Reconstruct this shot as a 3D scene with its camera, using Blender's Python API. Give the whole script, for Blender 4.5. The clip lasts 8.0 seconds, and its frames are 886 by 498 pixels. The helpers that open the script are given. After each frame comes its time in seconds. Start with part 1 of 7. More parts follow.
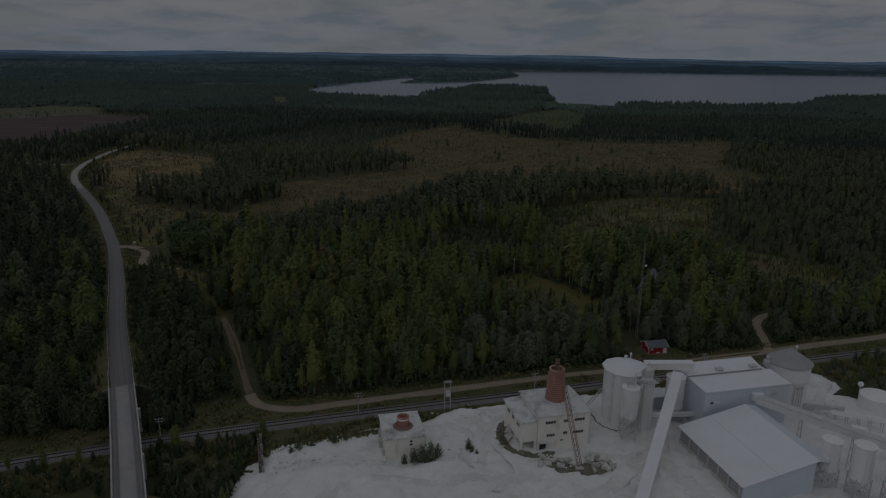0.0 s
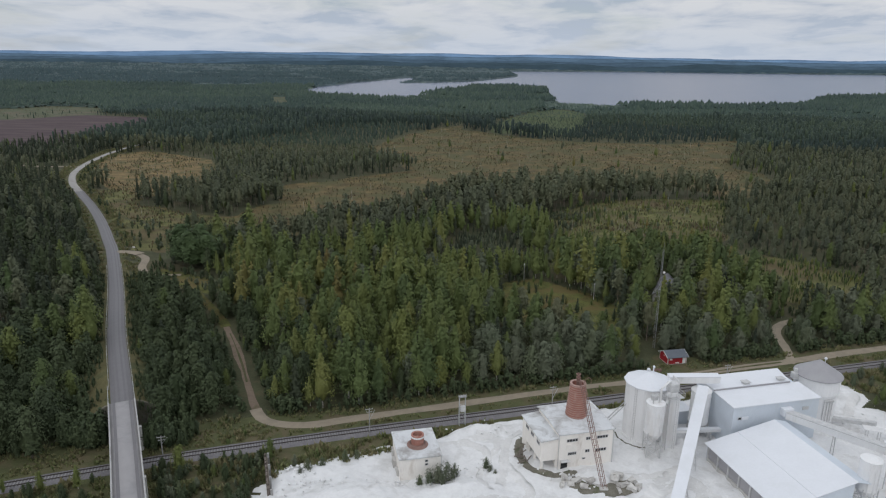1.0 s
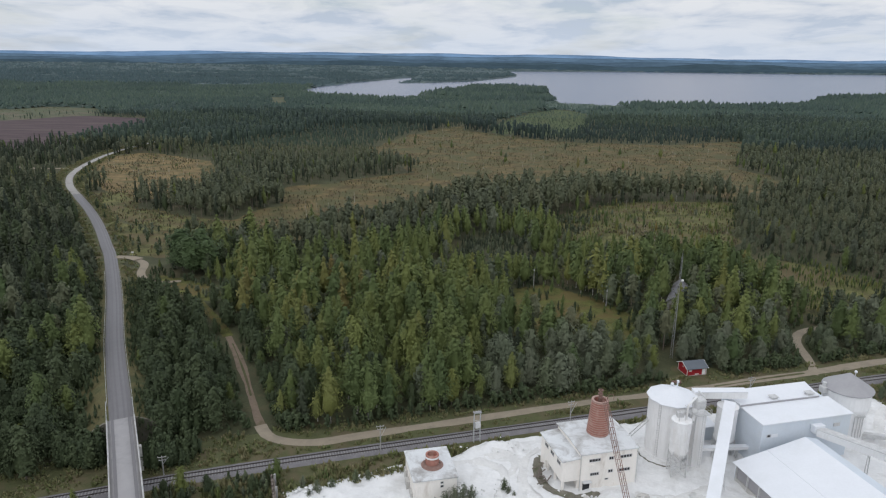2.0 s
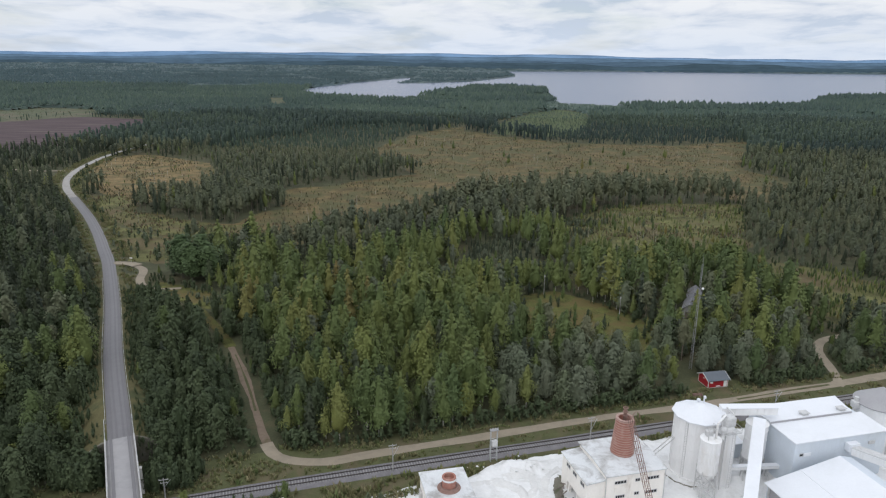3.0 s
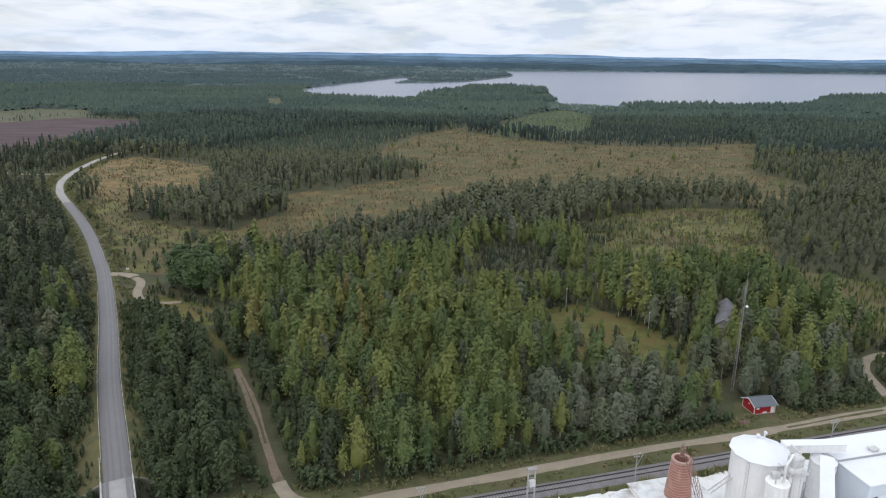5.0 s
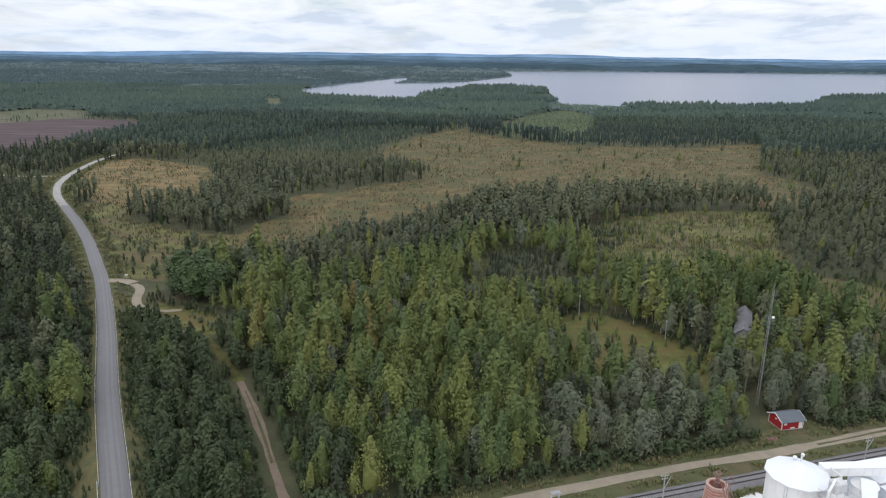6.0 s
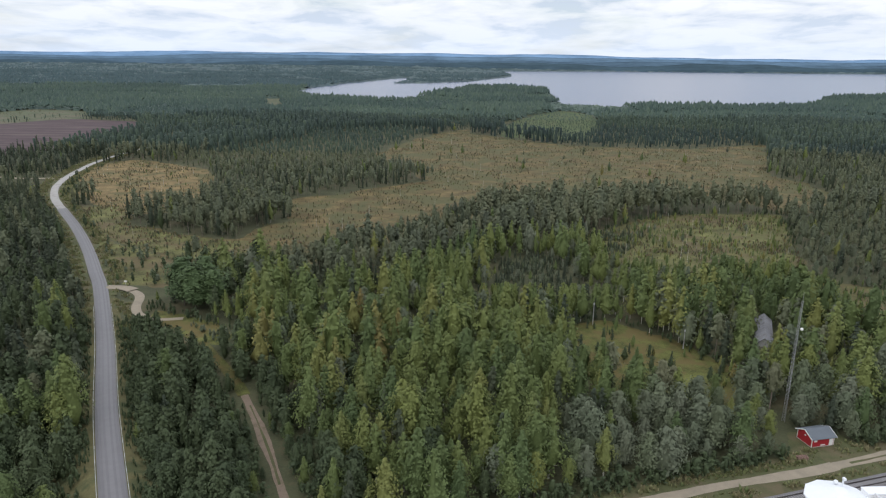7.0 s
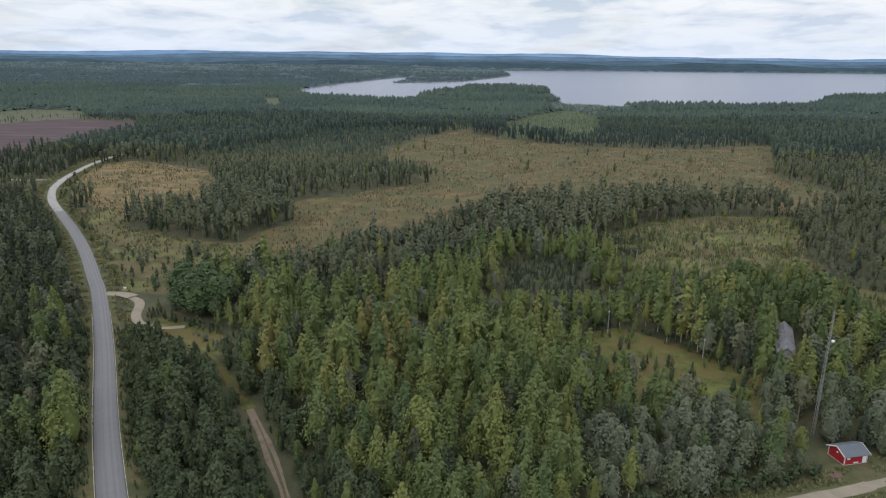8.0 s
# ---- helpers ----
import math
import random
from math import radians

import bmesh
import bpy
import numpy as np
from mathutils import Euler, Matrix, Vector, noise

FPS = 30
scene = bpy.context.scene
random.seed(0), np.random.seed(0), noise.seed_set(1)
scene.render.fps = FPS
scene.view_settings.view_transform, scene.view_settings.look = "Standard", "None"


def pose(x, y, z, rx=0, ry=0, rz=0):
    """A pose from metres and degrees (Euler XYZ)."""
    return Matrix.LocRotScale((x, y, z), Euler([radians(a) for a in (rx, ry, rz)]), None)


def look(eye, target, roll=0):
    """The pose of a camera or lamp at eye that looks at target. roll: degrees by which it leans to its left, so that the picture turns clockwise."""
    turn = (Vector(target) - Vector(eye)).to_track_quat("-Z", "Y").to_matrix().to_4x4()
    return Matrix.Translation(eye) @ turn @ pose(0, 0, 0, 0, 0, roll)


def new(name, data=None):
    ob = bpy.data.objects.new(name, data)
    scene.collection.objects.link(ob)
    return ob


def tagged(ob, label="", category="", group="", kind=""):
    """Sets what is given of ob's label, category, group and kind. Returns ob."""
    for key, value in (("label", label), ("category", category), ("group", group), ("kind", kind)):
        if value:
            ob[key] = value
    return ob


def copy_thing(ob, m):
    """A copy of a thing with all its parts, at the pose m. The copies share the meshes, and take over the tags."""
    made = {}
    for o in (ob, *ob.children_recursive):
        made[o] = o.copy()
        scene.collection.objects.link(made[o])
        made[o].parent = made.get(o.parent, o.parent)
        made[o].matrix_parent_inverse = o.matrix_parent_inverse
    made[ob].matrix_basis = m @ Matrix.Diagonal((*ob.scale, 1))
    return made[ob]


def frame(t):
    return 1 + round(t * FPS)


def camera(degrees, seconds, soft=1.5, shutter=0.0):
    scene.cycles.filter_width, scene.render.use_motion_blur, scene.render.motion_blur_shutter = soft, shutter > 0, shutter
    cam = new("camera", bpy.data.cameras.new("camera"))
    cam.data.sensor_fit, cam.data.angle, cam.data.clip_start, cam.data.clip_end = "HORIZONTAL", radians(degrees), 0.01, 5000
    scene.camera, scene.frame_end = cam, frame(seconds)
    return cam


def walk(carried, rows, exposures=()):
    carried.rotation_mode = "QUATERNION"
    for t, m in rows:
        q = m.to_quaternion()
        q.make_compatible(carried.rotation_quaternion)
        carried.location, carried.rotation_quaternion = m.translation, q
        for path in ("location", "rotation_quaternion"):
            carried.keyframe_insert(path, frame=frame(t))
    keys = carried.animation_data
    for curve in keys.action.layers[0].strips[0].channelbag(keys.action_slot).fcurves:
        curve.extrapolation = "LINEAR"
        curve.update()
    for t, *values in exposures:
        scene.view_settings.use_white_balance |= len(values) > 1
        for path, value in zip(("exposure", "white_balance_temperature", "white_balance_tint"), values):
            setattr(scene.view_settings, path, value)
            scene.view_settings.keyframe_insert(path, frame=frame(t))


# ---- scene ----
cam = camera(66.0, 8.0, 1.2)
PATH = [
    (0, (4.595, -7.613, 85.462), (4.576, -5.688, 84.919), 0.8),
    (0.5, (2.726, -3.981, 85.473), (2.709, -2.056, 84.929), 0.8),
    (1, (0.778, -0.2, 85.528), (0.763, 1.725, 84.984), 0.7),
    (1.5, (-1.05, 3.476, 85.537), (-1.062, 5.401, 84.993), 0.7),
    (3, (-6.554, 14.69, 85.605), (-6.558, 16.615, 85.061), 0.6),
    (3.5, (-8.317, 18.31, 85.57), (-8.317, 20.234, 85.026), 0.6),
    (4, (-10.124, 21.992, 85.533), (-10.122, 23.917, 84.989), 0.6),
    (4.5, (-11.875, 25.637, 85.485), (-11.87, 27.561, 84.941), 0.6),
    (6, (-17.314, 37.075, 85.475), (-17.302, 38.999, 84.931), 0.6),
    (6.5, (-19.056, 40.778, 85.496), (-19.041, 42.702, 84.952), 0.6),
    (7, (-20.941, 44.57, 85.531), (-20.925, 46.494, 84.987), 0.6),
    (7.5, (-22.795, 48.263, 85.579), (-22.776, 50.187, 85.034), 0.6),
    (8, (-24.734, 51.961, 85.622), (-24.713, 53.885, 85.076), 0.6),
]
walk(cam, [(t, look(eye, target, roll)) for t, eye, target, roll in PATH],
     [(0.0, -2.6), (0.2, -2.07), (0.4, -1.6), (0.6, -1.15), (0.8, -0.68), (1.0, -0.33), (1.2, -0.18), (2.0, -0.10), (3.0, 0.06), (3.5, 0.09), (6.0, 0.28), (7.0, 0.28), (8.0, 0.17)])


# ---- world, sun and exposure ----
def node(nt, kind, **values):
    n = nt.nodes.new(kind)
    for k, v in values.items():
        n.inputs[k].default_value = v
    return n


def build_world():
    w = bpy.data.worlds.new("overcast_sky")
    scene.world = w
    w.use_nodes = True
    nt = w.node_tree
    nt.nodes.clear()
    out = nt.nodes.new("ShaderNodeOutputWorld")
    sky = nt.nodes.new("ShaderNodeTexSky")
    sky.sky_type, sky.sun_disc = "NISHITA", False
    sky.sun_elevation, sky.sun_rotation = radians(SUN_ELEV), radians(SUN_ROT)
    clear = node(nt, "ShaderNodeBackground", Strength=0.10)
    nt.links.new(sky.outputs[0], clear.inputs["Color"])
    # a cloud layer seen from below: the direction is projected on a level plane
    co = nt.nodes.new("ShaderNodeTexCoord")
    sep = nt.nodes.new("ShaderNodeSeparateXYZ")
    nt.links.new(co.outputs["Generated"], sep.inputs[0])
    lift = nt.nodes.new("ShaderNodeMath")
    lift.operation = "MAXIMUM"
    lift.inputs[1].default_value = 0.0
    nt.links.new(sep.outputs["Z"], lift.inputs[0])
    add = nt.nodes.new("ShaderNodeMath")
    add.inputs[1].default_value = 0.14
    nt.links.new(lift.outputs[0], add.inputs[0])
    flat = []
    for axis in "XY":
        d = nt.nodes.new("ShaderNodeMath")
        d.operation = "DIVIDE"
        nt.links.new(sep.outputs[axis], d.inputs[0])
        nt.links.new(add.outputs[0], d.inputs[1])
        flat.append(d)
    com = nt.nodes.new("ShaderNodeCombineXYZ")
    for i, stretch in ((0, 1.0), (1, 0.8)):
        wide = nt.nodes.new("ShaderNodeMath")
        wide.operation = "MULTIPLY"
        wide.inputs[1].default_value = stretch
        nt.links.new(flat[i].outputs[0], wide.inputs[0])
        nt.links.new(wide.outputs[0], com.inputs[i])
    big = node(nt, "ShaderNodeTexNoise", Scale=1.7, Detail=10.0, Roughness=0.58, Distortion=0.3)
    nt.links.new(com.outputs[0], big.inputs["Vector"])
    shade = nt.nodes.new("ShaderNodeValToRGB")
    e = shade.color_ramp.elements
    e[0].position, e[0].color = 0.39, (0.54, 0.62, 0.74, 1)
    e[1].position, e[1].color = 0.575, (0.925, 0.94, 0.965, 1)
    m = e.new(0.465)
    m.color = (0.76, 0.80, 0.87, 1)
    nt.links.new(big.outputs["Fac"], shade.inputs[0])
    cloud = node(nt, "ShaderNodeBackground", Strength=1.0)
    zenith = nt.nodes.new("ShaderNodeMapRange")  # an overcast sky is brighter overhead
    for i, v in ((1, 0.05), (2, 0.9), (3, 0.90), (4, 1.5)):
        zenith.inputs[i].default_value = v
    nt.links.new(sep.outputs["Z"], zenith.inputs[0])
    nt.links.new(zenith.outputs[0], cloud.inputs["Strength"])
    low = nt.nodes.new("ShaderNodeMapRange")  # clear pale blue air low over the hills
    for i, v in ((1, 0.0), (2, 0.09), (3, 0.25), (4, 1.0)):
        low.inputs[i].default_value = v
    nt.links.new(sep.outputs["Z"], low.inputs[0])
    tint = nt.nodes.new("ShaderNodeMix")
    tint.data_type = "RGBA"
    tint.inputs["A"].default_value = (0.71, 0.81, 0.97, 1)
    nt.links.new(low.outputs[0], tint.inputs["Factor"])
    nt.links.new(shade.outputs[0], tint.inputs["B"])
    nt.links.new(tint.outputs["Result"], cloud.inputs["Color"])
    gaps = node(nt, "ShaderNodeTexNoise", Scale=0.6, Detail=5.0, Roughness=0.55)
    nt.links.new(com.outputs[0], gaps.inputs["Vector"])
    cover = nt.nodes.new("ShaderNodeMapRange")
    for i, v in ((1, 0.30), (2, 0.50), (3, 0.55), (4, 1.0)):
        cover.inputs[i].default_value = v
    nt.links.new(gaps.outputs["Fac"], cover.inputs[0])
    mix = nt.nodes.new("ShaderNodeMixShader")
    nt.links.new(cover.outputs[0], mix.inputs[0])
    nt.links.new(clear.outputs[0], mix.inputs[1])
    nt.links.new(cloud.outputs[0], mix.inputs[2])
    nt.links.new(mix.outputs[0], out.inputs[0])


SUN_ELEV, SUN_ROT = 42, 215
build_world()
sun = new("sun", bpy.data.lights.new("sun", "SUN"))
sun.data.energy, sun.data.angle, sun.data.color = 0.5, radians(20), (1.0, 0.97, 0.93)
sun.matrix_world = look((0, 0, 0), (-math.sin(radians(SUN_ROT)), -math.cos(radians(SUN_ROT)), -math.tan(radians(SUN_ELEV))))
sun.location = (0, 0, 300)


# ---- materials ----
def material(name, base, rough=0.8, metal=0.0, spread=0.25, scale=1.0, fine=14.0, bump=0.3, spec=0.3, stain=None, stain_at=(0.52, 0.66), stretch=None, ends=(0.28, 0.72)):
    """A surface with grain and larger stains, in metres of the world."""
    m = bpy.data.materials.new(name)
    m.use_nodes = True
    nt = m.node_tree
    b = nt.nodes["Principled BSDF"]
    b.inputs["Roughness"].default_value, b.inputs["Metallic"].default_value = rough, metal
    b.inputs["Specular IOR Level"].default_value = spec
    geo = nt.nodes.new("ShaderNodeNewGeometry")
    src = geo.outputs["Position"]
    if stretch:
        mp = nt.nodes.new("ShaderNodeMapping")
        mp.inputs["Scale"].default_value = stretch
        nt.links.new(src, mp.inputs["Vector"])
        src = mp.outputs[0]
    n1 = node(nt, "ShaderNodeTexNoise", Scale=scale, Detail=5.0, Roughness=0.6)
    n2 = node(nt, "ShaderNodeTexNoise", Scale=fine, Detail=3.0, Roughness=0.6)
    for n in (n1, n2):
        nt.links.new(src, n.inputs["Vector"])
    ramp = nt.nodes.new("ShaderNodeValToRGB")
    e = ramp.color_ramp.elements
    e[0].position, e[0].color = ends[0], (*[c * (1 - spread) for c in base], 1)
    e[1].position, e[1].color = ends[1], (*[min(1, c * (1 + spread)) for c in base], 1)
    half = nt.nodes.new("ShaderNodeMix")
    half.inputs["Factor"].default_value = 0.4
    nt.links.new(n1.outputs["Fac"], half.inputs["A"])
    nt.links.new(n2.outputs["Fac"], half.inputs["B"])
    nt.links.new(half.outputs["Result"], ramp.inputs[0])
    col = ramp.outputs[0]
    if stain:
        n3 = node(nt, "ShaderNodeTexNoise", Scale=scale * 0.45, Detail=6.0, Roughness=0.65, Distortion=0.4)
        nt.links.new(src, n3.inputs["Vector"])
        mr = nt.nodes.new("ShaderNodeMapRange")
        mr.inputs[1].default_value, mr.inputs[2].default_value = stain_at
        nt.links.new(n3.outputs["Fac"], mr.inputs[0])
        mx = nt.nodes.new("ShaderNodeMix")
        mx.data_type = "RGBA"
        mx.inputs["B"].default_value = (*stain, 1)
        nt.links.new(mr.outputs[0], mx.inputs["Factor"])
        nt.links.new(col, mx.inputs["A"])
        col = mx.outputs["Result"]
    nt.links.new(col, b.inputs["Base Color"])
    if bump:
        bp = node(nt, "ShaderNodeBump", Strength=bump, Distance=0.15)
        nt.links.new(n2.outputs["Fac"], bp.inputs["Height"])
        nt.links.new(bp.outputs[0], b.inputs["Normal"])
    return m


def foliage(name, colours, by_object):
    """Leaves: the tone varies from tree to tree and a little within each crown."""
    m = bpy.data.materials.new(name)
    m.use_nodes = True
    nt = m.node_tree
    b = nt.nodes["Principled BSDF"]
    b.inputs["Roughness"].default_value, b.inputs["Specular IOR Level"].default_value = 0.7, 0.25
    if by_object:
        tone = nt.nodes.new("ShaderNodeObjectInfo").outputs["Random"]
    else:
        at = nt.nodes.new("ShaderNodeAttribute")
        at.attribute_name = "tint"
        tone = at.outputs["Fac"]
    ramp = nt.nodes.new("ShaderNodeValToRGB")
    e = ramp.color_ramp.elements
    for i, c in enumerate(colours):
        p = i / (len(colours) - 1)
        s = e[0] if i == 0 else e[len(e) - 1] if i == len(colours) - 1 else e.new(p)
        s.position, s.color = p, (*c, 1)
    nt.links.new(tone, ramp.inputs[0])
    geo = nt.nodes.new("ShaderNodeNewGeometry")
    n = node(nt, "ShaderNodeTexNoise", Scale=1.8, Detail=3.0)
    nt.links.new(geo.outputs["Position"], n.inputs["Vector"])
    mr = nt.nodes.new("ShaderNodeMapRange")
    for i, v in ((1, 0.3), (2, 0.7), (3, 0.87), (4, 1.14)):
        mr.inputs[i].default_value = v
    nt.links.new(n.outputs["Fac"], mr.inputs[0])
    isl = nt.nodes.new("ShaderNodeMapRange")
    for i, v in ((1, 0.0), (2, 1.0), (3, 0.95), (4, 1.06)):
        isl.inputs[i].default_value = v
    nt.links.new(geo.outputs["Random Per Island"], isl.inputs[0])
    mul = nt.nodes.new("ShaderNodeMath")
    mul.operation = "MULTIPLY"
    nt.links.new(mr.outputs[0], mul.inputs[0])
    nt.links.new(isl.outputs[0], mul.inputs[1])
    sc = nt.nodes.new("ShaderNodeVectorMath")
    sc.operation = "SCALE"
    nt.links.new(ramp.outputs[0], sc.inputs[0])
    nt.links.new(mul.outputs[0], sc.inputs["Scale"])
    nt.links.new(sc.outputs[0], b.inputs["Base Color"])
    rough = node(nt, "ShaderNodeTexNoise", Scale=3.6, Detail=3.0, Roughness=0.65)
    nt.links.new(geo.outputs["Position"], rough.inputs["Vector"])
    bp = node(nt, "ShaderNodeBump", Strength=0.25, Distance=0.3)
    nt.links.new(rough.outputs["Fac"], bp.inputs["Height"])
    nt.links.new(bp.outputs[0], b.inputs["Normal"])
    return m


def water_material():
    m = bpy.data.materials.new("lake_water")
    m.use_nodes = True
    nt = m.node_tree
    b = nt.nodes["Principled BSDF"]
    b.inputs["Base Color"].default_value = (0.06, 0.085, 0.16, 1)
    b.inputs["Roughness"].default_value, b.inputs["IOR"].default_value = 0.24, 1.33
    geo = nt.nodes.new("ShaderNodeNewGeometry")
    mp = nt.nodes.new("ShaderNodeMapping")
    mp.inputs["Scale"].default_value = (0.05, 0.12, 1)
    nt.links.new(geo.outputs["Position"], mp.inputs["Vector"])
    n = node(nt, "ShaderNodeTexNoise", Scale=1.0, Detail=6.0, Roughness=0.6)
    nt.links.new(mp.outputs[0], n.inputs["Vector"])
    bp = node(nt, "ShaderNodeBump", Strength=0.2, Distance=1.0)
    nt.links.new(n.outputs["Fac"], bp.inputs["Height"])
    nt.links.new(bp.outputs[0], b.inputs["Normal"])
    return m


GREENS = {
    "birch": [(0.066, 0.097, 0.037), (0.098, 0.128, 0.041), (0.136, 0.159, 0.047), (0.092, 0.126, 0.044), (0.157, 0.168, 0.050)],
    "aspen": [(0.065, 0.092, 0.033), (0.092, 0.121, 0.038), (0.143, 0.161, 0.044)],
    "maple": [(0.046, 0.074, 0.030), (0.056, 0.086, 0.034), (0.064, 0.096, 0.036)],
    "willow": [(0.083, 0.103, 0.060), (0.099, 0.118, 0.075), (0.117, 0.130, 0.087), (0.094, 0.118, 0.060)],
    "alder": [(0.039, 0.055, 0.027), (0.047, 0.065, 0.030), (0.056, 0.074, 0.034), (0.045, 0.065, 0.029)],
    "spruce": [(0.035, 0.047, 0.031), (0.045, 0.057, 0.034), (0.055, 0.067, 0.036)],
    "pine": [(0.073, 0.085, 0.057), (0.089, 0.103, 0.063), (0.104, 0.118, 0.068), (0.127, 0.126, 0.072)],
}
LEAF = {k: foliage(k + "_leaves", v, True) for k, v in GREENS.items()}
LEAF_FAR = {k: foliage(k + "_leaves_massed", v, False) for k, v in GREENS.items()}
LEAF_FAR["birch"] = foliage("birch_leaves_turning", GREENS["birch"] + [(0.165, 0.130, 0.048)], False)
# bluer from stretch to stretch: distance haze painted into these leaf colours
LEAF_MIDDLE = foliage("hazed_middle_leaves", [(0.027, 0.044, 0.040), (0.041, 0.062, 0.049), (0.052, 0.076, 0.055), (0.076, 0.103, 0.059)], False)
LEAF_OUTER = foliage("hazed_outer_leaves", [(0.034, 0.056, 0.050), (0.046, 0.074, 0.060), (0.054, 0.082, 0.064), (0.078, 0.112, 0.074)], False)
LEAF_DISTANT = foliage("hazed_distant_leaves", [(0.036, 0.061, 0.068), (0.048, 0.078, 0.080), (0.044, 0.076, 0.088), (0.070, 0.104, 0.096)], False)
HERB = foliage("grass_and_herbs", [(0.140, 0.172, 0.070), (0.185, 0.200, 0.088), (0.240, 0.210, 0.120), (0.130, 0.168, 0.066)], False)
BARK = material("grey_bark", (0.16, 0.14, 0.12), 0.9, scale=3, spread=0.4)
BIRCH_BARK = material("birch_bark", (0.52, 0.50, 0.46), 0.8, scale=4, spread=0.35, stain=(0.08, 0.07, 0.06), stain_at=(0.55, 0.6))
PINE_BARK = material("pine_bark", (0.21, 0.170, 0.14), 0.9, scale=3, spread=0.4)
FLOOR = material("forest_floor", (0.062, 0.066, 0.034), 0.95, scale=0.12, fine=1.6, spread=0.45, bump=0.6, stain=(0.095, 0.082, 0.045))
HEATH = material("cleared_heath", (0.110, 0.083, 0.036), 0.95, scale=0.09, fine=0.9, spread=0.5, bump=0.9, stain=(0.080, 0.078, 0.033), stain_at=(0.44, 0.58), ends=(0.38, 0.62))
HEATHER = foliage("heather_and_brush", [(0.117, 0.079, 0.045), (0.081, 0.084, 0.035), (0.135, 0.103, 0.053), (0.059, 0.072, 0.034), (0.095, 0.069, 0.042)], False)
GLADE_GRASS = material("rough_glade_grass", (0.101, 0.101, 0.037), 0.95, scale=0.10, fine=1.2, spread=0.65, bump=0.8, stain=(0.109, 0.085, 0.044), stain_at=(0.48, 0.62), ends=(0.36, 0.64))
STRAW = material("dry_clearing_grass", (0.166, 0.120, 0.054), 0.95, scale=0.12, fine=1.2, spread=0.5, bump=0.6, stain=(0.094, 0.086, 0.037), stain_at=(0.48, 0.60), ends=(0.36, 0.64))
MEADOW = material("meadow_grass", (0.094, 0.100, 0.029), 0.95, scale=0.2, fine=2.2, spread=0.55, bump=0.6, stain=(0.116, 0.092, 0.035), stain_at=(0.46, 0.58), ends=(0.36, 0.64))
VERGE = material("railway_verge", (0.076, 0.082, 0.036), 0.95, scale=0.25, fine=2.6, spread=0.45, bump=0.6, stain=(0.108, 0.090, 0.052), stain_at=(0.47, 0.62))
YOUNG_STAND = material("grass_among_young_spruces", (0.066, 0.088, 0.036), 0.95, scale=0.08, fine=0.6, spread=0.4, bump=0.5, stain=(0.088, 0.090, 0.040))
PEAT_GRASS = material("peat_edge_grass", (0.079, 0.090, 0.050), 0.95, scale=0.06, fine=0.4, spread=0.4, bump=0.5, stain=(0.112, 0.101, 0.068), stain_at=(0.5, 0.6), ends=(0.36, 0.64))
PLOUGH = material("ploughed_peat", (0.066, 0.044, 0.049), 0.95, scale=0.22, fine=0.5, spread=0.4, bump=0.5, stain=(0.100, 0.075, 0.070), stain_at=(0.50, 0.60), stretch=(0.10, 1.0, 1.0), ends=(0.38, 0.62))
ASPHALT = material("worn_asphalt", (0.140, 0.133, 0.140), 0.5, scale=0.5, fine=18, spread=0.14, bump=0.1, spec=0.5, stain=(0.138, 0.133, 0.138))
PALE_ROAD = material("pale_far_road", (0.33, 0.315, 0.30), 0.8, scale=0.4, fine=9, spread=0.14, bump=0.2, stain=(0.26, 0.245, 0.23))
DECK = material("bridge_surface", (0.31, 0.30, 0.305), 0.85, scale=0.4, fine=16, spread=0.10, bump=0.12, stain=(0.27, 0.265, 0.27))
TRACKMARK = material("wheel_path_asphalt", (0.115, 0.109, 0.116), 0.5, scale=0.5, fine=18, spread=0.15, bump=0.1, spec=0.5)
GRAVEL = material("gravel_road", (0.265, 0.225, 0.172), 0.92, scale=0.4, fine=9, spread=0.18, bump=0.3, stain=(0.22, 0.19, 0.145))
EARTH_TRACK = material("brown_earth_track", (0.184, 0.140, 0.106), 0.95, scale=0.5, fine=6, spread=0.25, bump=0.4, stain=(0.124, 0.103, 0.062), stain_at=(0.52, 0.64))
SLEEPER = material("concrete_sleepers", (0.27, 0.26, 0.26), 0.9, scale=1.0, spread=0.2)
BANK = material("ochre_bank_grass", (0.100, 0.090, 0.040), 0.95, scale=0.3, fine=2.6, spread=0.45, bump=0.6, stain=(0.062, 0.070, 0.030), stain_at=(0.5, 0.62))
SOIL = material("dark_trodden_soil", (0.17, 0.16, 0.13), 0.95, scale=0.6, fine=3, spread=0.4, bump=0.5, stain=(0.10, 0.11, 0.06))
BALLAST = material("rail_ballast", (0.172, 0.164, 0.172), 0.95, scale=0.6, fine=10, spread=0.3, bump=0.5)
STEEL = material("rail_steel", (0.06, 0.052, 0.05), 0.5, 0.5, scale=3, spread=0.2)
TIMBER = material("weathered_timber", (0.17, 0.145, 0.125), 0.9, scale=2, spread=0.4)
CONCRETE = material("pale_concrete", (0.50, 0.49, 0.47), 0.85, scale=0.6, fine=8, spread=0.15, bump=0.2, stain=(0.38, 0.36, 0.34))
LIME = material("white_lime", (0.720, 0.720, 0.720), 0.95, scale=0.42, fine=1.6, spread=0.10, bump=0.9, stain=(0.586, 0.581, 0.570), stain_at=(0.52, 0.68))
LIME_TRACK = material("driven_lime", (0.640, 0.635, 0.625), 0.95, scale=0.2, fine=2.0, spread=0.15, bump=0.4, stain=(0.780, 0.775, 0.766))
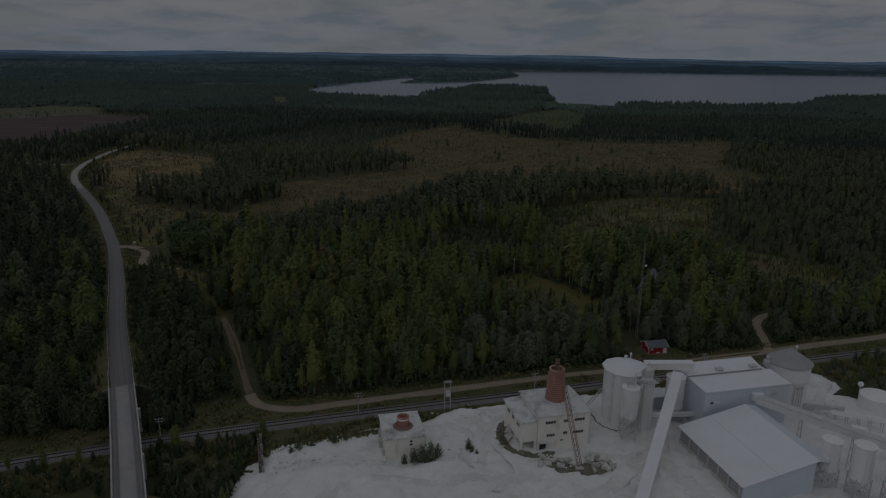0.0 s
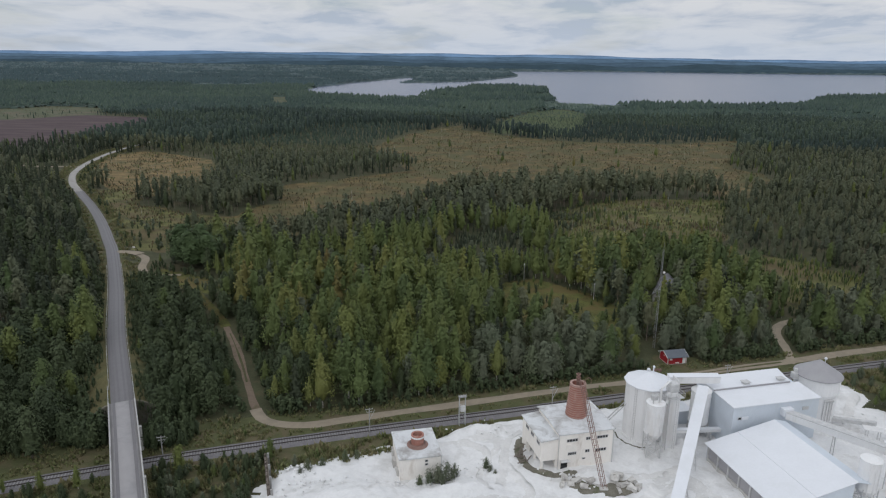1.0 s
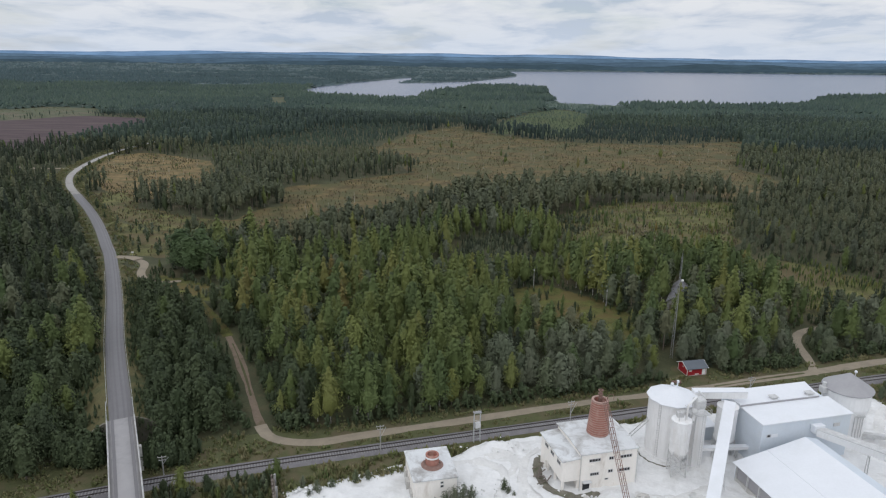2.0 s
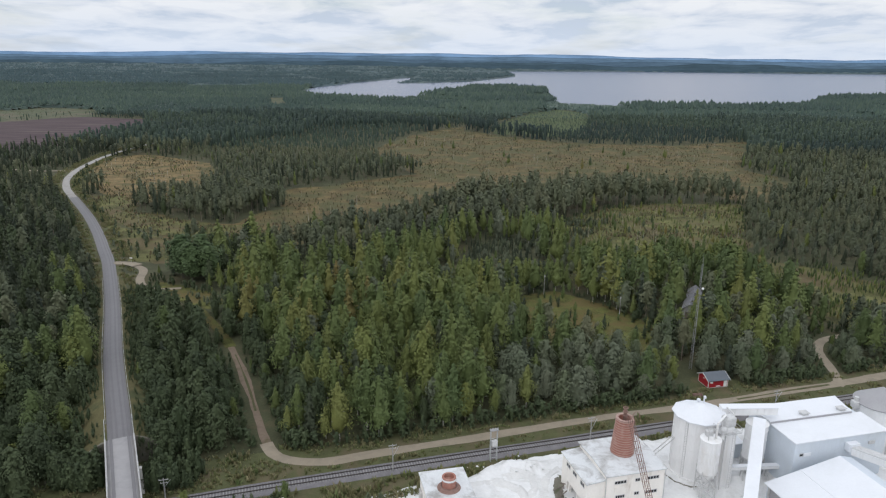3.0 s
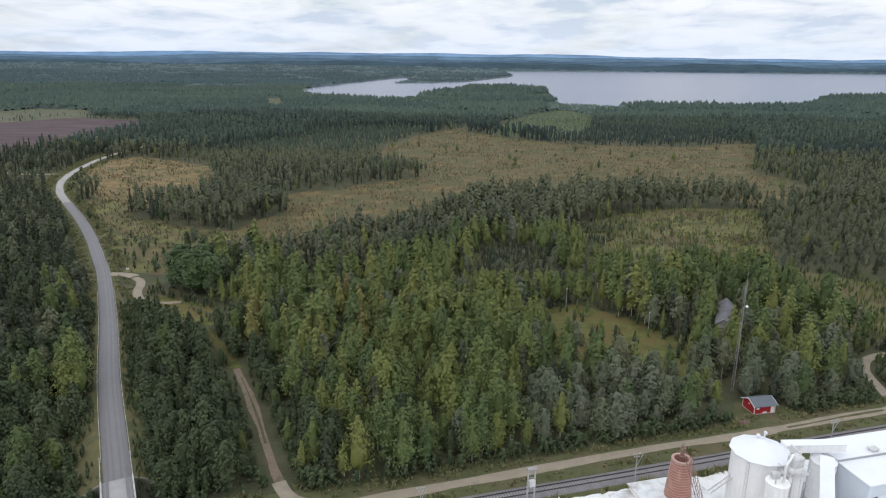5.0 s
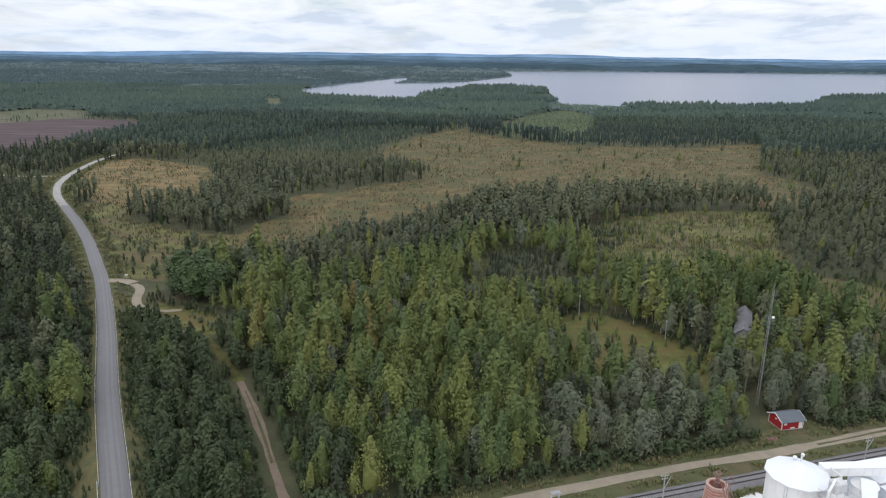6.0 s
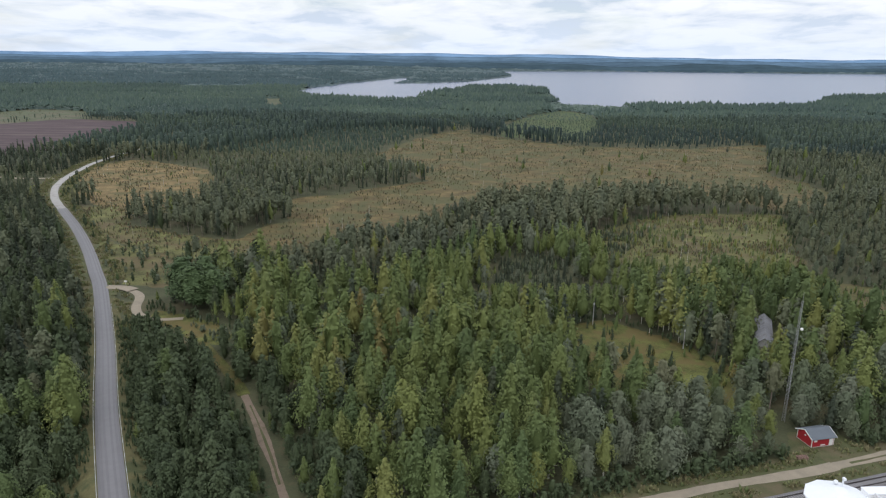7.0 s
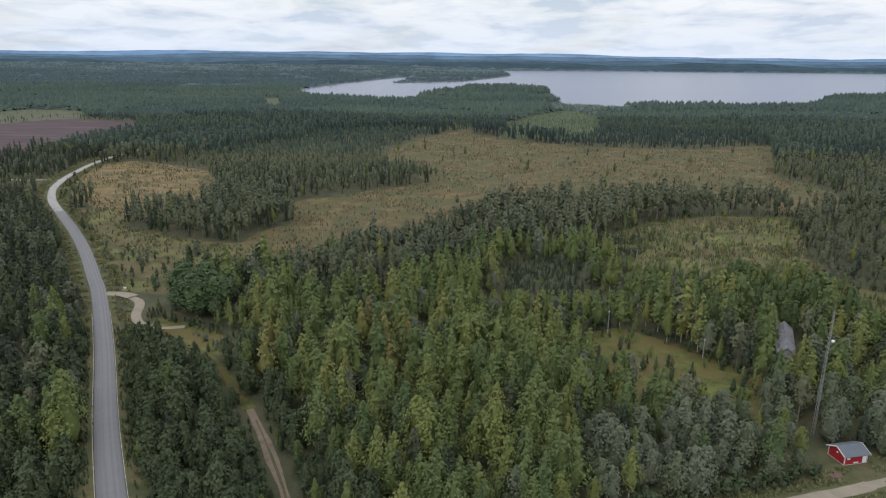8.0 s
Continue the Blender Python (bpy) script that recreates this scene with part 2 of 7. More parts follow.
PALE_ROCK = material("limestone_rock", (0.56, 0.545, 0.52), 0.9, scale=0.8, fine=5, spread=0.25, bump=0.5, stain=(0.36, 0.34, 0.32))
WHITEWASH = material("whitewashed_wall", (0.83, 0.795, 0.75), 0.9, scale=0.7, fine=6, spread=0.08, bump=0.2, stain=(0.56, 0.50, 0.44), stain_at=(0.55, 0.75), stretch=(1, 1, 0.4))
DUSTROOF = material("dusted_roof_felt", (0.628, 0.642, 0.655), 0.85, scale=0.5, fine=4, spread=0.10, bump=0.1, stain=(0.345, 0.335, 0.325), stain_at=(0.48, 0.66))
SHEET = material("pale_sheet_roof", (0.728, 0.746, 0.783), 0.6, scale=0.25, fine=2, spread=0.04, bump=0.0, stain=(0.692, 0.710, 0.737))
CLADDING = material("pale_blue_grey_cladding", (0.60, 0.65, 0.71), 0.6, scale=0.3, fine=3, spread=0.06, bump=0.0, stain=(0.56, 0.60, 0.62), stain_at=(0.5, 0.8))
SILO = material("dusted_white_steel", (0.783, 0.783, 0.787), 0.65, scale=0.35, fine=4, spread=0.06, bump=0.05, stain=(0.619, 0.601, 0.578), stain_at=(0.54, 0.72), stretch=(1, 1, 0.25))
GREYSTEEL = material("dusty_grey_steel", (0.56, 0.56, 0.56), 0.6, 0.2, scale=1, spread=0.25)
GREYROOF = material("grey_roof_and_side_shade", (0.34, 0.335, 0.35), 0.7, scale=0.4, fine=3, spread=0.1, bump=0.05, stain=(0.36, 0.36, 0.37))
BRICK = material("red_kiln_brick", (0.35, 0.165, 0.130), 0.85, scale=1.5, fine=9, spread=0.25, bump=0.3, stain=(0.43, 0.27, 0.225))
RUST = material("rusty_iron", (0.26, 0.165, 0.14), 0.8, 0.2, scale=2, spread=0.35)
BAND = material("pale_iron_band", (0.44, 0.30, 0.26), 0.7, 0.2, scale=2, spread=0.2)
GLASS = material("dark_pane_and_doorway", (0.025, 0.028, 0.032), 0.15, spread=0.2, bump=0.0, spec=0.5)
REDWOOD = material("falu_red_boards", (0.33, 0.022, 0.028), 0.85, scale=1.5, spread=0.2, bump=0.1)
TRIM = material("white_painted_trim", (0.78, 0.77, 0.75), 0.6, scale=2, spread=0.06, bump=0.0)
TINROOF = material("grey_tin_roof", (0.115, 0.13, 0.15), 0.8, 0.0, scale=0.8, spread=0.12, bump=0.0)
MASTSTEEL = material("dull_mast_steel", (0.32, 0.32, 0.33), 0.6, 0.3, scale=2, spread=0.2, bump=0.0)
GALV = material("galvanised_steel", (0.50, 0.51, 0.52), 0.5, 0.5, scale=2, spread=0.15, bump=0.0)
BARN_ROOF = material("patched_grey_roof", (0.22, 0.22, 0.24), 0.7, scale=0.35, fine=2, spread=0.4, stain=(0.12, 0.11, 0.105), stain_at=(0.5, 0.62))
GREYWOOD = material("bleached_grey_boards", (0.34, 0.335, 0.33), 0.9, scale=1, spread=0.3)
# each ridge paler and bluer: aerial haze put into the base colour
RIDGES = [material("hazed_ridge_" + n, c, 1.0, scale=0.012, fine=0.05, spread=0.35, bump=0.0, spec=0.0, stain=tuple(1.25 * v for v in c), stretch=(0.5, 1, 4)) for n, c in
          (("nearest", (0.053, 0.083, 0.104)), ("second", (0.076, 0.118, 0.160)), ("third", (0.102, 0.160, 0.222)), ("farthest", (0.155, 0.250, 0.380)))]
WATER = water_material()


# ---- mesh helpers ----
def part(name, bm, mat, parent=None, label=""):
    me = bpy.data.meshes.new(name)
    bm.to_mesh(me)
    bm.free()
    me.materials.append(mat)
    ob = new(name, me)
    if parent:
        ob.parent = parent
    return tagged(ob, label)


def thing(name, label, category, at=(0, 0, 0), turn=0.0, group="", kind=""):
    ob = new(name)
    ob.empty_display_size = 0.5
    ob.matrix_world = pose(*at, 0, 0, turn)
    return tagged(ob, label, category, group, kind)


def raw(name, verts, faces, mat, parent=None, label="", tint=None):
    """A mesh from arrays; faces is an (n, 3) or (n, 4) array."""
    faces = np.asarray(faces, np.int32)
    verts = np.asarray(verts, np.float32)
    k = faces.shape[1]
    me = bpy.data.meshes.new(name)
    me.vertices.add(len(verts))
    me.vertices.foreach_set("co", verts.ravel())
    me.loops.add(faces.size)
    me.loops.foreach_set("vertex_index", faces.ravel())
    me.polygons.add(len(faces))
    me.polygons.foreach_set("loop_start", np.arange(0, faces.size, k, dtype=np.int32))
    me.update(calc_edges=True)
    if tint is not None:
        me.attributes.new("tint", "FLOAT", "FACE").data.foreach_set("value", np.asarray(tint, np.float32))
    me.materials.append(mat)
    ob = new(name, me)
    if parent:
        ob.parent = parent
    return tagged(ob, label)


def box(bm, x0, y0, z0, x1, y1, z1, m=None, bevel=0.0):
    mat = Matrix.Translation(((x0 + x1) / 2, (y0 + y1) / 2, (z0 + z1) / 2)) @ Matrix.Diagonal((x1 - x0, y1 - y0, z1 - z0, 1))
    r = bmesh.ops.create_cube(bm, size=1, matrix=(m @ mat) if m else mat)
    if bevel:
        edges = {e for v in r["verts"] for e in v.link_edges}
        bmesh.ops.bevel(bm, geom=list(edges), offset=bevel, segments=1, affect="EDGES")
    return r["verts"]


def rod(bm, a, b, r0, r1=None, n=8):
    a, b = Vector(a), Vector(b)
    m = Matrix.Translation((a + b) / 2) @ (b - a).to_track_quat("Z", "Y").to_matrix().to_4x4()
    return bmesh.ops.create_cone(bm, cap_ends=True, segments=n, radius1=r0, radius2=r0 if r1 is None else r1, depth=(b - a).length, matrix=m)["verts"]


def beam(bm, a, b, w, h):
    """A bar of rectangular section from a to b, its wide side level."""
    a, b = Vector(a), Vector(b)
    d = (b - a)
    side = d.cross(Vector((0, 0, 1)))
    side = side.normalized() if side.length > 1e-4 else Vector((1, 0, 0))
    up = side.cross(d).normalized()
    vs = []
    for p in (a, b):
        for s, u in ((-1, -1), (1, -1), (1, 1), (-1, 1)):
            vs.append(bm.verts.new(p + side * (s * w / 2) + up * (u * h / 2)))
    for f in ((0, 1, 2, 3), (7, 6, 5, 4), (0, 4, 5, 1), (1, 5, 6, 2), (2, 6, 7, 3), (3, 7, 4, 0)):
        bm.faces.new([vs[i] for i in f])
    bmesh.ops.recalc_face_normals(bm, faces=bm.faces[:])


def ring(bm, c, r_out, r_in, z0, z1, n=24):
    rows = []
    for r, z in ((r_out, z0), (r_out, z1), (r_in, z1), (r_in, z0)):
        rows.append([bm.verts.new((c[0] + r * math.cos(2 * math.pi * i / n), c[1] + r * math.sin(2 * math.pi * i / n), z)) for i in range(n)])
    for j in range(4):
        a, b = rows[j], rows[(j + 1) % 4]
        for i in range(n):
            bm.faces.new((a[i], a[(i + 1) % n], b[(i + 1) % n], b[i]))
    bmesh.ops.recalc_face_normals(bm, faces=bm.faces[:])


def lathe(bm, c, profile, n=32):
    """A turned body: profile is rows of radius, height."""
    rows = []
    for r, z in profile:
        if r < 1e-3:
            rows.append([bm.verts.new((c[0], c[1], z))])
        else:
            rows.append([bm.verts.new((c[0] + r * math.cos(2 * math.pi * i / n), c[1] + r * math.sin(2 * math.pi * i / n), z)) for i in range(n)])
    for a, b in zip(rows, rows[1:]):
        for i in range(n):
            p = [a[i % len(a)], a[(i + 1) % len(a)], b[(i + 1) % len(b)], b[i % len(b)]]
            q = list(dict.fromkeys(p))
            if len(q) > 2:
                bm.faces.new(q)
    bmesh.ops.recalc_face_normals(bm, faces=bm.faces[:])


def curve_points(pts, step=2.0):
    """A smooth line through the points, in even steps."""
    p = np.array(pts, float)
    ext = np.vstack([2 * p[0] - p[1], p, 2 * p[-1] - p[-2]])
    out = []
    for i in range(len(p) - 1):
        a, b, c, d = ext[i:i + 4]
        n = max(2, int(np.linalg.norm(c - b) / step))
        for t in np.arange(n) / n:
            out.append(0.5 * ((2 * b) + (c - a) * t + (2 * a - 5 * b + 4 * c - d) * t * t + (3 * b - a - 3 * c + d) * t ** 3))
    out.append(p[-1])
    return np.array(out)


def ribbon(line, offsets, rough=0.0, seed=0):
    """Verts and faces of a strip along a line; offsets: rows of (sideways, up)."""
    rng = np.random.default_rng(seed)
    d = np.gradient(line[:, :2], axis=0)
    d /= np.linalg.norm(d, axis=1)[:, None]
    nrm = np.stack([d[:, 1], -d[:, 0]], 1)
    k = len(offsets)
    v = np.zeros((len(line), k, 3))
    for j, (s, u) in enumerate(offsets):
        w = s + (np.convolve(rng.normal(0, rough, len(line) + 4), np.ones(5) / 3, "valid") if rough and j in (0, k - 1) else 0)
        v[:, j, :2] = line[:, :2] + nrm * np.reshape(w, (-1, 1) if np.ndim(w) else (1, 1))
        v[:, j, 2] = (line[:, 2] if line.shape[1] > 2 else 0) + u
    idx = np.arange(len(line) * k).reshape(len(line), k)
    f = np.stack([idx[:-1, :-1], idx[:-1, 1:], idx[1:, 1:], idx[1:, :-1]], -1).reshape(-1, 4)
    return v.reshape(-1, 3), f


def inside(x, y, poly):
    """Which points lie within an outline."""
    p = np.array(poly, float)
    hit = np.zeros(np.shape(x), bool)
    for (x0, y0), (x1, y1) in zip(p, np.roll(p, -1, 0)):
        cross = (y0 > y) != (y1 > y)
        hit ^= cross & (x < (x1 - x0) * (y - y0) / (y1 - y0 + 1e-12) + x0)
    return hit


def away(x, y, line):
    """Distance of points from a line."""
    best = np.full(np.shape(x), 1e9)
    for (x0, y0), (x1, y1) in zip(line[:, :2], line[1:, :2]):
        dx, dy = x1 - x0, y1 - y0
        t = np.clip(((x - x0) * dx + (y - y0) * dy) / (dx * dx + dy * dy + 1e-9), 0, 1)
        best = np.minimum(best, np.hypot(x - x0 - t * dx, y - y0 - t * dy))
    return best


def patch(name, outline, z, mat, label, category="ground", wobble=1.5, step=4.0, seed=1):
    """A stretch of ground that dips under its surroundings along a ragged border."""
    p = np.array(outline, float)
    lo, hi = p.min(0) - 2 * step, p.max(0) + 2 * step
    X, Y = np.meshgrid(np.arange(lo[0], hi[0], step), np.arange(lo[1], hi[1], step))
    k = 6.0 * step
    n = np.array([[noise.noise(Vector((a / k, b / k, seed))), noise.noise(Vector((a / k + 50, b / k, seed)))] for a, b in zip(X.ravel(), Y.ravel())])
    nx, ny = n[:, 0].reshape(X.shape) * 3 * wobble, n[:, 1].reshape(X.shape) * 3 * wobble
    keep = inside(X + nx, Y + ny, outline)
    border = away(X + nx, Y + ny, np.vstack([p, p[:1]]))
    Z = np.where(keep, z, z - (z + 0.25) * np.minimum(border / step, 3.0))
    i = np.arange(X.size).reshape(X.shape)
    q = np.stack([i[:-1, :-1], i[:-1, 1:], i[1:, 1:], i[1:, :-1]], -1).reshape(-1, 4)
    q = q[keep.ravel()[q].any(1)]
    used, q = np.unique(q, return_inverse=True)
    ob = raw(name, np.stack([X, Y, Z], -1).reshape(-1, 3)[used], q.reshape(-1, 4), mat)
    return tagged(ob, label, category, "", "structure")


# ---- plan ----
ROAD = curve_points([(-20, 32, 6.5), (-59.3, 111.5, 6.5), (-75.4, 143.5, 6.5), (-98.2, 188, 4.2), (-121.4, 236, 1.6), (-147.2, 287, 0.4), (-159.2, 308, 0.3), (-179.2, 342, 0.3), (-204.2, 381, 0.3),
                     (-230, 418, 0.3), (-253, 452, 0.3), (-271, 486, 0.3), (-283.5, 522, 0.3), (-292, 560, 0.3), (-298, 610, 0.3), (-294, 690, 0.3), (-262, 800, 0.3)], 3)
SIDE_TRACK = curve_points([(-146, 289), (-138, 288), (-130, 281), (-126, 269), (-121, 261), (-114, 257), (-106, 253), (-97, 243), (-86, 229), (-76, 214), (-68, 200), (-60, 183), (-53, 167), (-48, 155), (-42.5, 147),
                           (-33, 145.2), (-24, 147.8), (-14.4, 151), (4.4, 156.8), (37, 167), (57, 172), (75, 177.5), (103, 186), (125, 193), (200, 216)], 2)
RIGHT_PATH = curve_points([(101.5, 184), (104, 190), (105.8, 197), (107.3, 205), (110, 211.4), (114, 216), (118.3, 218.4), (122, 219.5)], 2)
FAR_BRANCH = curve_points([(-283, 520), (-292, 521), (-310, 519), (-335, 524)], 3)
RAIL_DIR = (0.9586, 0.2846)
RAIL = curve_points([(-320, 34), (-160, 92), (-77.4, 123.6), (-48.8, 133.6), (-0.2, 148.1), (25.1, 155.3), (118.7, 181.9), (420, 264)], 3)
LAKE = [(-372, 1847), (-330, 1560), (-250, 1440), (-121, 1370), (-30, 1560), (70, 1930), (150, 2010), (225, 1990), (258, 1850), (224, 1600), (212, 1433), (204, 1330), (300, 1262), (418, 1262), (554, 1290), (656, 1335), (760, 1470),
        (890, 1660), (1100, 1720), (1600, 1800), (4200, 2600), (4400, 4560), (2700, 4560), (2240, 4480), (2190, 4590), (1534, 4610), (1100, 4600), (1040, 4560), (349, 4260), (300, 3200), (76, 2480), (-60, 2330),
        (-166, 2260), (-120, 2500), (-105, 2840), (-180, 2830), (-250, 2500), (-323, 2161)]
CLEARING = [(-186, 372), (-170, 350), (-152, 340), (-128, 322), (-100, 308), (-84, 312), (-67, 337), (-41, 360), (-9, 402), (22, 428), (68, 434), (80, 450), (90, 484), (112, 501), (138, 499), (158, 474), (173, 448), (180, 424), (206, 436), (235, 468), (244, 528),
            (230, 560), (285, 676), (316, 752), (274, 737), (223, 712), (178, 721), (123, 726), (79, 760), (17, 835), (16, 884), (-16, 844), (-52, 759), (-78, 652), (-60, 590), (-24, 526), (-55, 501), (-84, 476), (-110, 458), (-112, 440), (-98, 399), (-109, 392), (-116, 380), (-114, 360),
            (-131, 362), (-150, 373), (-181, 390), (-205, 440), (-230, 428), (-205, 395)]
WEST_CLEARING = [(-186, 374), (-170, 352), (-152, 342), (-128, 324), (-100, 310), (-86, 316), (-98, 345), (-110, 356), (-131, 360), (-150, 371), (-181, 388), (-203, 436), (-228, 426), (-203, 397)]
DRY_CLEARING = [(-243, 464), (-215, 430), (-186, 412), (-160, 424), (-160, 470), (-198, 566), (-268, 612), (-290, 590), (-278, 530)]
GLADE = [(44, 338), (50, 362), (62, 380), (83, 404), (96, 411), (130, 424), (176, 424), (165, 398), (150, 360), (140, 330), (122, 302), (104, 296), (86, 306), (64, 322)]
GLADE_EAST = [(112, 248), (118, 236), (132, 228), (150, 236), (172, 262), (160, 290), (138, 300), (122, 280)]
GRASS_SPOT = [(18, 236), (22, 254), (36, 260), (52, 244), (64, 224), (59, 205), (42, 199), (23, 212)]
GRASS_LEFT = [(-120, 268), (-108, 263), (-94, 254), (-85, 246), (-87, 238), (-98, 243), (-117, 258)]
FIELD = [(-387, 622), (-366, 655), (-356, 725), (-357, 817), (-409, 937), (-507, 968), (-530, 940), (-557, 892), (-760, 840), (-700, 660), (-480, 540)]
FIELD_GRASS = [(-560, 896), (-533, 944), (-508, 972), (-495, 985), (-558, 1097), (-641, 1120), (-662, 1062), (-860, 960), (-770, 846)]
FAR_MEADOW = [(52, 806), (56, 870), (64, 932), (126, 1105), (185, 1190), (214, 1113), (196, 980), (160, 850), (140, 800), (100, 785)]
FAR_GAP = [(-300, 1180), (-342, 1340), (-372, 1440), (-338, 1445), (-312, 1320), (-276, 1180)]
YARD = [(-38, 108), (-37, 120), (-35, 127), (-27, 131), (-20.6, 133.2), (-13.8, 136.4), (-0.9, 140.2), (2.4, 143.4), (6, 146.4), (15, 148), (24, 151), (34, 154), (60, 160), (90, 168), (110, 171), (112, 163), (106, 158), (118, 154), (140, 150), (150, 80), (60, 40), (-30, 70)]
ROADSIDE = [(-140, 292), (-126, 290), (-112, 300), (-128, 322), (-152, 340), (-170, 350), (-186, 372), (-205, 395), (-230, 428), (-240, 462), (-262, 500), (-274, 540), (-284, 590), (-294, 560), (-283, 520), (-262, 468), (-226, 410), (-175, 334)]
BEND = [(-143, 288), (-128, 285), (-120, 262), (-104, 252), (-94, 236), (-104, 236), (-120, 248), (-133, 268)]
HUT_LAWN = [(55, 174), (60, 182), (63, 189), (72, 190), (76, 185), (80, 180), (68, 175)]

# ---- ground ----
def skyline(x):
    return 2.2 * np.sin(x / 420 + 1) + 1.6 * np.sin(x / 170 + 2) + 1.2 * np.sin(x / 77) + 2.0 * np.sin(x / 1300 + 0.5)


def rise(x, y):
    """Height of the land: level near by, climbing to the far hills."""
    left = np.clip((500 - x) / 900, 0, 1)
    far = np.clip((y - 2300) / 2500, 0, 1)
    return left * 13 * far ** 1.4


gx = np.concatenate([np.linspace(-7000, -1200, 24), np.linspace(-1100, 1500, 90), np.linspace(1600, 7000, 24)])
gy = np.concatenate([np.linspace(-3000, -100, 16), np.linspace(-60, 1600, 90), np.linspace(1650, 4990, 60)])
X, Y = np.meshgrid(gx, gy)
Z = rise(X, Y) - 0.02
Z = np.where(inside(X, Y, LAKE), -3.0, Z)
idx = np.arange(X.size).reshape(X.shape)
quads = np.stack([idx[:-1, :-1], idx[:-1, 1:], idx[1:, 1:], idx[1:, :-1]], -1).reshape(-1, 4)
tagged(raw("ground", np.stack([X, Y, Z], -1).reshape(-1, 3), quads, FLOOR), "level forest floor of moss, litter and low shrubs", "ground", "", "structure")
water = patch("water", LAKE, 0.6, WATER, "wide grey lake reflecting the overcast sky", "lake", 3.0, 28)
patch("ground", CLEARING, 0.05, HEATH, "felled clearing with brown heath and stumps", "clearing", 2.5)
patch("ground", WEST_CLEARING, 0.10, GLADE_GRASS, "rough green-yellow grass on the older felled ground", "clearing", 2.5)
patch("ground", DRY_CLEARING, 0.09, STRAW, "felled clearing with dry straw-coloured grass", "clearing", 2.0)
patch("ground", GLADE, 0.07, GLADE_GRASS, "overgrown glade with rough green-brown grass", "clearing", 2.0)
patch("ground", GLADE_EAST, 0.07, GLADE_GRASS, "overgrown glade at the edge of the pines", "clearing", 2.0)
patch("ground", ROADSIDE, 0.03, GLADE_GRASS, "rough grass and scrub beside the road", "ground", 1.0)
patch("ground", GRASS_SPOT, 0.06, MEADOW, "small mown meadow among birches", "meadow", 0.8, 3)
patch("ground", GRASS_LEFT, 0.06, MEADOW, "grassy strip beside the gravel track", "meadow", 0.8, 3)
patch("ground", HUT_LAWN, 0.05, VERGE, "worn grass round the red hut", "ground", 0.4, 2)
patch("ground", FIELD, 0.15, PLOUGH, "ploughed purple-brown peat field", "field", 2.0, 12)
patch("ground", FIELD_GRASS, 0.2, PEAT_GRASS, "rough grey-green grass along the peat field", "field", 5.0, 10)
patch("ground", FAR_MEADOW, 0.1, YOUNG_STAND, "narrow replanted meadow between far woods", "meadow", 3.0, 8)
patch("ground", FAR_GAP, 0.1, PEAT_GRASS, "small far clearing in the woods", "meadow", 3.0, 8)

# far hills: low wooded backdrop ridges, one behind another, haze painted as blue
def ridge(y0, y1, top, wave, seed, mat, label):
    xs = np.linspace(-6000, 6000, 700)
    sk = top + wave * np.array([noise.fractal(Vector((v / 900.0, seed, 0.3)), 0.9, 2.1, 5) for v in xs]) + 0.35 * skyline(xs + 500 * seed)
    foot = np.minimum(rise(xs, np.full_like(xs, y0)), 30) - 2
    sk = np.maximum(sk + (top / 85) * (3 + 17 * np.exp(-((xs + 300) / 1900) ** 2)), foot + 1)
    rows = [np.stack([xs, np.full_like(xs, y), z], -1) for y, z in ((y0, foot), (0.5 * (y0 + y1), foot + 0.72 * (sk - foot)), (y1, sk), (y1 + 25, sk * 0 - 2))]
    i = np.arange(4 * len(xs)).reshape(4, -1)
    tagged(raw("backdrop", np.concatenate(rows), np.stack([i[:-1, :-1], i[:-1, 1:], i[1:, 1:], i[1:, :-1]], -1).reshape(-1, 4), mat), label, "hills", "", "structure")


ridge(4620, 4670, 33, 20, 1, RIDGES[0], "dark wooded ridge beyond the lake, tinted with painted haze")
ridge(4700, 4760, 50, 15, 2, RIDGES[1], "wooded ridge behind the lake shore, haze painted blue-green")
ridge(4790, 4840, 67, 13, 3, RIDGES[2], "far wooded ridge, haze painted blue")
ridge(4880, 4940, 84.5, 11, 4, RIDGES[3], "farthest wooded hills, haze painted pale blue")


# ---- roads and railway ----
def strip(name, line, offsets, mat, label, category, rough=0.0, parent=None, kind="structure"):
    v, f = ribbon(line, offsets, rough)
    ob = raw(name, v, f, mat, parent)
    if parent is None:
        tagged(ob, label, category, "", kind)
    return ob


ramp_line = ROAD[(ROAD[:, 1] > 141.5) & (ROAD[:, 1] < 424)]
far_line = ROAD[ROAD[:, 1] > 419]
deck_line = ROAD[ROAD[:, 1] <= 144.5]
road = strip("road", ramp_line, [(-2.4, -0.12), (-2.2, 0), (0.15, 0.06), (2.5, 0), (2.7, -0.12)], ASPHALT, "worn grey asphalt country road", "road")
strip("road", far_line, [(-2.3, -0.14), (-2.0, 0), (0, 0.05), (2.0, 0), (2.3, -0.14)], PALE_ROAD, "paler road surface beyond the bend", "road", 0.12)
for s in (-1.5, -0.5, 0.85, 1.85):
    strip("wheel_path", ramp_line, [(s - 0.22, 0.078), (s + 0.22, 0.078)], TRACKMARK, "", "", parent=road)
bank = ramp_line[(ramp_line[:, 1] < 282)]
ends = []
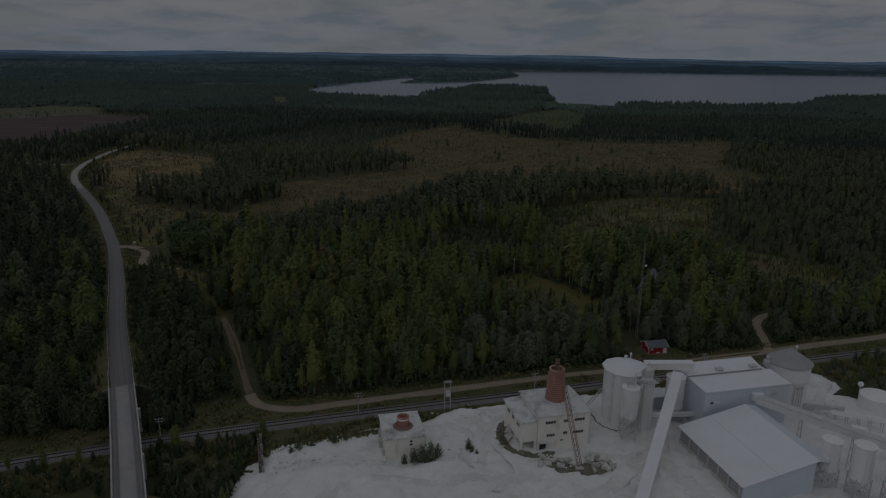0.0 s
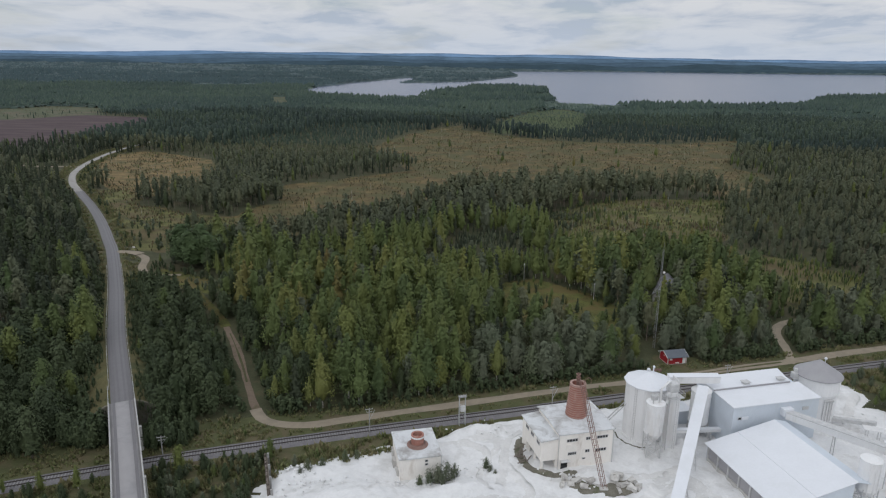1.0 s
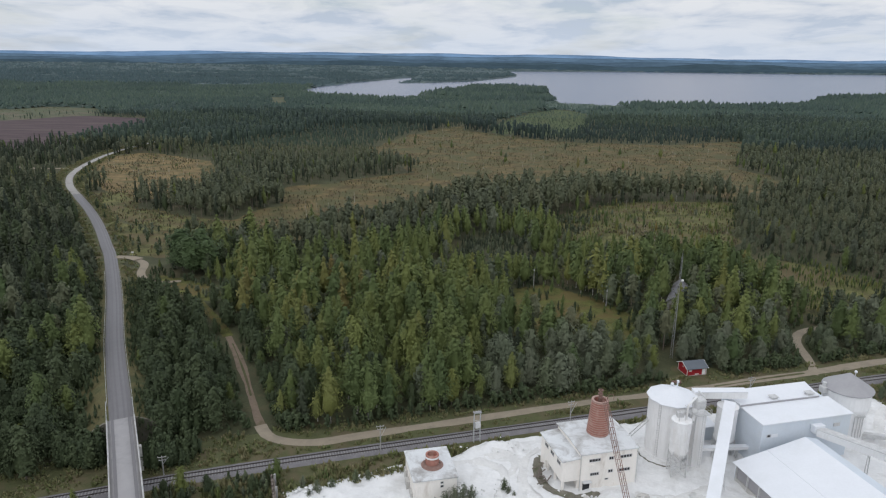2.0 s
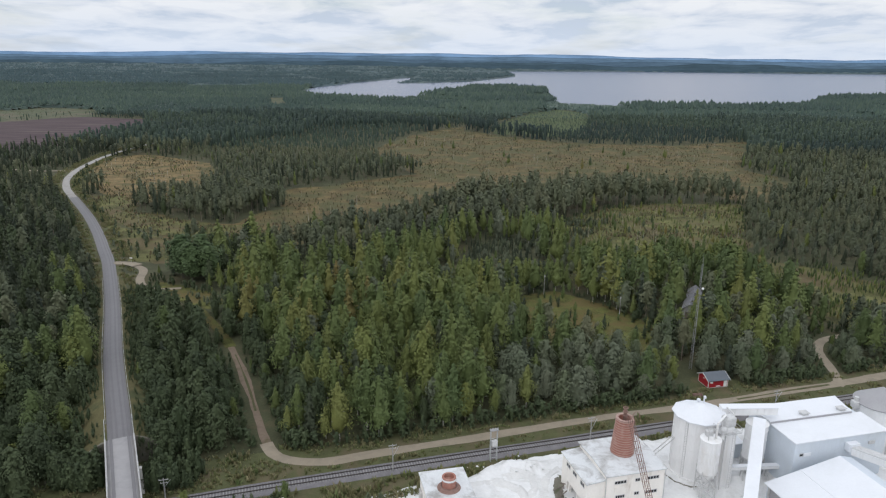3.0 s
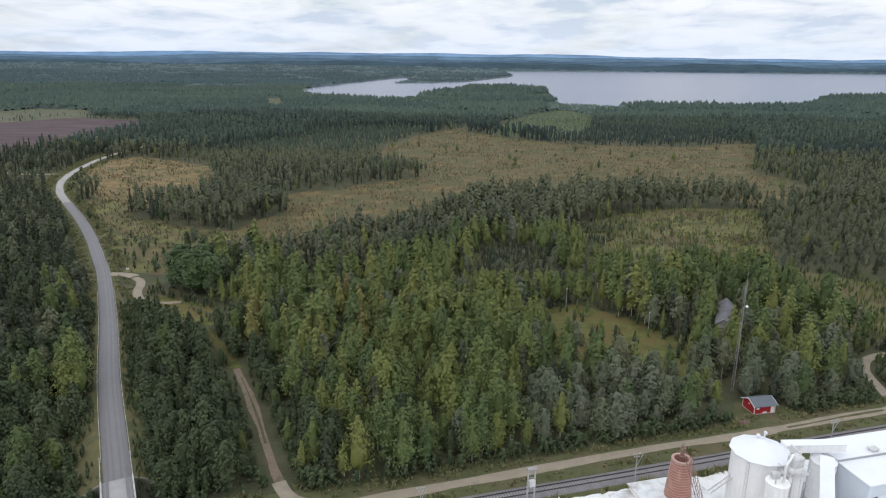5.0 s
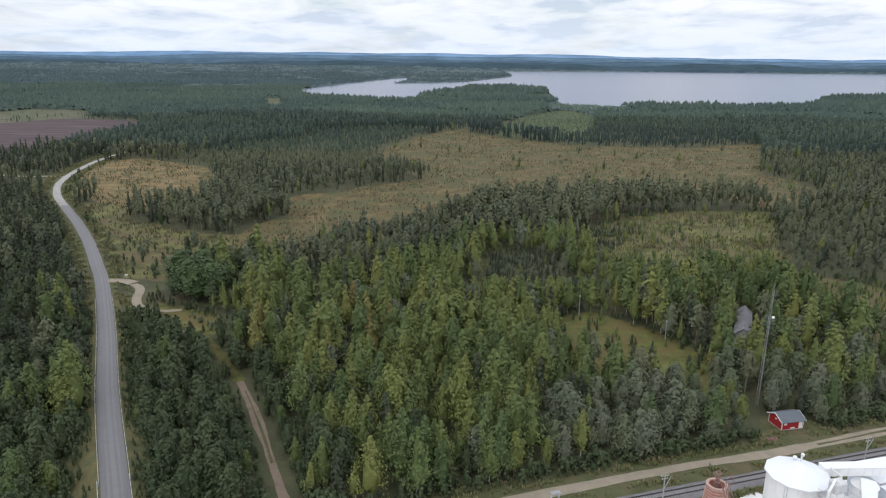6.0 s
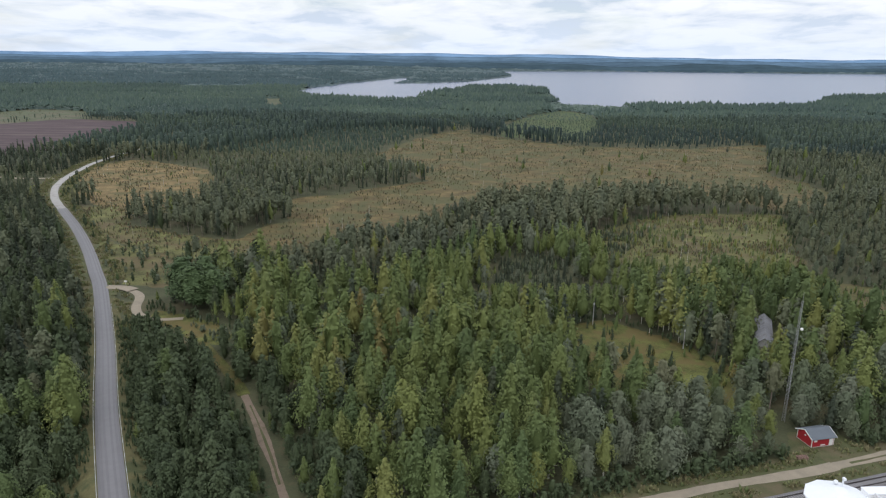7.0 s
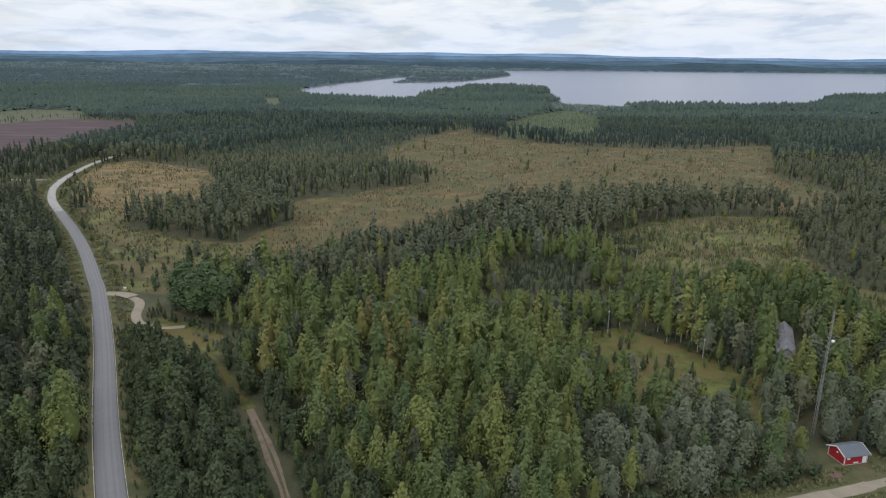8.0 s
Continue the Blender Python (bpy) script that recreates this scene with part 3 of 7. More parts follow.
for side in (-1, 1):
    w = bank[:, 2]
    a = ribbon(bank, [(2.65 if side > 0 else -2.35, -0.10)])[0]
    b = ribbon(bank, [(side * 3.7, -0.25)])[0]
    foot = ribbon(bank, [(side * 1.0, 0)])[0]
    mid = bank[:, :2]
    out = (foot[:, :2] - mid) * (3.7 + 1.7 * w)[:, None]
    c = np.concatenate([mid + out, np.full((len(mid), 1), 0.02)], 1)
    v = np.concatenate([a, b, c])
    i = np.arange(len(v)).reshape(3, -1)
    ends.append((a[0], b[0], c[0]))
    tagged(raw("embankment", v, np.stack([i[:-1, :-1], i[:-1, 1:], i[1:, 1:], i[1:, :-1]], -1).reshape(-1, 4), BANK), "grass-grown earth embankment of the road", "embankment", "", "structure")
bm = bmesh.new()
f = bm.faces.new([bm.verts.new(p) for p in (ends[0][2], ends[0][1], ends[0][0], ends[1][0], ends[1][1], ends[1][2])])
r = bmesh.ops.extrude_face_region(bm, geom=[f])
bmesh.ops.translate(bm, verts=[v for v in r["geom"] if isinstance(v, bmesh.types.BMVert)], vec=(0.25, -0.5, -0.02))
bmesh.ops.recalc_face_normals(bm, faces=bm.faces[:])
tagged(part("abutment", bm, SOIL), "earth abutment slope under the bridge end", "abutment", "", "structure")
for i, s in enumerate((-1, 1)):
    strip("verge", ROAD[ROAD[:, 1] > 276], [(2.6 if s > 0 else -2.35, -0.1), (s * 5.6, -0.22)], VERGE, "grass verge beside the road", "verge", 0.3)
bend = int(np.argmin(np.hypot(SIDE_TRACK[:, 0] + 47, SIDE_TRACK[:, 1] - 153.5)))
hut_end = int(np.argmin(np.hypot(SIDE_TRACK[:, 0] - 66, SIDE_TRACK[:, 1] - 174.6)))
fork = int(np.argmin(np.hypot(SIDE_TRACK[:, 0] - 101, SIDE_TRACK[:, 1] - 185.3)))
strip("gravel_track", SIDE_TRACK[bend:hut_end + 1], [(-1.4, 0.09), (0, 0.13), (1.4, 0.09)], GRAVEL, "pale brown gravel track beside the railway", "track", 0.18)
strip("gravel_track", SIDE_TRACK[hut_end - 1:fork + 2], [(-1.35, 0.085), (0, 0.125), (1.35, 0.085)], GRAVEL, "gravel track past the red hut", "track", 0.2)
strip("grass_ridge", SIDE_TRACK[hut_end + 2:fork], [(-0.3, 0.12), (0, 0.16), (0.3, 0.12)], VERGE, "grass ridge between the wheel tracks", "track", 0.2)
strip("gravel_track", SIDE_TRACK[fork:], [(-1.6, 0.09), (0, 0.13), (1.6, 0.09)], GRAVEL, "pale brown gravel road beyond the fork", "track", 0.18)
ride = [int(np.argmin(np.hypot(SIDE_TRACK[:, 0] - a, SIDE_TRACK[:, 1] - b))) for a, b in ((-113, 256.6), (-71, 206))]
strip("gravel_track", SIDE_TRACK[:ride[0] + 1], [(-1.45, 0.08), (0, 0.12), (1.45, 0.08)], GRAVEL, "short gravel turn-off from the country road", "track", 0.15)
strip("gravel_track", SIDE_TRACK[:7], [(-2.6, 0.34), (0, 0.44), (2.0, 0.36)], GRAVEL, "gravel mouth of the turn-off at the road edge", "track", 0.15)
strip("gravel_track", curve_points([(-121.5, 262), (-117.6, 258.4), (-112.5, 257.6), (-106, 258.8)], 2), [(-1.1, 0.10), (0, 0.14), (1.1, 0.10)], GRAVEL, "short pale track ending under the maples", "track", 0.2)
strip("grass_ride", SIDE_TRACK[ride[0]:ride[1] + 1], [(-1.6, 0.08), (0, 0.10), (1.6, 0.08)], MEADOW, "overgrown grassy stretch of the track", "track", 0.2)
strip("gravel_track", SIDE_TRACK[ride[1]:bend + 3], [(-0.95, 0.08), (0, 0.11), (0.95, 0.08)], EARTH_TRACK, "narrow brown earth track curving into the wood", "track", 0.25)
strip("grass_ridge", SIDE_TRACK[ride[1] + 3:bend - 6], [(-0.22, 0.12), (0, 0.15), (0.22, 0.12)], VERGE, "grass ridge between the wheel tracks", "track", 0.12)
strip("gravel_track", RIGHT_PATH, [(-1.3, 0.10), (0, 0.14), (1.3, 0.10)], GRAVEL, "pale brown gravel path into the trees", "track", 0.18)
strip("gravel_track", FAR_BRANCH, [(-2.2, 0.20), (2.2, 0.20)], GRAVEL, "pale gravel side road at the far bend", "track", 0.2)
strip("verge", RAIL, [(-13.5, 0.02), (-5, 0.035), (0, 0.04), (6, 0.035), (12, 0.02)], VERGE, "rough brown-green grass along the railway", "verge", 0.5)
strip("rail_bed", RAIL, [(-2.35, 0.03), (-1.6, 0.42), (1.6, 0.42), (2.35, 0.03)], BALLAST, "grey crushed-stone railway ballast", "railway", 0.1)
railway = thing("railway_track", "single railway track with dark steel rails", "railway", kind="structure")
for s in (-0.76, 0.76):
    strip("rail", RAIL, [(s - 0.075, 0.48), (s - 0.075, 0.66), (s + 0.075, 0.66), (s + 0.075, 0.48)], STEEL, "", "", parent=railway)
along = np.concatenate([[0], np.cumsum(np.linalg.norm(np.diff(RAIL, axis=0), axis=1))])
n = 800
s = 90 + np.arange(n) * 0.62
c = np.stack([np.interp(s, along, RAIL[:, 0]), np.interp(s, along, RAIL[:, 1])], 1)
d, q = np.array(RAIL_DIR), np.array((-RAIL_DIR[1], RAIL_DIR[0]))
base = np.array([(-0.12, -1.3, 0.40), (0.12, -1.3, 0.40), (0.12, 1.3, 0.40), (-0.12, 1.3, 0.40), (-0.12, -1.3, 0.49), (0.12, -1.3, 0.49), (0.12, 1.3, 0.49), (-0.12, 1.3, 0.49)])
v = np.zeros((n, 8, 3))
v[:, :, :2] = c[:, None] + base[None, :, :1] * d + base[None, :, 1:2] * q
v[:, :, 2] = base[:, 2]
cube = np.array([(4, 5, 6, 7), (0, 1, 5, 4), (1, 2, 6, 5), (2, 3, 7, 6), (3, 0, 4, 7)])
tagged(raw("sleepers", v.reshape(-1, 3), (cube[None] + np.arange(n)[:, None, None] * 8).reshape(-1, 4), SLEEPER, railway), kind="stuff")

# the southern approach bank of the bridge
south_line = ROAD[ROAD[:, 1] < 101]
for side in (-1, 1):
    a = ribbon(south_line, [(side * 3.05, -0.75)])[0]
    c = ribbon(south_line, [(side * 14.5, 0)])[0]
    c[:, 2] = -0.03
    v = np.concatenate([a, c])
    i = np.arange(len(v)).reshape(2, -1)
    tagged(raw("embankment", v, np.stack([i[:-1, :-1], i[:-1, 1:], i[1:, 1:], i[1:, :-1]], -1).reshape(-1, 4), VERGE), "grass-grown earth embankment of the road", "embankment", "", "structure")

# the road bridge over the railway
bridge = thing("road_bridge", "concrete road bridge with low pale parapets over the railway", "bridge", kind="structure")
strip("deck", deck_line, [(-2.8, -0.7), (-2.8, 0.0), (0, 0.05), (2.75, 0.0), (2.75, -0.7)], DECK, "", "", parent=bridge)
for s in (-1.75, 1.75):
    strip("wheel_path", deck_line, [(s - 0.3, 0.05), (s + 0.3, 0.05)], ASPHALT, "", "", parent=bridge)
rail_line = ROAD[(ROAD[:, 1] <= 152)]
for s in (-1, 1):
    e = 2.7 if s < 0 else 2.65
    strip("parapet", deck_line, [(s * e, -0.05), (s * e, 0.42), (s * (e + 0.3), 0.42), (s * (e + 0.3), -0.8)], CONCRETE, "", "", parent=bridge)
    pts = ribbon(rail_line, [(s * (e + 0.15), 0)])[0]
    bm = bmesh.new()
    for a, b in zip(pts, pts[1:]):
        for h in (0.7, 1.05):
            beam(bm, Vector(a) + Vector((0, 0, h)), Vector(b) + Vector((0, 0, h)), 0.07, 0.09)
    part("handrail", bm, GALV, bridge, "galvanised steel handrail")
    for p in pts[::1]:
        bm = bmesh.new()
        box(bm, p[0] - 0.05, p[1] - 0.05, p[2] - 0.1, p[0] + 0.05, p[1] + 0.05, p[2] + 1.05)
        part("post", bm, GALV, bridge)
for k, (px, py) in enumerate(((-60.5, 114), (-69.5, 132.5))):
    bm = bmesh.new()
    m = pose(px, py, 0, 0, 0, 26.5)
    box(bm, -3.2, -0.5, 0, 3.2, 0.5, 5.9, m, 0.05)
    part("pier", bm, CONCRETE, bridge)
# crash rail posts along the embankment
edge = ROAD[(ROAD[:, 1] > 150) & (ROAD[:, 1] < 268)]
for s in (-1, 1):
    pts = ribbon(edge, [(2.9 if s > 0 else -2.6, 0)])[0]
    g = thing("guard_rail", "low galvanised crash barrier along the road edge", "barrier", kind="structure")
    bm = bmesh.new()
    for a, b in zip(pts, pts[1:]):
        beam(bm, Vector(a) + Vector((0, 0, 0.55)), Vector(b) + Vector((0, 0, 0.55)), 0.06, 0.28)
    part("rail", bm, GALV, g)
    for p in pts[::2]:
        bm = bmesh.new()
        box(bm, p[0] - 0.05, p[1] - 0.05, p[2] - 0.4, p[0] + 0.05, p[1] + 0.05, p[2] + 0.6)
        part("post", bm, GALV, g)


# ---- lime works ----
def yard_height(x, y):
    """Heaps and ruts of lime over the yard."""
    h = 0.25 * np.sin(x / 3.1 + 0.7 * np.sin(y / 4.0)) * np.sin(y / 3.7 + 1) + 0.15 * np.sin(x / 1.3 + 2) * np.sin(y / 1.7)
    for cx, cy, rx, ry, hh in ((-17, 114, 13, 8, 3.2), (-25, 106, 12, 9, 2.4), (4.5, 117.5, 7, 4.5, 3.2), (-6, 108, 14, 7, 2.0), (-29, 126, 4, 2, 0.8), (9, 145, 7, 2.2, 1.6), (24, 151, 10, 2.4, 1.4), (103, 164, 8, 3, 1.4), (12, 104, 12, 6, 1.2), (50, 118, 6, 4, 1.0)):
        h = h + hh * np.exp(-((x - cx) / rx) ** 2 - ((y - cy) / ry) ** 2)
    for bx0, bx1, by0, by1 in ((17, 41, 126, 146), (-12, 3, 121, 138), (41, 102, 112, 162)):
        d = np.maximum(np.maximum(bx0 - x, x - bx1), np.maximum(by0 - y, y - by1))
        h = h * np.clip((d + 1) / 4, 0.12, 1)
    return np.maximum(h + 0.3, 0.12)


def lumpy(x, y):
    """Small lumps of the lime surface."""
    return np.array([noise.fractal(Vector((a / 2.6, b / 2.6, 8)), 0.9, 2.1, 4) for a, b in zip(np.ravel(x), np.ravel(y))]).reshape(np.shape(x)) * 0.58


gx, gy = np.arange(-40, 152, 0.9), np.arange(38, 176, 0.9)
X, Y = np.meshgrid(gx, gy)
lumps = lumpy(X, Y)
edge = np.array([noise.fractal(Vector((a / 4.0, b / 4.0, 3)), 0.8, 2.2, 3) for a, b in zip(X.ravel(), Y.ravel())]).reshape(X.shape) * 2.6
keep = inside(X + edge, Y + 0.6 * edge, YARD)
border = away(X + edge, Y + 0.6 * edge, np.array(YARD + [YARD[0]], float))
Z = np.where(keep, 0.06 + np.maximum(yard_height(X, Y) + lumps, 0.04) * np.clip(border / 3.0, 0, 1), 0.04 - 0.12 * border)
i = np.arange(X.size).reshape(X.shape)
q = np.stack([i[:-1, :-1], i[:-1, 1:], i[1:, 1:], i[1:, :-1]], -1).reshape(-1, 4)
q = q[keep.ravel()[q].sum(1) >= 1]
lime_yard = tagged(raw("yard", np.stack([X, Y, Z], -1).reshape(-1, 3), q, LIME), "white lime-covered works yard with heaps and ruts", "yard", "", "structure")
for p in lime_yard.data.polygons:
    p.use_smooth = True


def rubble(name, spots, mat, label, seed):
    """Loose lumps of lime, joined."""
    rng = np.random.default_rng(seed)
    bm = bmesh.new()
    bmesh.ops.create_icosphere(bm, subdivisions=1, radius=1)
    ico = np.array([v.co for v in bm.verts])
    tri = np.array([[v.index for v in f.verts] for f in bm.faces])
    bm.free()
    vs, fs = [], []
    for cx, cy, rx, ry, n in spots:
        for k in range(n):
            x, y = rng.normal(cx, rx), rng.normal(cy, ry)
            r = 0.08 + 0.32 * rng.random() ** 3
            fs.append(tri + len(ico) * len(vs))
            vs.append(ico * (1 + rng.normal(0, 0.2, (len(ico), 1))) * r * np.array((1, 1, 0.7)) + np.array((x, y, 0.2 + 0.5 * r + float(yard_height(np.array(x), np.array(y))))))
    tagged(raw(name, np.concatenate(vs), np.concatenate(fs), mat), label, "rubble", "", "stuff")


rubble("lime_rubble", ((-31, 126, 2.0, 1.0, 40), (12, 143, 4, 0.8, 30), (32, 124, 4, 1.4, 60), (6, 127, 4, 2, 40), (-9, 121, 5, 0.8, 40), (-26, 119, 4, 2.5, 60), (100, 150, 4, 3, 60), (72, 118, 6, 6, 30)), LIME, "loose white lumps of lime on the yard", 4)


def lime_track(pts, w, seed, mat=None):
    line = curve_points(pts, 0.7)
    d = np.gradient(line, axis=0)
    d /= np.linalg.norm(d, axis=1)[:, None]
    nn = np.stack([d[:, 1], -d[:, 0]], 1)
    rng = np.random.default_rng(seed)
    rows = []
    for s in np.linspace(-1, 1, 6):
        ww = w * np.clip(1 + np.convolve(rng.normal(0, 0.24, len(line) + 10), np.ones(11) / 4, "valid"), 0.15, 2.0)
        xy = line + nn * (s * ww)[:, None]
        rows.append(np.concatenate([xy, (0.06 + np.maximum(yard_height(xy[:, 0], xy[:, 1]) + lumpy(xy[:, 0], xy[:, 1]), 0.04) + (0.10 if abs(s) < 0.99 else -0.2))[:, None]], 1))
    v = np.concatenate(rows)
    i = np.arange(len(v)).reshape(6, -1)
    tagged(raw("yard_strip", v, np.stack([i[:-1, :-1], i[1:, :-1], i[1:, 1:], i[:-1, 1:]], -1).reshape(-1, 4), mat or LIME_TRACK), "darker strip on the lime: wheel track, soil or painted shade", "track", "", "structure")


lime_track([(9, 131), (12.5, 136), (11.5, 140.5), (6, 139.5)], 1.2, 1)
lime_track([(12, 122), (13.5, 128), (14.0, 134), (15.5, 140), (19, 143.5)], 1.2, 2)
lime_track([(15, 112), (18, 120), (15.5, 126), (13.5, 131)], 1.5, 3)
lime_track([(28, 108), (38, 114), (44, 120), (50, 126), (54, 120), (56, 112), (52, 104)], 3.0, 4)
lime_track([(96, 140), (99, 147), (103, 157), (109, 164)], 1.6, 5)
lime_track([(19.0, 140.5), (17.4, 136.5), (17.6, 132), (19.6, 128.4), (24, 126.6), (29, 127.2)], 1.25, 6, SOIL)
# thin dark arc at the silo foot: soil, with a strip of shade painted in
lime_track([(40.6, 146.5), (41.2, 141.2), (43.6, 138.2), (46.2, 137.2)], 0.28, 7, SOIL)
lime_track([(-4, 136.5), (4, 138), (9, 136), (10, 131), (8, 125), (10, 118)], 1.3, 8)
lime_track([(8, 142), (12, 141), (14, 136.5), (13, 130)], 1.0, 9)
lime_track([(-20, 104), (-8, 112), (2, 112), (12, 116), (24, 117)], 1.5, 11)
lime_track([(-2, 137), (-9, 120), (-14, 116)], 1.2, 12)
lime_track([(36, 127), (41, 126), (46, 127), (52, 130)], 1.6, 10)


def window_in(parent, m, x, z, w, h, panes, mat=GREYSTEEL):
    """A shallow steel window set in the face y = 0 of the frame m: frame, then each pane."""
    bm = bmesh.new()
    t = 0.09
    for a, b, c, d in ((x, z, x + w, z + t), (x, z + h - t, x + w, z + h), (x, z, x + t, z + h), (x + w - t, z, x + w, z + h)):
        box(bm, a, -0.06, b, c, 0.05, d, m)
    for k in range(1, panes):
        c = x + w * k / panes
        box(bm, c - 0.04, -0.05, z + t, c + 0.04, 0.05, z + h - t, m)
    win = part("window", bm, mat, parent)
    for k in range(panes):
        bm = bmesh.new()
        box(bm, x + t + (w - 2 * t) * k / panes, -0.012, z + t, x + t + (w - 2 * t) * (k + 1) / panes - 0.03, 0.0, z + h - t, m)
        part("pane", bm, GLASS, win)


def slab(bm, corners, thick):
    """A plate through four corners in turn, of the given thickness downwards."""
    top = [bm.verts.new(c) for c in corners]
    low = [bm.verts.new((c[0], c[1], c[2] - thick)) for c in corners]
    bm.faces.new(top)
    bm.faces.new(low[::-1])
    for k in range(len(top)):
        bm.faces.new((top[k], low[k], low[(k + 1) % len(top)], top[(k + 1) % len(top)]))
    bmesh.ops.recalc_face_normals(bm, faces=bm.faces[:])


# the small kiln house
small = thing("kiln_house", "small whitewashed kiln house with flat roof and brick stub", "building", (-5.5, 129.3, 0), 13)
bm = bmesh.new()
box(bm, -4.3, -5.3, 0, 4.3, 5.3, 5.3, bevel=0.04)
part("wall", bm, WHITEWASH, small)
bm = bmesh.new()
box(bm, -4.6, -5.6, 5.3, 4.6, 5.6, 5.62, bevel=0.05)
part("roof", bm, DUSTROOF, small, "flat roof dusted white")
for z in (3.4, 4.2):
    window_in(small, pose(0, -5.31, 0), 0.9, z, 0.7, 0.55, 1)
bm = bmesh.new()
lathe(bm, (0.2, -0.6), [(2.3, 5.62), (1.9, 5.75), (1.62, 6.0), (1.55, 6.2)], 28)
part("kiln_collar", bm, RUST, small, "rust-brown brick collar")
bm = bmesh.new()
lathe(bm, (0.2, -0.6), [(1.40, 6.0), (1.36, 8.1), (1.0, 8.1), (1.0, 7.2), (0, 7.2)], 28)
stub = part("kiln_stub", bm, BRICK, small, "round red brick kiln stub")
bm = bmesh.new()
ring(bm, (0.2, -0.6), 1.50, 1.30, 7.55, 7.85, 28)
part("band", bm, LIME, stub, "white concrete band")
for k in range(3):
    bm = bmesh.new()
    box(bm, -4.75 - 0.35 * (k % 2), -3.5 + 3.1 * k, 0, -4.3, -1.6 + 3.1 * k, 1.6 + 0.5 * k, bevel=0.05)
    part("buttress", bm, CONCRETE, small)
bm = bmesh.new()
rod(bm, (4.45, -5.3, 0), (4.45, -5.3, 5.3), 0.07)
part("downpipe", bm, GREYSTEEL, small)

# the large kiln building with its brick shaft
T = 14.5
kiln = thing("kiln_building", "whitewashed two-storey lime kiln building with brick shaft", "building", (25.1, 128.4, 0), T)
bm = bmesh.new()
box(bm, 0, 0, 0, 12.4, 12.2, 8.6, bevel=0.04)
part("wall", bm, WHITEWASH, kiln)
bm = bmesh.new()
box(bm, -3.9, 0.5, 2.4, -0.005, 11.8, 7.2, bevel=0.04)
for px, py in ((-3.8, 0.6), (-0.5, 0.6), (-3.8, 4.3), (-3.8, 8.0)):
    box(bm, px, py, 0, px + 0.45, py + 0.45, 2.42)
box(bm, -3.9, 9.0, 0, -0.005, 11.8, 2.42)
annex = part("annex", bm, WHITEWASH, kiln, "whitewashed annex standing on pillars")
bm = bmesh.new()
slab(bm, [(-4.2, 0.2, 7.35), (0.02, 0.2, 7.75), (0.02, 12.1, 7.75), (-4.2, 12.1, 7.35)], 0.2)
part("annex_roof", bm, DUSTROOF, kiln)
bm = bmesh.new()
slab(bm, [(-0.3, -0.35, 8.75), (12.75, -0.35, 8.75), (12.75, 6.1, 9.15), (-0.3, 6.1, 9.15)], 0.18)
slab(bm, [(-0.3, 6.1, 9.15), (12.75, 6.1, 9.15), (12.75, 12.6, 8.75), (-0.3, 12.6, 8.75)], 0.18)
part("roof", bm, DUSTROOF, kiln)
for k in range(9):
    bm = bmesh.new()
    box(bm, -0.2 + 1.45 * k, -0.30, 8.80, -0.16 + 1.45 * k, -0.22, 8.9)
    part("seam", bm, DUSTROOF, kiln)
front = pose(0, -0.012, 0)
for x0, z0, w, h, n in ((1.6, 6.6, 2.6, 0.75, 4), (6.0, 6.6, 1.1, 0.75, 2), (8.6, 6.6, 2.6, 0.75, 4), (2.0, 3.4, 2.0, 0.75, 4), (6.0, 3.6, 1.1, 0.75, 2), (8.4, 3.5, 2.6, 0.75, 4), (5.4, 2.0, 0.8, 0.45, 1)):
    window_in(kiln, front, x0, z0, w, h, n)
# dark panel on the wall imitates the shade inside an open doorway
bm = bmesh.new()
box(bm, 0.5, -0.10, 0, 2.0, -0.01, 2.2)
part("door", bm, GLASS, kiln, "dark panel standing in for the shade of an open doorway")
bm = bmesh.new()
box(bm, 0.3, -0.9, 2.3, 2.2, -0.01, 2.45)
part("canopy", bm, DUSTROOF, kiln)
bm = bmesh.new()
box(bm, 1.7, -0.14, 4.9, 2.7, -0.01, 6.1, bevel=0.02)
part("vent_duct", bm, WHITEWASH, kiln)
side = pose(-3.912, 0, 0, 0, 0, -90)
for y0 in (-9.6, -6.6, -3.2):
    window_in(kiln, side, y0, 5.6, 1.7, 0.9, 2)
for px in (-0.25, 12.5):
    bm = bmesh.new()
    rod(bm, (px, -0.12, 0), (px, -0.12, 8.6), 0.08)
    part("downpipe", bm, GREYSTEEL, kiln)
# brick shaft with iron bands
cx, cy = 6.6, 6.7
bm = bmesh.new()
lathe(bm, (cx, cy), [(2.36, 8.6), (2.28, 9.6), (1.66, 16.6), (1.25, 16.6), (1.25, 15.2), (0, 15.2)], 32)
shaft = part("kiln_shaft", bm, BRICK, kiln, "tapering red brick kiln shaft with iron bands")
for k in range(15):
    z = 9.3 + 0.5 * k
    r = 2.28 - 0.0886 * (z - 9.6)
    bm = bmesh.new()
    ring(bm, (cx, cy), r + 0.09, r - 0.02, z, z + 0.10, 32)
    part("iron_band", bm, BAND, shaft)
bm = bmesh.new()
ring(bm, (cx, cy), 1.78, 1.3, 16.5, 16.75, 32)
part("rim", bm, BAND, shaft, "lime-dusted rim")
bm = bmesh.new()
for a in range(4):
    rod(bm, (cx + 0.45 * math.cos(a * 1.57), cy + 0.45 * math.sin(a * 1.57), 15.2), (cx + 0.25 * math.cos(a * 1.57), cy + 0.25 * math.sin(a * 1.57), 19.0), 0.06)
for z in (17.2, 18.0, 18.8):
    ring(bm, (cx, cy), 0.55, 0.40, z, z + 0.12, 12)
rod(bm, (cx, cy, 15.2), (cx, cy, 18.4), 0.28)
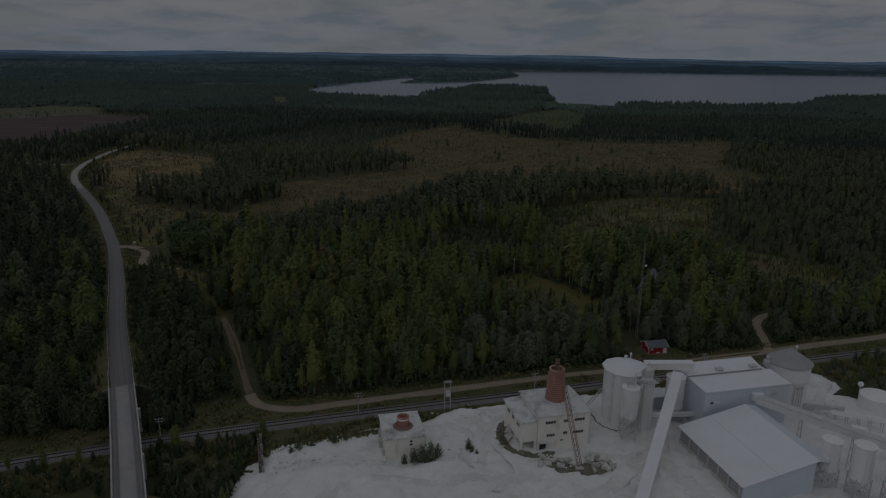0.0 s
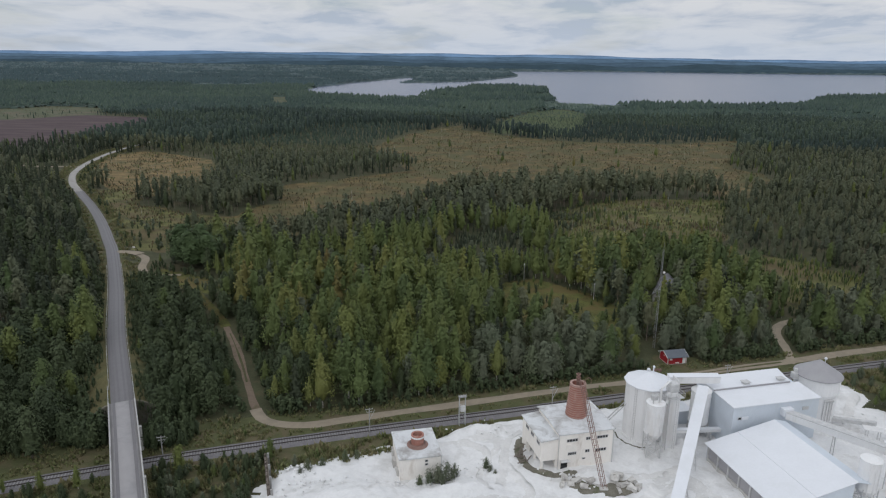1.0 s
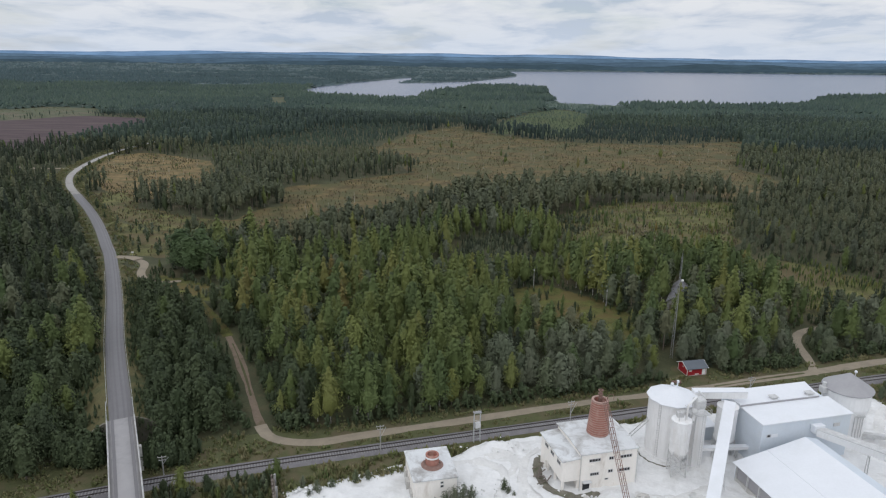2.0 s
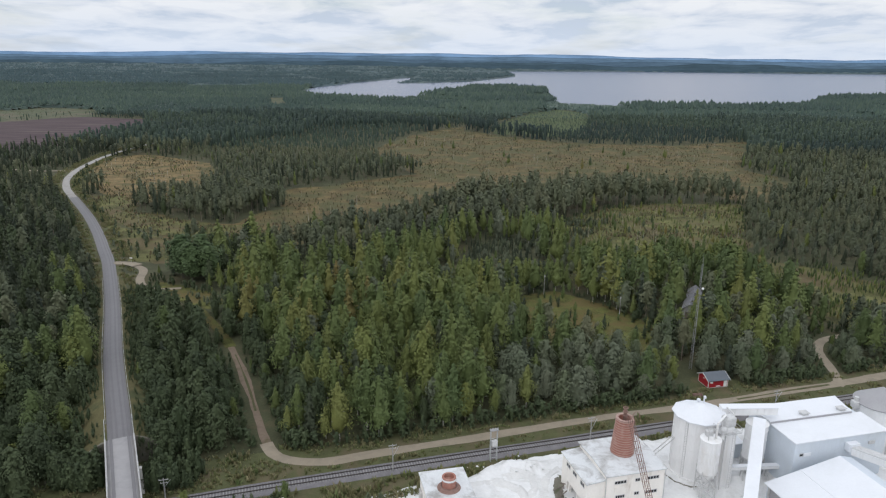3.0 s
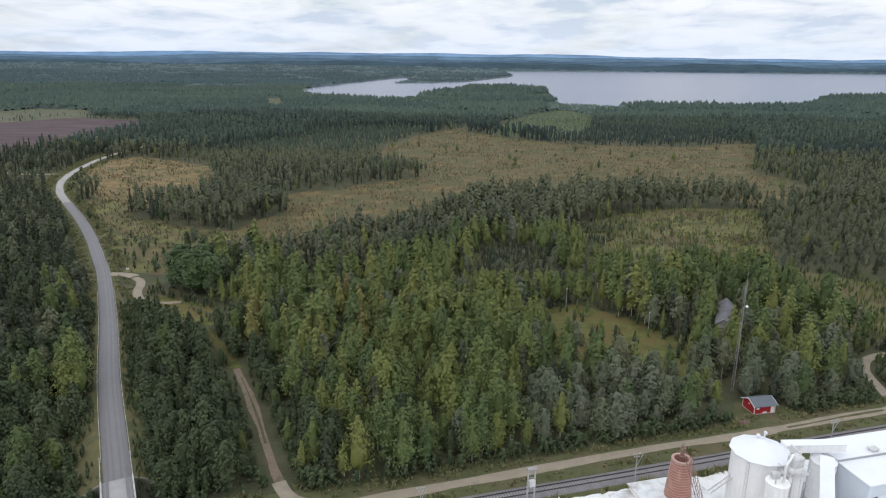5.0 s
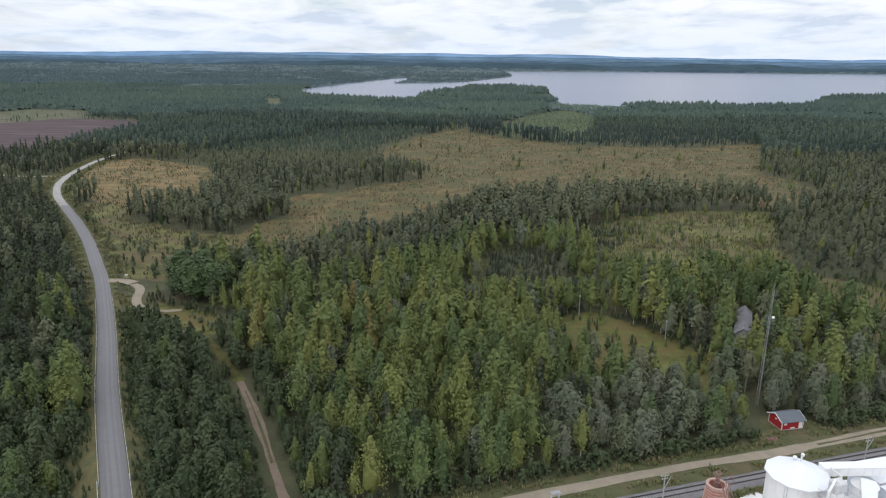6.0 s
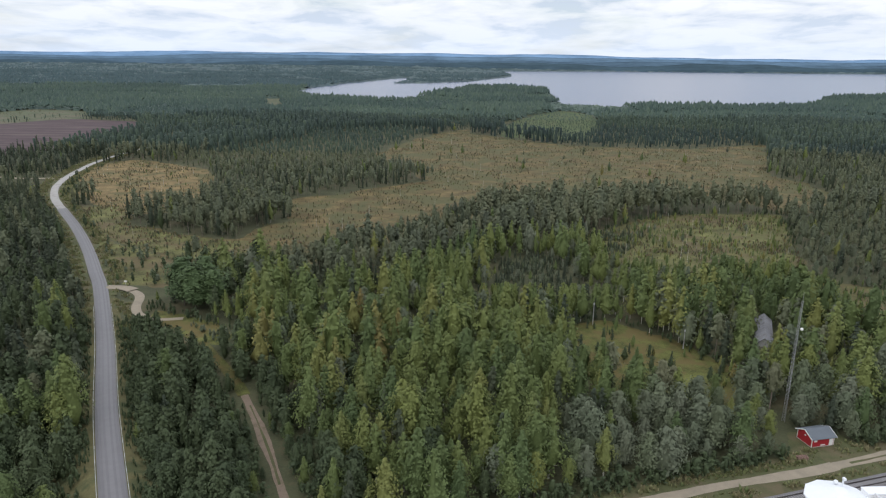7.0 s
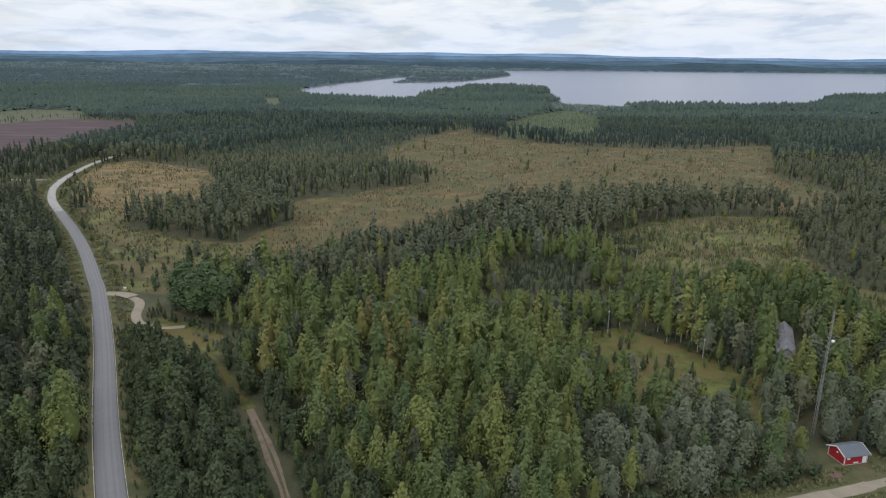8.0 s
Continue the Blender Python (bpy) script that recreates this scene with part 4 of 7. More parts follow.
part("charging_head", bm, RUST, kiln, "rusty iron charging head on the shaft")
# loop rail round the shaft top
bm = bmesh.new()
pts = [(cx + 2.2 + 0.75 * math.cos(a), cy - 0.4, 17.0 + 0.9 * math.sin(a)) for a in np.linspace(-0.6, 3.4, 12)]
for a, b in zip(pts, pts[1:]):
    rod(bm, a, b, 0.06, None, 5)
part("hoist_wheel_guard", bm, RUST, kiln)

bm = bmesh.new()
lathe(bm, (10.6, 8.8), [(2.4, 8.82), (1.8, 9.3), (0.9, 10.0), (0, 10.5)], 14)
for v in bm.verts:
    v.co += Vector((noise.noise(v.co * 0.7), 1.4 * noise.noise(v.co * 0.7 + Vector((9, 0, 0))), 0)) * 0.8
part("lime_drift", bm, LIME, kiln, "white lime drifted on the roof corner")

# inclined skip hoist in front of the shaft
hoist = thing("skip_hoist", "rusty lattice skip hoist leaning on the kiln", "hoist")
lo, hi = Vector((33.4, 121.6, 0.3)), Vector((30.1, 135.0, 18.0))
d = (hi - lo).normalized()
sd = d.cross(Vector((0, 0, 1))).normalized()
up = sd.cross(d).normalized()
for s in (-0.42, 0.42):
    for u in (0, 0.9):
        bm = bmesh.new()
        beam(bm, lo + sd * s + up * u, hi + sd * s + up * u, 0.085, 0.085)
        part("rail", bm, RUST, hoist)
n = 18
for k in range(n):
    a, b = lo + d * ((hi - lo).length * k / n), lo + d * ((hi - lo).length * (k + 1) / n)
    bm = bmesh.new()
    for u in (0, 0.9):
        beam(bm, a - sd * 0.42 + up * u, a + sd * 0.42 + up * u, 0.05, 0.05)
    for s in (-0.42, 0.42):
        beam(bm, a + sd * s, b + sd * s + up * 0.9, 0.06, 0.06)
        beam(bm, a + sd * s, a + sd * s + up * 0.9, 0.06, 0.06)
    part("brace", bm, RUST, hoist)
bm = bmesh.new()
box(bm, 32.4, 120.7, 0.1, 34.2, 121.8, 0.9, bevel=0.08)
part("footing", bm, CONCRETE, hoist)

# limestone blocks tipped at the foot of the hoist
rng = np.random.default_rng(8)
heap = curve_points([(27.0, 123.6), (31.0, 122.4), (36.0, 122.0), (40.0, 122.8)], 0.8)
tagged(raw("soil_patch", *ribbon(heap, [(-2.6, 0.25), (-1.2, 0.75), (0.4, 0.85), (1.6, 0.6), (2.6, 0.25)], 0.5, 3), SOIL), "dark trodden soil at the hoist foot", "soil", "", "structure")
for k, (bx, by, br) in enumerate(((23.2, 124.6, 1.4), (25.6, 124.2, 1.5), (24.3, 123.0, 1.1), (28.0, 124.0, 1.6), (33.4, 124.4, 1.7), (35.0, 122.8, 1.5), (36.6, 121.8, 1.4), (33.8, 121.4, 1.1), (38.0, 122.8, 1.2), (26.8, 122.2, 1.0), (29.6, 122.6, 0.9), (22.4, 122.9, 0.9), (37.2, 124.4, 1.3), (34.6, 126.0, 1.4))):
    bm = bmesh.new()
    bmesh.ops.create_cube(bm, size=br * 1.15)
    bmesh.ops.subdivide_edges(bm, edges=bm.edges[:], cuts=2, use_grid_fill=True)
    for v in bm.verts:
        nn = noise.noise(v.co * 0.9 + Vector((k * 7, 0, 0)))
        v.co *= (1 + 0.7 * nn) * (0.82 if v.co.length > br * 1.1 else 1.0)
        v.co = Vector((v.co.x * (1.3 if k % 2 else 0.8), v.co.y * (0.7 if k % 2 else 1.1), v.co.z * 0.8))
    ob = part("limestone_block", bm, PALE_ROCK)
    ob.matrix_world = pose(bx + 2.7, by - 0.5, br * 0.45 + 0.15, 12 * math.sin(k * 3), 15 * math.cos(k * 2), k * 40)
    tagged(ob, "rough pale limestone block by the hoist foot", "rock", "tipped limestone blocks")
bm = bmesh.new()
lathe(bm, (32.3, 125.6), [(4.6, 0.05), (3.2, 0.9), (1.6, 1.7), (0, 2.1)], 24)
for v in bm.verts:
    v.co += Vector((noise.noise(v.co * 0.5), noise.noise(v.co * 0.5 + Vector((9, 0, 0))), 0.3 * noise.noise(v.co))) * 0.5
tagged(part("lime_heap", bm, LIME), "white lime heap against the kiln wall", "heap")
# timber and scrap in the hollow beside the annex
for k in range(14):
    a = rng.uniform(0, 3.14)
    px, py = 17.6 + rng.uniform(-1.2, 1.6), 133.5 + rng.uniform(-4.5, 3.5)
    bm = bmesh.new()
    L = rng.uniform(1.2, 3.0)
    beam(bm, (px - L * math.cos(a) / 2, py - L * math.sin(a) / 2, 0.75 + 0.03 * k), (px + L * math.cos(a) / 2, py + L * math.sin(a) / 2, 0.9 + 0.03 * k), 0.22, 0.12)
    tagged(part("scrap_timber", bm, TIMBER), "old grey timber dumped beside the annex", "timber", "scrap timber")

# the large storage silo
silo = thing("storage_silo", "large white lime storage silo with faceted conical roof", "silo", (47.7, 144.2, 0))
bm = bmesh.new()
lathe(bm, (0, 0), [(5.25, 0), (5.25, 0.5), (4.95, 0.5), (4.95, 13.8)], 40)
part("shell", bm, SILO, silo)
bm = bmesh.new()
lathe(bm, (0, 0), [(4.9, 13.6), (5.55, 13.6), (5.55, 13.8), (1.0, 15.5), (0, 15.6)], 11)
for p in part("roof", bm, SHEET, silo).data.polygons:
    p.use_smooth = False
for z in (3.5, 7.0, 10.5):
    bm = bmesh.new()
    ring(bm, (0, 0), 5.0, 4.93, z, z + 0.10, 40)
    part("band", bm, SILO, silo)
for k in range(16):
    a = 2 * math.pi * k / 16
    bm = bmesh.new()
    rod(bm, (4.97 * math.cos(a), 4.97 * math.sin(a), 0.5), (4.97 * math.cos(a), 4.97 * math.sin(a), 13.7), 0.05, None, 5)
    part("rib", bm, SILO, silo)
bm = bmesh.new()
rod(bm, (1.6, 2.2, 14.6), (1.6, 2.2, 16.3), 0.16)
box(bm, 1.4, 1.7, 16.1, 1.8, 2.3, 16.5)
part("vent_pipe", bm, SHEET, silo)
bm = bmesh.new()
bmesh.ops.create_uvsphere(bm, u_segments=12, v_segments=8, radius=0.42, matrix=Matrix.Translation((0.6, 2.6, 15.3)))
part("vent_cap", bm, SHEET, silo)
bm = bmesh.new()
ring(bm, (0, 0), 5.12, 4.95, 13.45, 13.7, 40)
part("eave_ring", bm, SILO, silo)
bm = bmesh.new()
for s in (-0.45, 0.45):
    beam(bm, (-4.6 + 0.2 * s, -0.6 - s, 8.8), (-8.6 + 0.2 * s, 3.6 - s, 0.4), 0.14, 0.2)
for k in range(8):
    t = k / 8
    beam(bm, (-4.6 - 4 * t, -1.1 + 4.2 * t, 8.8 - 8.4 * t), (-4.6 - 4 * t, -0.1 + 4.2 * t, 8.8 - 8.4 * t), 0.06, 0.06)
part("stair", bm, GREYSTEEL, silo, "steep grey steel stair")


def bin_on_legs(name, label, x, y, r, z0, z1, mat=SILO, cap=True, braces=True, turn=0.0, dark=0):
    b = thing(name, label, "silo", (x, y, 0), turn)
    bm = bmesh.new()
    prof = [(0.35, max(z0 - r * 1.3, 0.8)), (r, z0), (r, z1)]
    lathe(bm, (0, 0), prof + ([(r + 0.12, z1), (r + 0.12, z1 + 0.15), (0, z1 + 0.55)] if cap else [(0, z1)]), 28)
    shell = part("shell", bm, mat, b)
    for z in np.arange(z0 + 0.2, z1, 2.2):
        bm = bmesh.new()
        ring(bm, (0, 0), r + 0.07, r - 0.02, z, z + 0.09, 28)
        part("band", bm, mat, shell)
    q = r * 0.78
    for sx, sy in ((-1, -1), (1, -1), (1, 1), (-1, 1)):
        bm = bmesh.new()
        box(bm, sx * q - 0.09, sy * q - 0.09, 0, sx * q + 0.09, sy * q + 0.09, z0 + 0.6)
        part("leg", bm, GREYSTEEL, b)
    if braces:
        for (ax, ay), (bx, by) in (((-1, -1), (1, -1)), ((1, -1), (1, 1)), ((1, 1), (-1, 1)), ((-1, 1), (-1, -1))):
            bm = bmesh.new()
            h = z0 * 0.48
            for lo, hi in ((0.3, h), (h, z0)):
                beam(bm, (ax * q, ay * q, lo), (bx * q, by * q, hi), 0.09, 0.09)
                beam(bm, (bx * q, by * q, lo), (ax * q, ay * q, hi), 0.09, 0.09)
            beam(bm, (ax * q, ay * q, h), (bx * q, by * q, h), 0.11, 0.11)
            part("brace", bm, GREYSTEEL, b)
    for k in range(dark):
        a = -1.57 + 0.5 * (k - (dark - 1) / 2)
        bm = bmesh.new()
        rod(bm, ((r + 0.18) * math.cos(a), (r + 0.18) * math.sin(a), z0 - 0.5), ((r + 0.18) * math.cos(a), (r + 0.18) * math.sin(a), z1), 0.09, None, 6)
        part("pipe", bm, SILO, b)
    return b


filt = bin_on_legs("filter_bin", "white cylindrical dust filter bin on braced legs", 46.8, 135.0, 1.95, 5.8, 13.0, dark=2)
bm = bmesh.new()
box(bm, -0.9, 0.2, 13.4, 0.5, 1.2, 14.5, bevel=0.08)
rod(bm, (0.9, -0.4, 13.3), (0.9, -0.4, 15.6), 0.14)
rod(bm, (-0.9, -1.0, 13.2), (-0.9, -1.0, 15.8), 0.07)
rod(bm, (-0.9, -1.0, 15.8), (0.6, -1.0, 15.8), 0.07)
part("fan_housing", bm, GREYSTEEL, filt)
bin_on_legs("blending_bin", "white cylindrical bin behind the sloping conveyor", 60.1, 143.9, 2.2, 3.6, 11.6)

# bucket elevator and its machinery
elev = thing("bucket_elevator", "white bucket elevator shaft with dusty head machinery", "elevator", (51.3, 138.2, 0), 15)
bm = bmesh.new()
box(bm, -0.9, -0.8, 0, 0.9, 0.8, 15.0, bevel=0.04)
part("casing", bm, SILO, elev)
bm = bmesh.new()
box(bm, 1.0, -0.6, 0, 1.9, 0.6, 13.0, bevel=0.04)
part("return_leg", bm, SILO, elev)
bm = bmesh.new()
box(bm, -1.2, -1.0, 14.2, 1.2, 1.0, 16.4, bevel=0.25)
part("head", bm, GREYSTEEL, elev, "dust-grey elevator head")
bm = bmesh.new()
box(bm, -2.2, -1.6, 13.0, 2.2, 1.6, 13.12)
part("platform", bm, GREYSTEEL, elev)
bm = bmesh.new()
for px, py in ((-2.2, -1.6), (0, -1.6), (2.2, -1.6), (2.2, 1.6), (-2.2, 1.6)):
    rod(bm, (px, py, 13.1), (px, py, 14.2), 0.04, None, 5)
for a, b in (((-2.2, -1.6), (2.2, -1.6)), ((2.2, -1.6), (2.2, 1.6)), ((-2.2, -1.6), (-2.2, 1.6))):
    rod(bm, (*a, 14.2), (*b, 14.2), 0.04, None, 5)
    rod(bm, (*a, 13.6), (*b, 13.6), 0.03, None, 5)
part("guard_rail", bm, GREYSTEEL, elev)
bm = bmesh.new()
rod(bm, (-1.6, -0.9, 13.1), (-2.9, -2.4, 12.6), 0.35)
bmesh.ops.create_uvsphere(bm, u_segments=12, v_segments=8, radius=0.7, matrix=Matrix.Translation((-1.5, -0.9, 13.9)))
part("chute", bm, GREYSTEEL, elev)


pipes = thing("dust_duct", "dust-white ducts and ladders between silo and filter", "ducts")
for pts, r in (((47.6, 134.6, 13.2), (47.6, 134.6, 16.6), (50.2, 137.4, 17.0), (50.8, 138.0, 16.2)), 0.22), (((45.9, 134.2, 13.2), (45.9, 134.2, 15.4), (47.2, 134.2, 15.4), (47.2, 134.2, 13.2)), 0.08), (((49.4, 136.2, 12.6), (49.0, 135.8, 8.0), (48.6, 135.4, 6.5)), 0.25), (((52.6, 139.0, 12.8), (53.6, 141.0, 15.2), (53.0, 143.4, 15.4)), 0.18), (((50.4, 136.6, 0.3), (50.4, 136.6, 12.9)), 0.10):
    bm = bmesh.new()
    for a, b in zip(pts, pts[1:]):
        rod(bm, a, b, r, None, 8)
    part("duct", bm, SILO if r > 0.2 else GREYSTEEL, pipes)
for lx, ly in ((52.3, 137.0), (44.0, 140.6)):
    for s in (-0.25, 0.25):
        bm = bmesh.new()
        rod(bm, (lx + s, ly, 0.2), (lx + s, ly, 13.6), 0.04, None, 5)
        part("ladder_rail", bm, GREYSTEEL, pipes)
    bm = bmesh.new()
    for k in range(22):
        rod(bm, (lx - 0.25, ly, 0.6 + 0.6 * k), (lx + 0.25, ly, 0.6 + 0.6 * k), 0.025, None, 4)
    tagged(part("rungs", bm, GREYSTEEL, pipes), kind="stuff")


def gallery(name, label, a, b, w, h, roof=SHEET, wall=SILO, panels=10, legs=()):
    """A covered conveyor: box body of wall panels, roof, and trestles."""
    a, b = Vector(a), Vector(b)
    g = thing(name, label, "conveyor")
    d = (b - a)
    sd = d.cross(Vector((0, 0, 1))).normalized()
    up = sd.cross(d).normalized()
    bm = bmesh.new()
    beam(bm, a, b, w - 0.1, h - 0.1)
    part("body", bm, wall, g)
    bm = bmesh.new()
    beam(bm, a + up * (h / 2 + 0.03), b + up * (h / 2 + 0.03), w + 0.25, 0.10)
    part("roof", bm, roof, g)
    for k in range(panels):
        p, q = a + d * ((k + 0.02) / panels), a + d * ((k + 0.98) / panels)
        for s in (-1, 1):
            bm = bmesh.new()
            beam(bm, p + sd * (s * (w / 2 - 0.02)), q + sd * (s * (w / 2 - 0.02)), 0.06, h - 0.12)
            part("panel", bm, wall, g)
    for t in legs:
        p = a + d * t - up * (h / 2)
        bm = bmesh.new()
        for s in (-1, 1):
            foot = Vector((p.x, p.y, 0)) + sd * (s * w * 0.75)
            beam(bm, p + sd * (s * w * 0.4), foot, 0.16, 0.16)
        n = max(2, int(p.z / 1.6))
        for k in range(n):
            z0, z1 = k / n, (k + 1) / n
            f = [Vector((p.x, p.y, 0)) + sd * (s * w * 0.75) for s in (-1, 1)]
            t2 = [p + sd * (s * w * 0.4) for s in (-1, 1)]
            beam(bm, f[0].lerp(t2[0], z0), f[1].lerp(t2[1], z1), 0.07, 0.07)
        part("trestle", bm, GREYSTEEL, g)
    return g


gallery("level_conveyor", "white enclosed conveyor bridge between silo and shed", (52.6, 145.4, 13.7), (64.6, 145.9, 13.7), 1.9, 1.7, panels=8)
gallery("sloping_conveyor", "long white enclosed conveyor sloping down to the yard", (60.3, 143.6, 12.2), (43.1, 108.6, 0.9), 2.2, 1.7, panels=16, legs=(0.42, 0.7))
gallery("dust_pipe_conveyor", "low white tubular conveyor into the shed", (51.8, 140.2, 3.0), (65.4, 141.0, 3.2), 0.9, 0.8, panels=6, legs=(0.35, 0.75))
gallery("long_conveyor", "long covered conveyor from the shed to the loading bins", (78.4, 139.6, 8.1), (101, 114.8, 8.8), 1.9, 1.7, roof=GREYSTEEL, panels=14, legs=(0.3, 0.62, 0.95))

# the tall works shed
shed = thing("works_shed", "tall pale blue-grey clad shed with white sheet roof", "building", (65.1, 137.3, 0), 14.2)
bm = bmesh.new()
box(bm, 0, 0, 0, 22.6, 14.2, 10.7, bevel=0.03)
part("wall", bm, CLADDING, shed)
bm = bmesh.new()
slab(bm, [(-0.25, -0.25, 10.95), (22.85, -0.25, 10.95), (22.85, 7.3, 11.25), (-0.25, 7.3, 11.25)], 0.22)
part("roof", bm, SHEET, shed)
bm = bmesh.new()
slab(bm, [(-0.25, 7.3, 11.72), (20.4, 7.3, 11.72), (22.85, 14.6, 11.35), (-0.25, 14.6, 11.35)], 0.6)
part("upper_roof", bm, SHEET, shed)
bm = bmesh.new()
box(bm, -0.25, 7.18, 11.27, 20.4, 7.29, 11.62)
part("roof_step", bm, GREYROOF, shed, "dark strip at the roof step")
for rx, ry in ((9.0, 8.4), (18.5, 8.3)):
    bm = bmesh.new()
    box(bm, rx - 0.75, ry - 0.6, 11.5, rx + 0.75, ry + 0.6, 12.1, bevel=0.05)
    box(bm, rx - 0.95, ry - 0.8, 12.12, rx + 0.95, ry + 0.8, 12.3, bevel=0.05)
    part("roof_vent", bm, GREYSTEEL, shed)
for k in range(1, 23):
    bm = bmesh.new()
    box(bm, k - 0.02, -0.018, 0, k + 0.02, 0.0, 10.7)
    part("cladding_seam", bm, CLADDING, shed)
for k in range(1, 14):
    bm = bmesh.new()
    box(bm, -0.018, k - 0.02, 0, 0.0, k + 0.02, 10.7)
    part("cladding_seam", bm, CLADDING, shed)
window_in(shed, pose(0, -0.05, 0), 1.3, 7.6, 0.9, 0.7, 1)
bm = bmesh.new()
box(bm, 2.3, -0.14, 7.5, 4.0, -0.05, 8.3, bevel=0.02)
part("sign_plate", bm, SHEET, shed)
bm = bmesh.new()
box(bm, 12.2, -1.4, 7.8, 14.8, -0.02, 9.6, bevel=0.06)
part("conveyor_hood", bm, SHEET, shed)
bm = bmesh.new()
box(bm, 18.2, -0.2, 8.2, 19.8, -0.02, 9.0, bevel=0.03)
part("duct_box", bm, GREYSTEEL, shed)

# the low storage hall
hall = thing("storage_hall", "low storage hall with white sloping sheet roof", "building", (58.6, 133.4, 0), -76.8)
L, W, R = 23.2, 16.2, 7.5
bm = bmesh.new()
prof = [(0, 0.0), (0, 4.2), (R, 5.8), (W, 7.75), (W, 0.0)]
lo = [bm.verts.new((0, y, z)) for y, z in prof]
hi = [bm.verts.new((L, y, z)) for y, z in prof]
bm.faces.new(lo)
bm.faces.new(hi[::-1])
for k in range(5):
    bm.faces.new((lo[k], hi[k], hi[(k + 1) % 5], lo[(k + 1) % 5]))
bmesh.ops.recalc_face_normals(bm, faces=bm.faces[:])
part("wall", bm, CLADDING, hall)
bm = bmesh.new()
slab(bm, [(-0.4, -0.6, 4.15), (L + 0.4, -0.6, 4.15), (L + 0.4, R, 5.95), (-0.4, R, 5.95)], 0.14)
part("roof_slope", bm, SHEET, hall)
bm = bmesh.new()
slab(bm, [(-0.4, R, 5.95), (L + 0.4, R, 5.95), (L + 0.4, W + 0.3, 8.0), (-0.4, W + 0.3, 8.0)], 0.14)
part("roof_slope", bm, SHEET, hall)
bm = bmesh.new()
slab(bm, [(-0.4, W + 0.31, 7.98), (L + 0.4, W + 0.31, 7.98), (L + 0.4, W + 3.3, 7.2), (-0.4, W + 3.3, 7.2)], 0.12)
part("side_roof", bm, CLADDING, hall, "pale blue-grey sheeted back slope")
# dark sheet added over the wall to imitate the shaded open side
bm = bmesh.new()
box(bm, 0.6, -0.03, 1.1, L - 0.4, -0.005, 3.9)
part("side_shade_sheet", bm, GREYROOF, hall, "dark sheet imitating the shaded open side of the hall")
bm = bmesh.new()
box(bm, -0.4, R - 0.10, 5.92, L + 0.4, R + 0.10, 6.02)
part("ridge_cap", bm, SHEET, hall)
for k in range(7):
    bm = bmesh.new()
    box(bm, 0.6 + 3.6 * k, -0.35, 0, 0.9 + 3.6 * k, -0.02, 4.0)
    part("post", bm, GREYSTEEL, hall)
bm = bmesh.new()
box(bm, 0.5, -0.30, 0.15, L - 0.5, -0.01, 1.1)
part("plinth", bm, CONCRETE, hall)

# the grey-roofed silo by the shed
cone = thing("cone_roof_silo", "pale silo with grey conical roof beside the shed", "silo", (91.8, 153.2, 0))
bm = bmesh.new()
lathe(bm, (0, 0), [(4.75, 0), (4.75, 7.2), (5.1, 8.2), (5.1, 12.0)], 36)
part("shell", bm, SILO, cone)
bm = bmesh.new()
lathe(bm, (0, 0), [(5.5, 11.9), (5.5, 12.1), (0.3, 15.5), (0, 15.55)], 36)
part("roof", bm, GREYROOF, cone)
for k in range(4):
    a = -1.62 + 0.15 * k
    bm = bmesh.new()
    rod(bm, (4.95 * math.cos(a), 4.95 * math.sin(a), 1.5), (4.95 * math.cos(a), 4.95 * math.sin(a), 7.2), 0.12, None, 6)
    part("pipe", bm, GREYSTEEL, cone)
bm = bmesh.new()
a = -1.4
box(bm, 4.95 * math.cos(a) - 1.1, 4.95 * math.sin(a) - 0.3, 6.9, 4.95 * math.cos(a) + 1.1, 4.95 * math.sin(a) + 0.3, 7.3)
part("pipe_header", bm, GREYSTEEL, cone)
bm = bmesh.new()
bmesh.ops.create_uvsphere(bm, u_segments=10, v_segments=8, radius=0.35, matrix=Matrix.Translation((1.6, 0.6, 15.6)))
rod(bm, (1.6, 0.6, 14.4), (1.6, 0.6, 15.6), 0.08)
part("vent_cap", bm, SHEET, cone)
bm = bmesh.new()
box(bm, -6.4, -0.9, 10.6, -4.8, 0.7, 12.2, bevel=0.1)
rod(bm, (-5.6, -0.1, 12.0), (-5.6, -0.1, 13.2), 0.45)
part("filter_box", bm, GREYSTEEL, cone)

# loading bins at the end of the long conveyor
bin_on_legs("loading_bin", "white loading bin on lattice legs", 83.8, 117.3, 1.9, 4.6, 11.0, dark=3)
bin_on_legs("loading_bin", "white loading bin with stained shell on lattice legs", 88.3, 113.8, 2.0, 4.6, 12.0, dark=2)
bin_on_legs("loading_bin", "white loading bin beneath the conveyor end", 93.6, 110.6, 2.0, 4.6, 12.0)
# pipework and a tank at the edge of the yard
tank = thing("round_tank", "low white round tank with domed top", "tank", (114.8, 151.5, 0))
bm = bmesh.new()
lathe(bm, (0, 0), [(4.2, 0), (4.2, 3.6), (4.3, 3.6), (2.2, 4.3), (0, 4.5)], 32)
part("shell", bm, SILO, tank)
bm = bmesh.new()
rod(bm, (-4.6, 0.6, 0), (-4.6, 0.6, 6.2), 0.09)
bmesh.ops.create_uvsphere(bm, u_segments=12, v_segments=8, radius=0.7, matrix=Matrix.Translation((-4.6, 0.6, 6.4)))
part("vent_stack", bm, SHEET, tank)
frame_work = thing("pipe_rack", "dusty steel pipe rack beside the tank", "pipe rack", (104, 141.0, 0), -20)
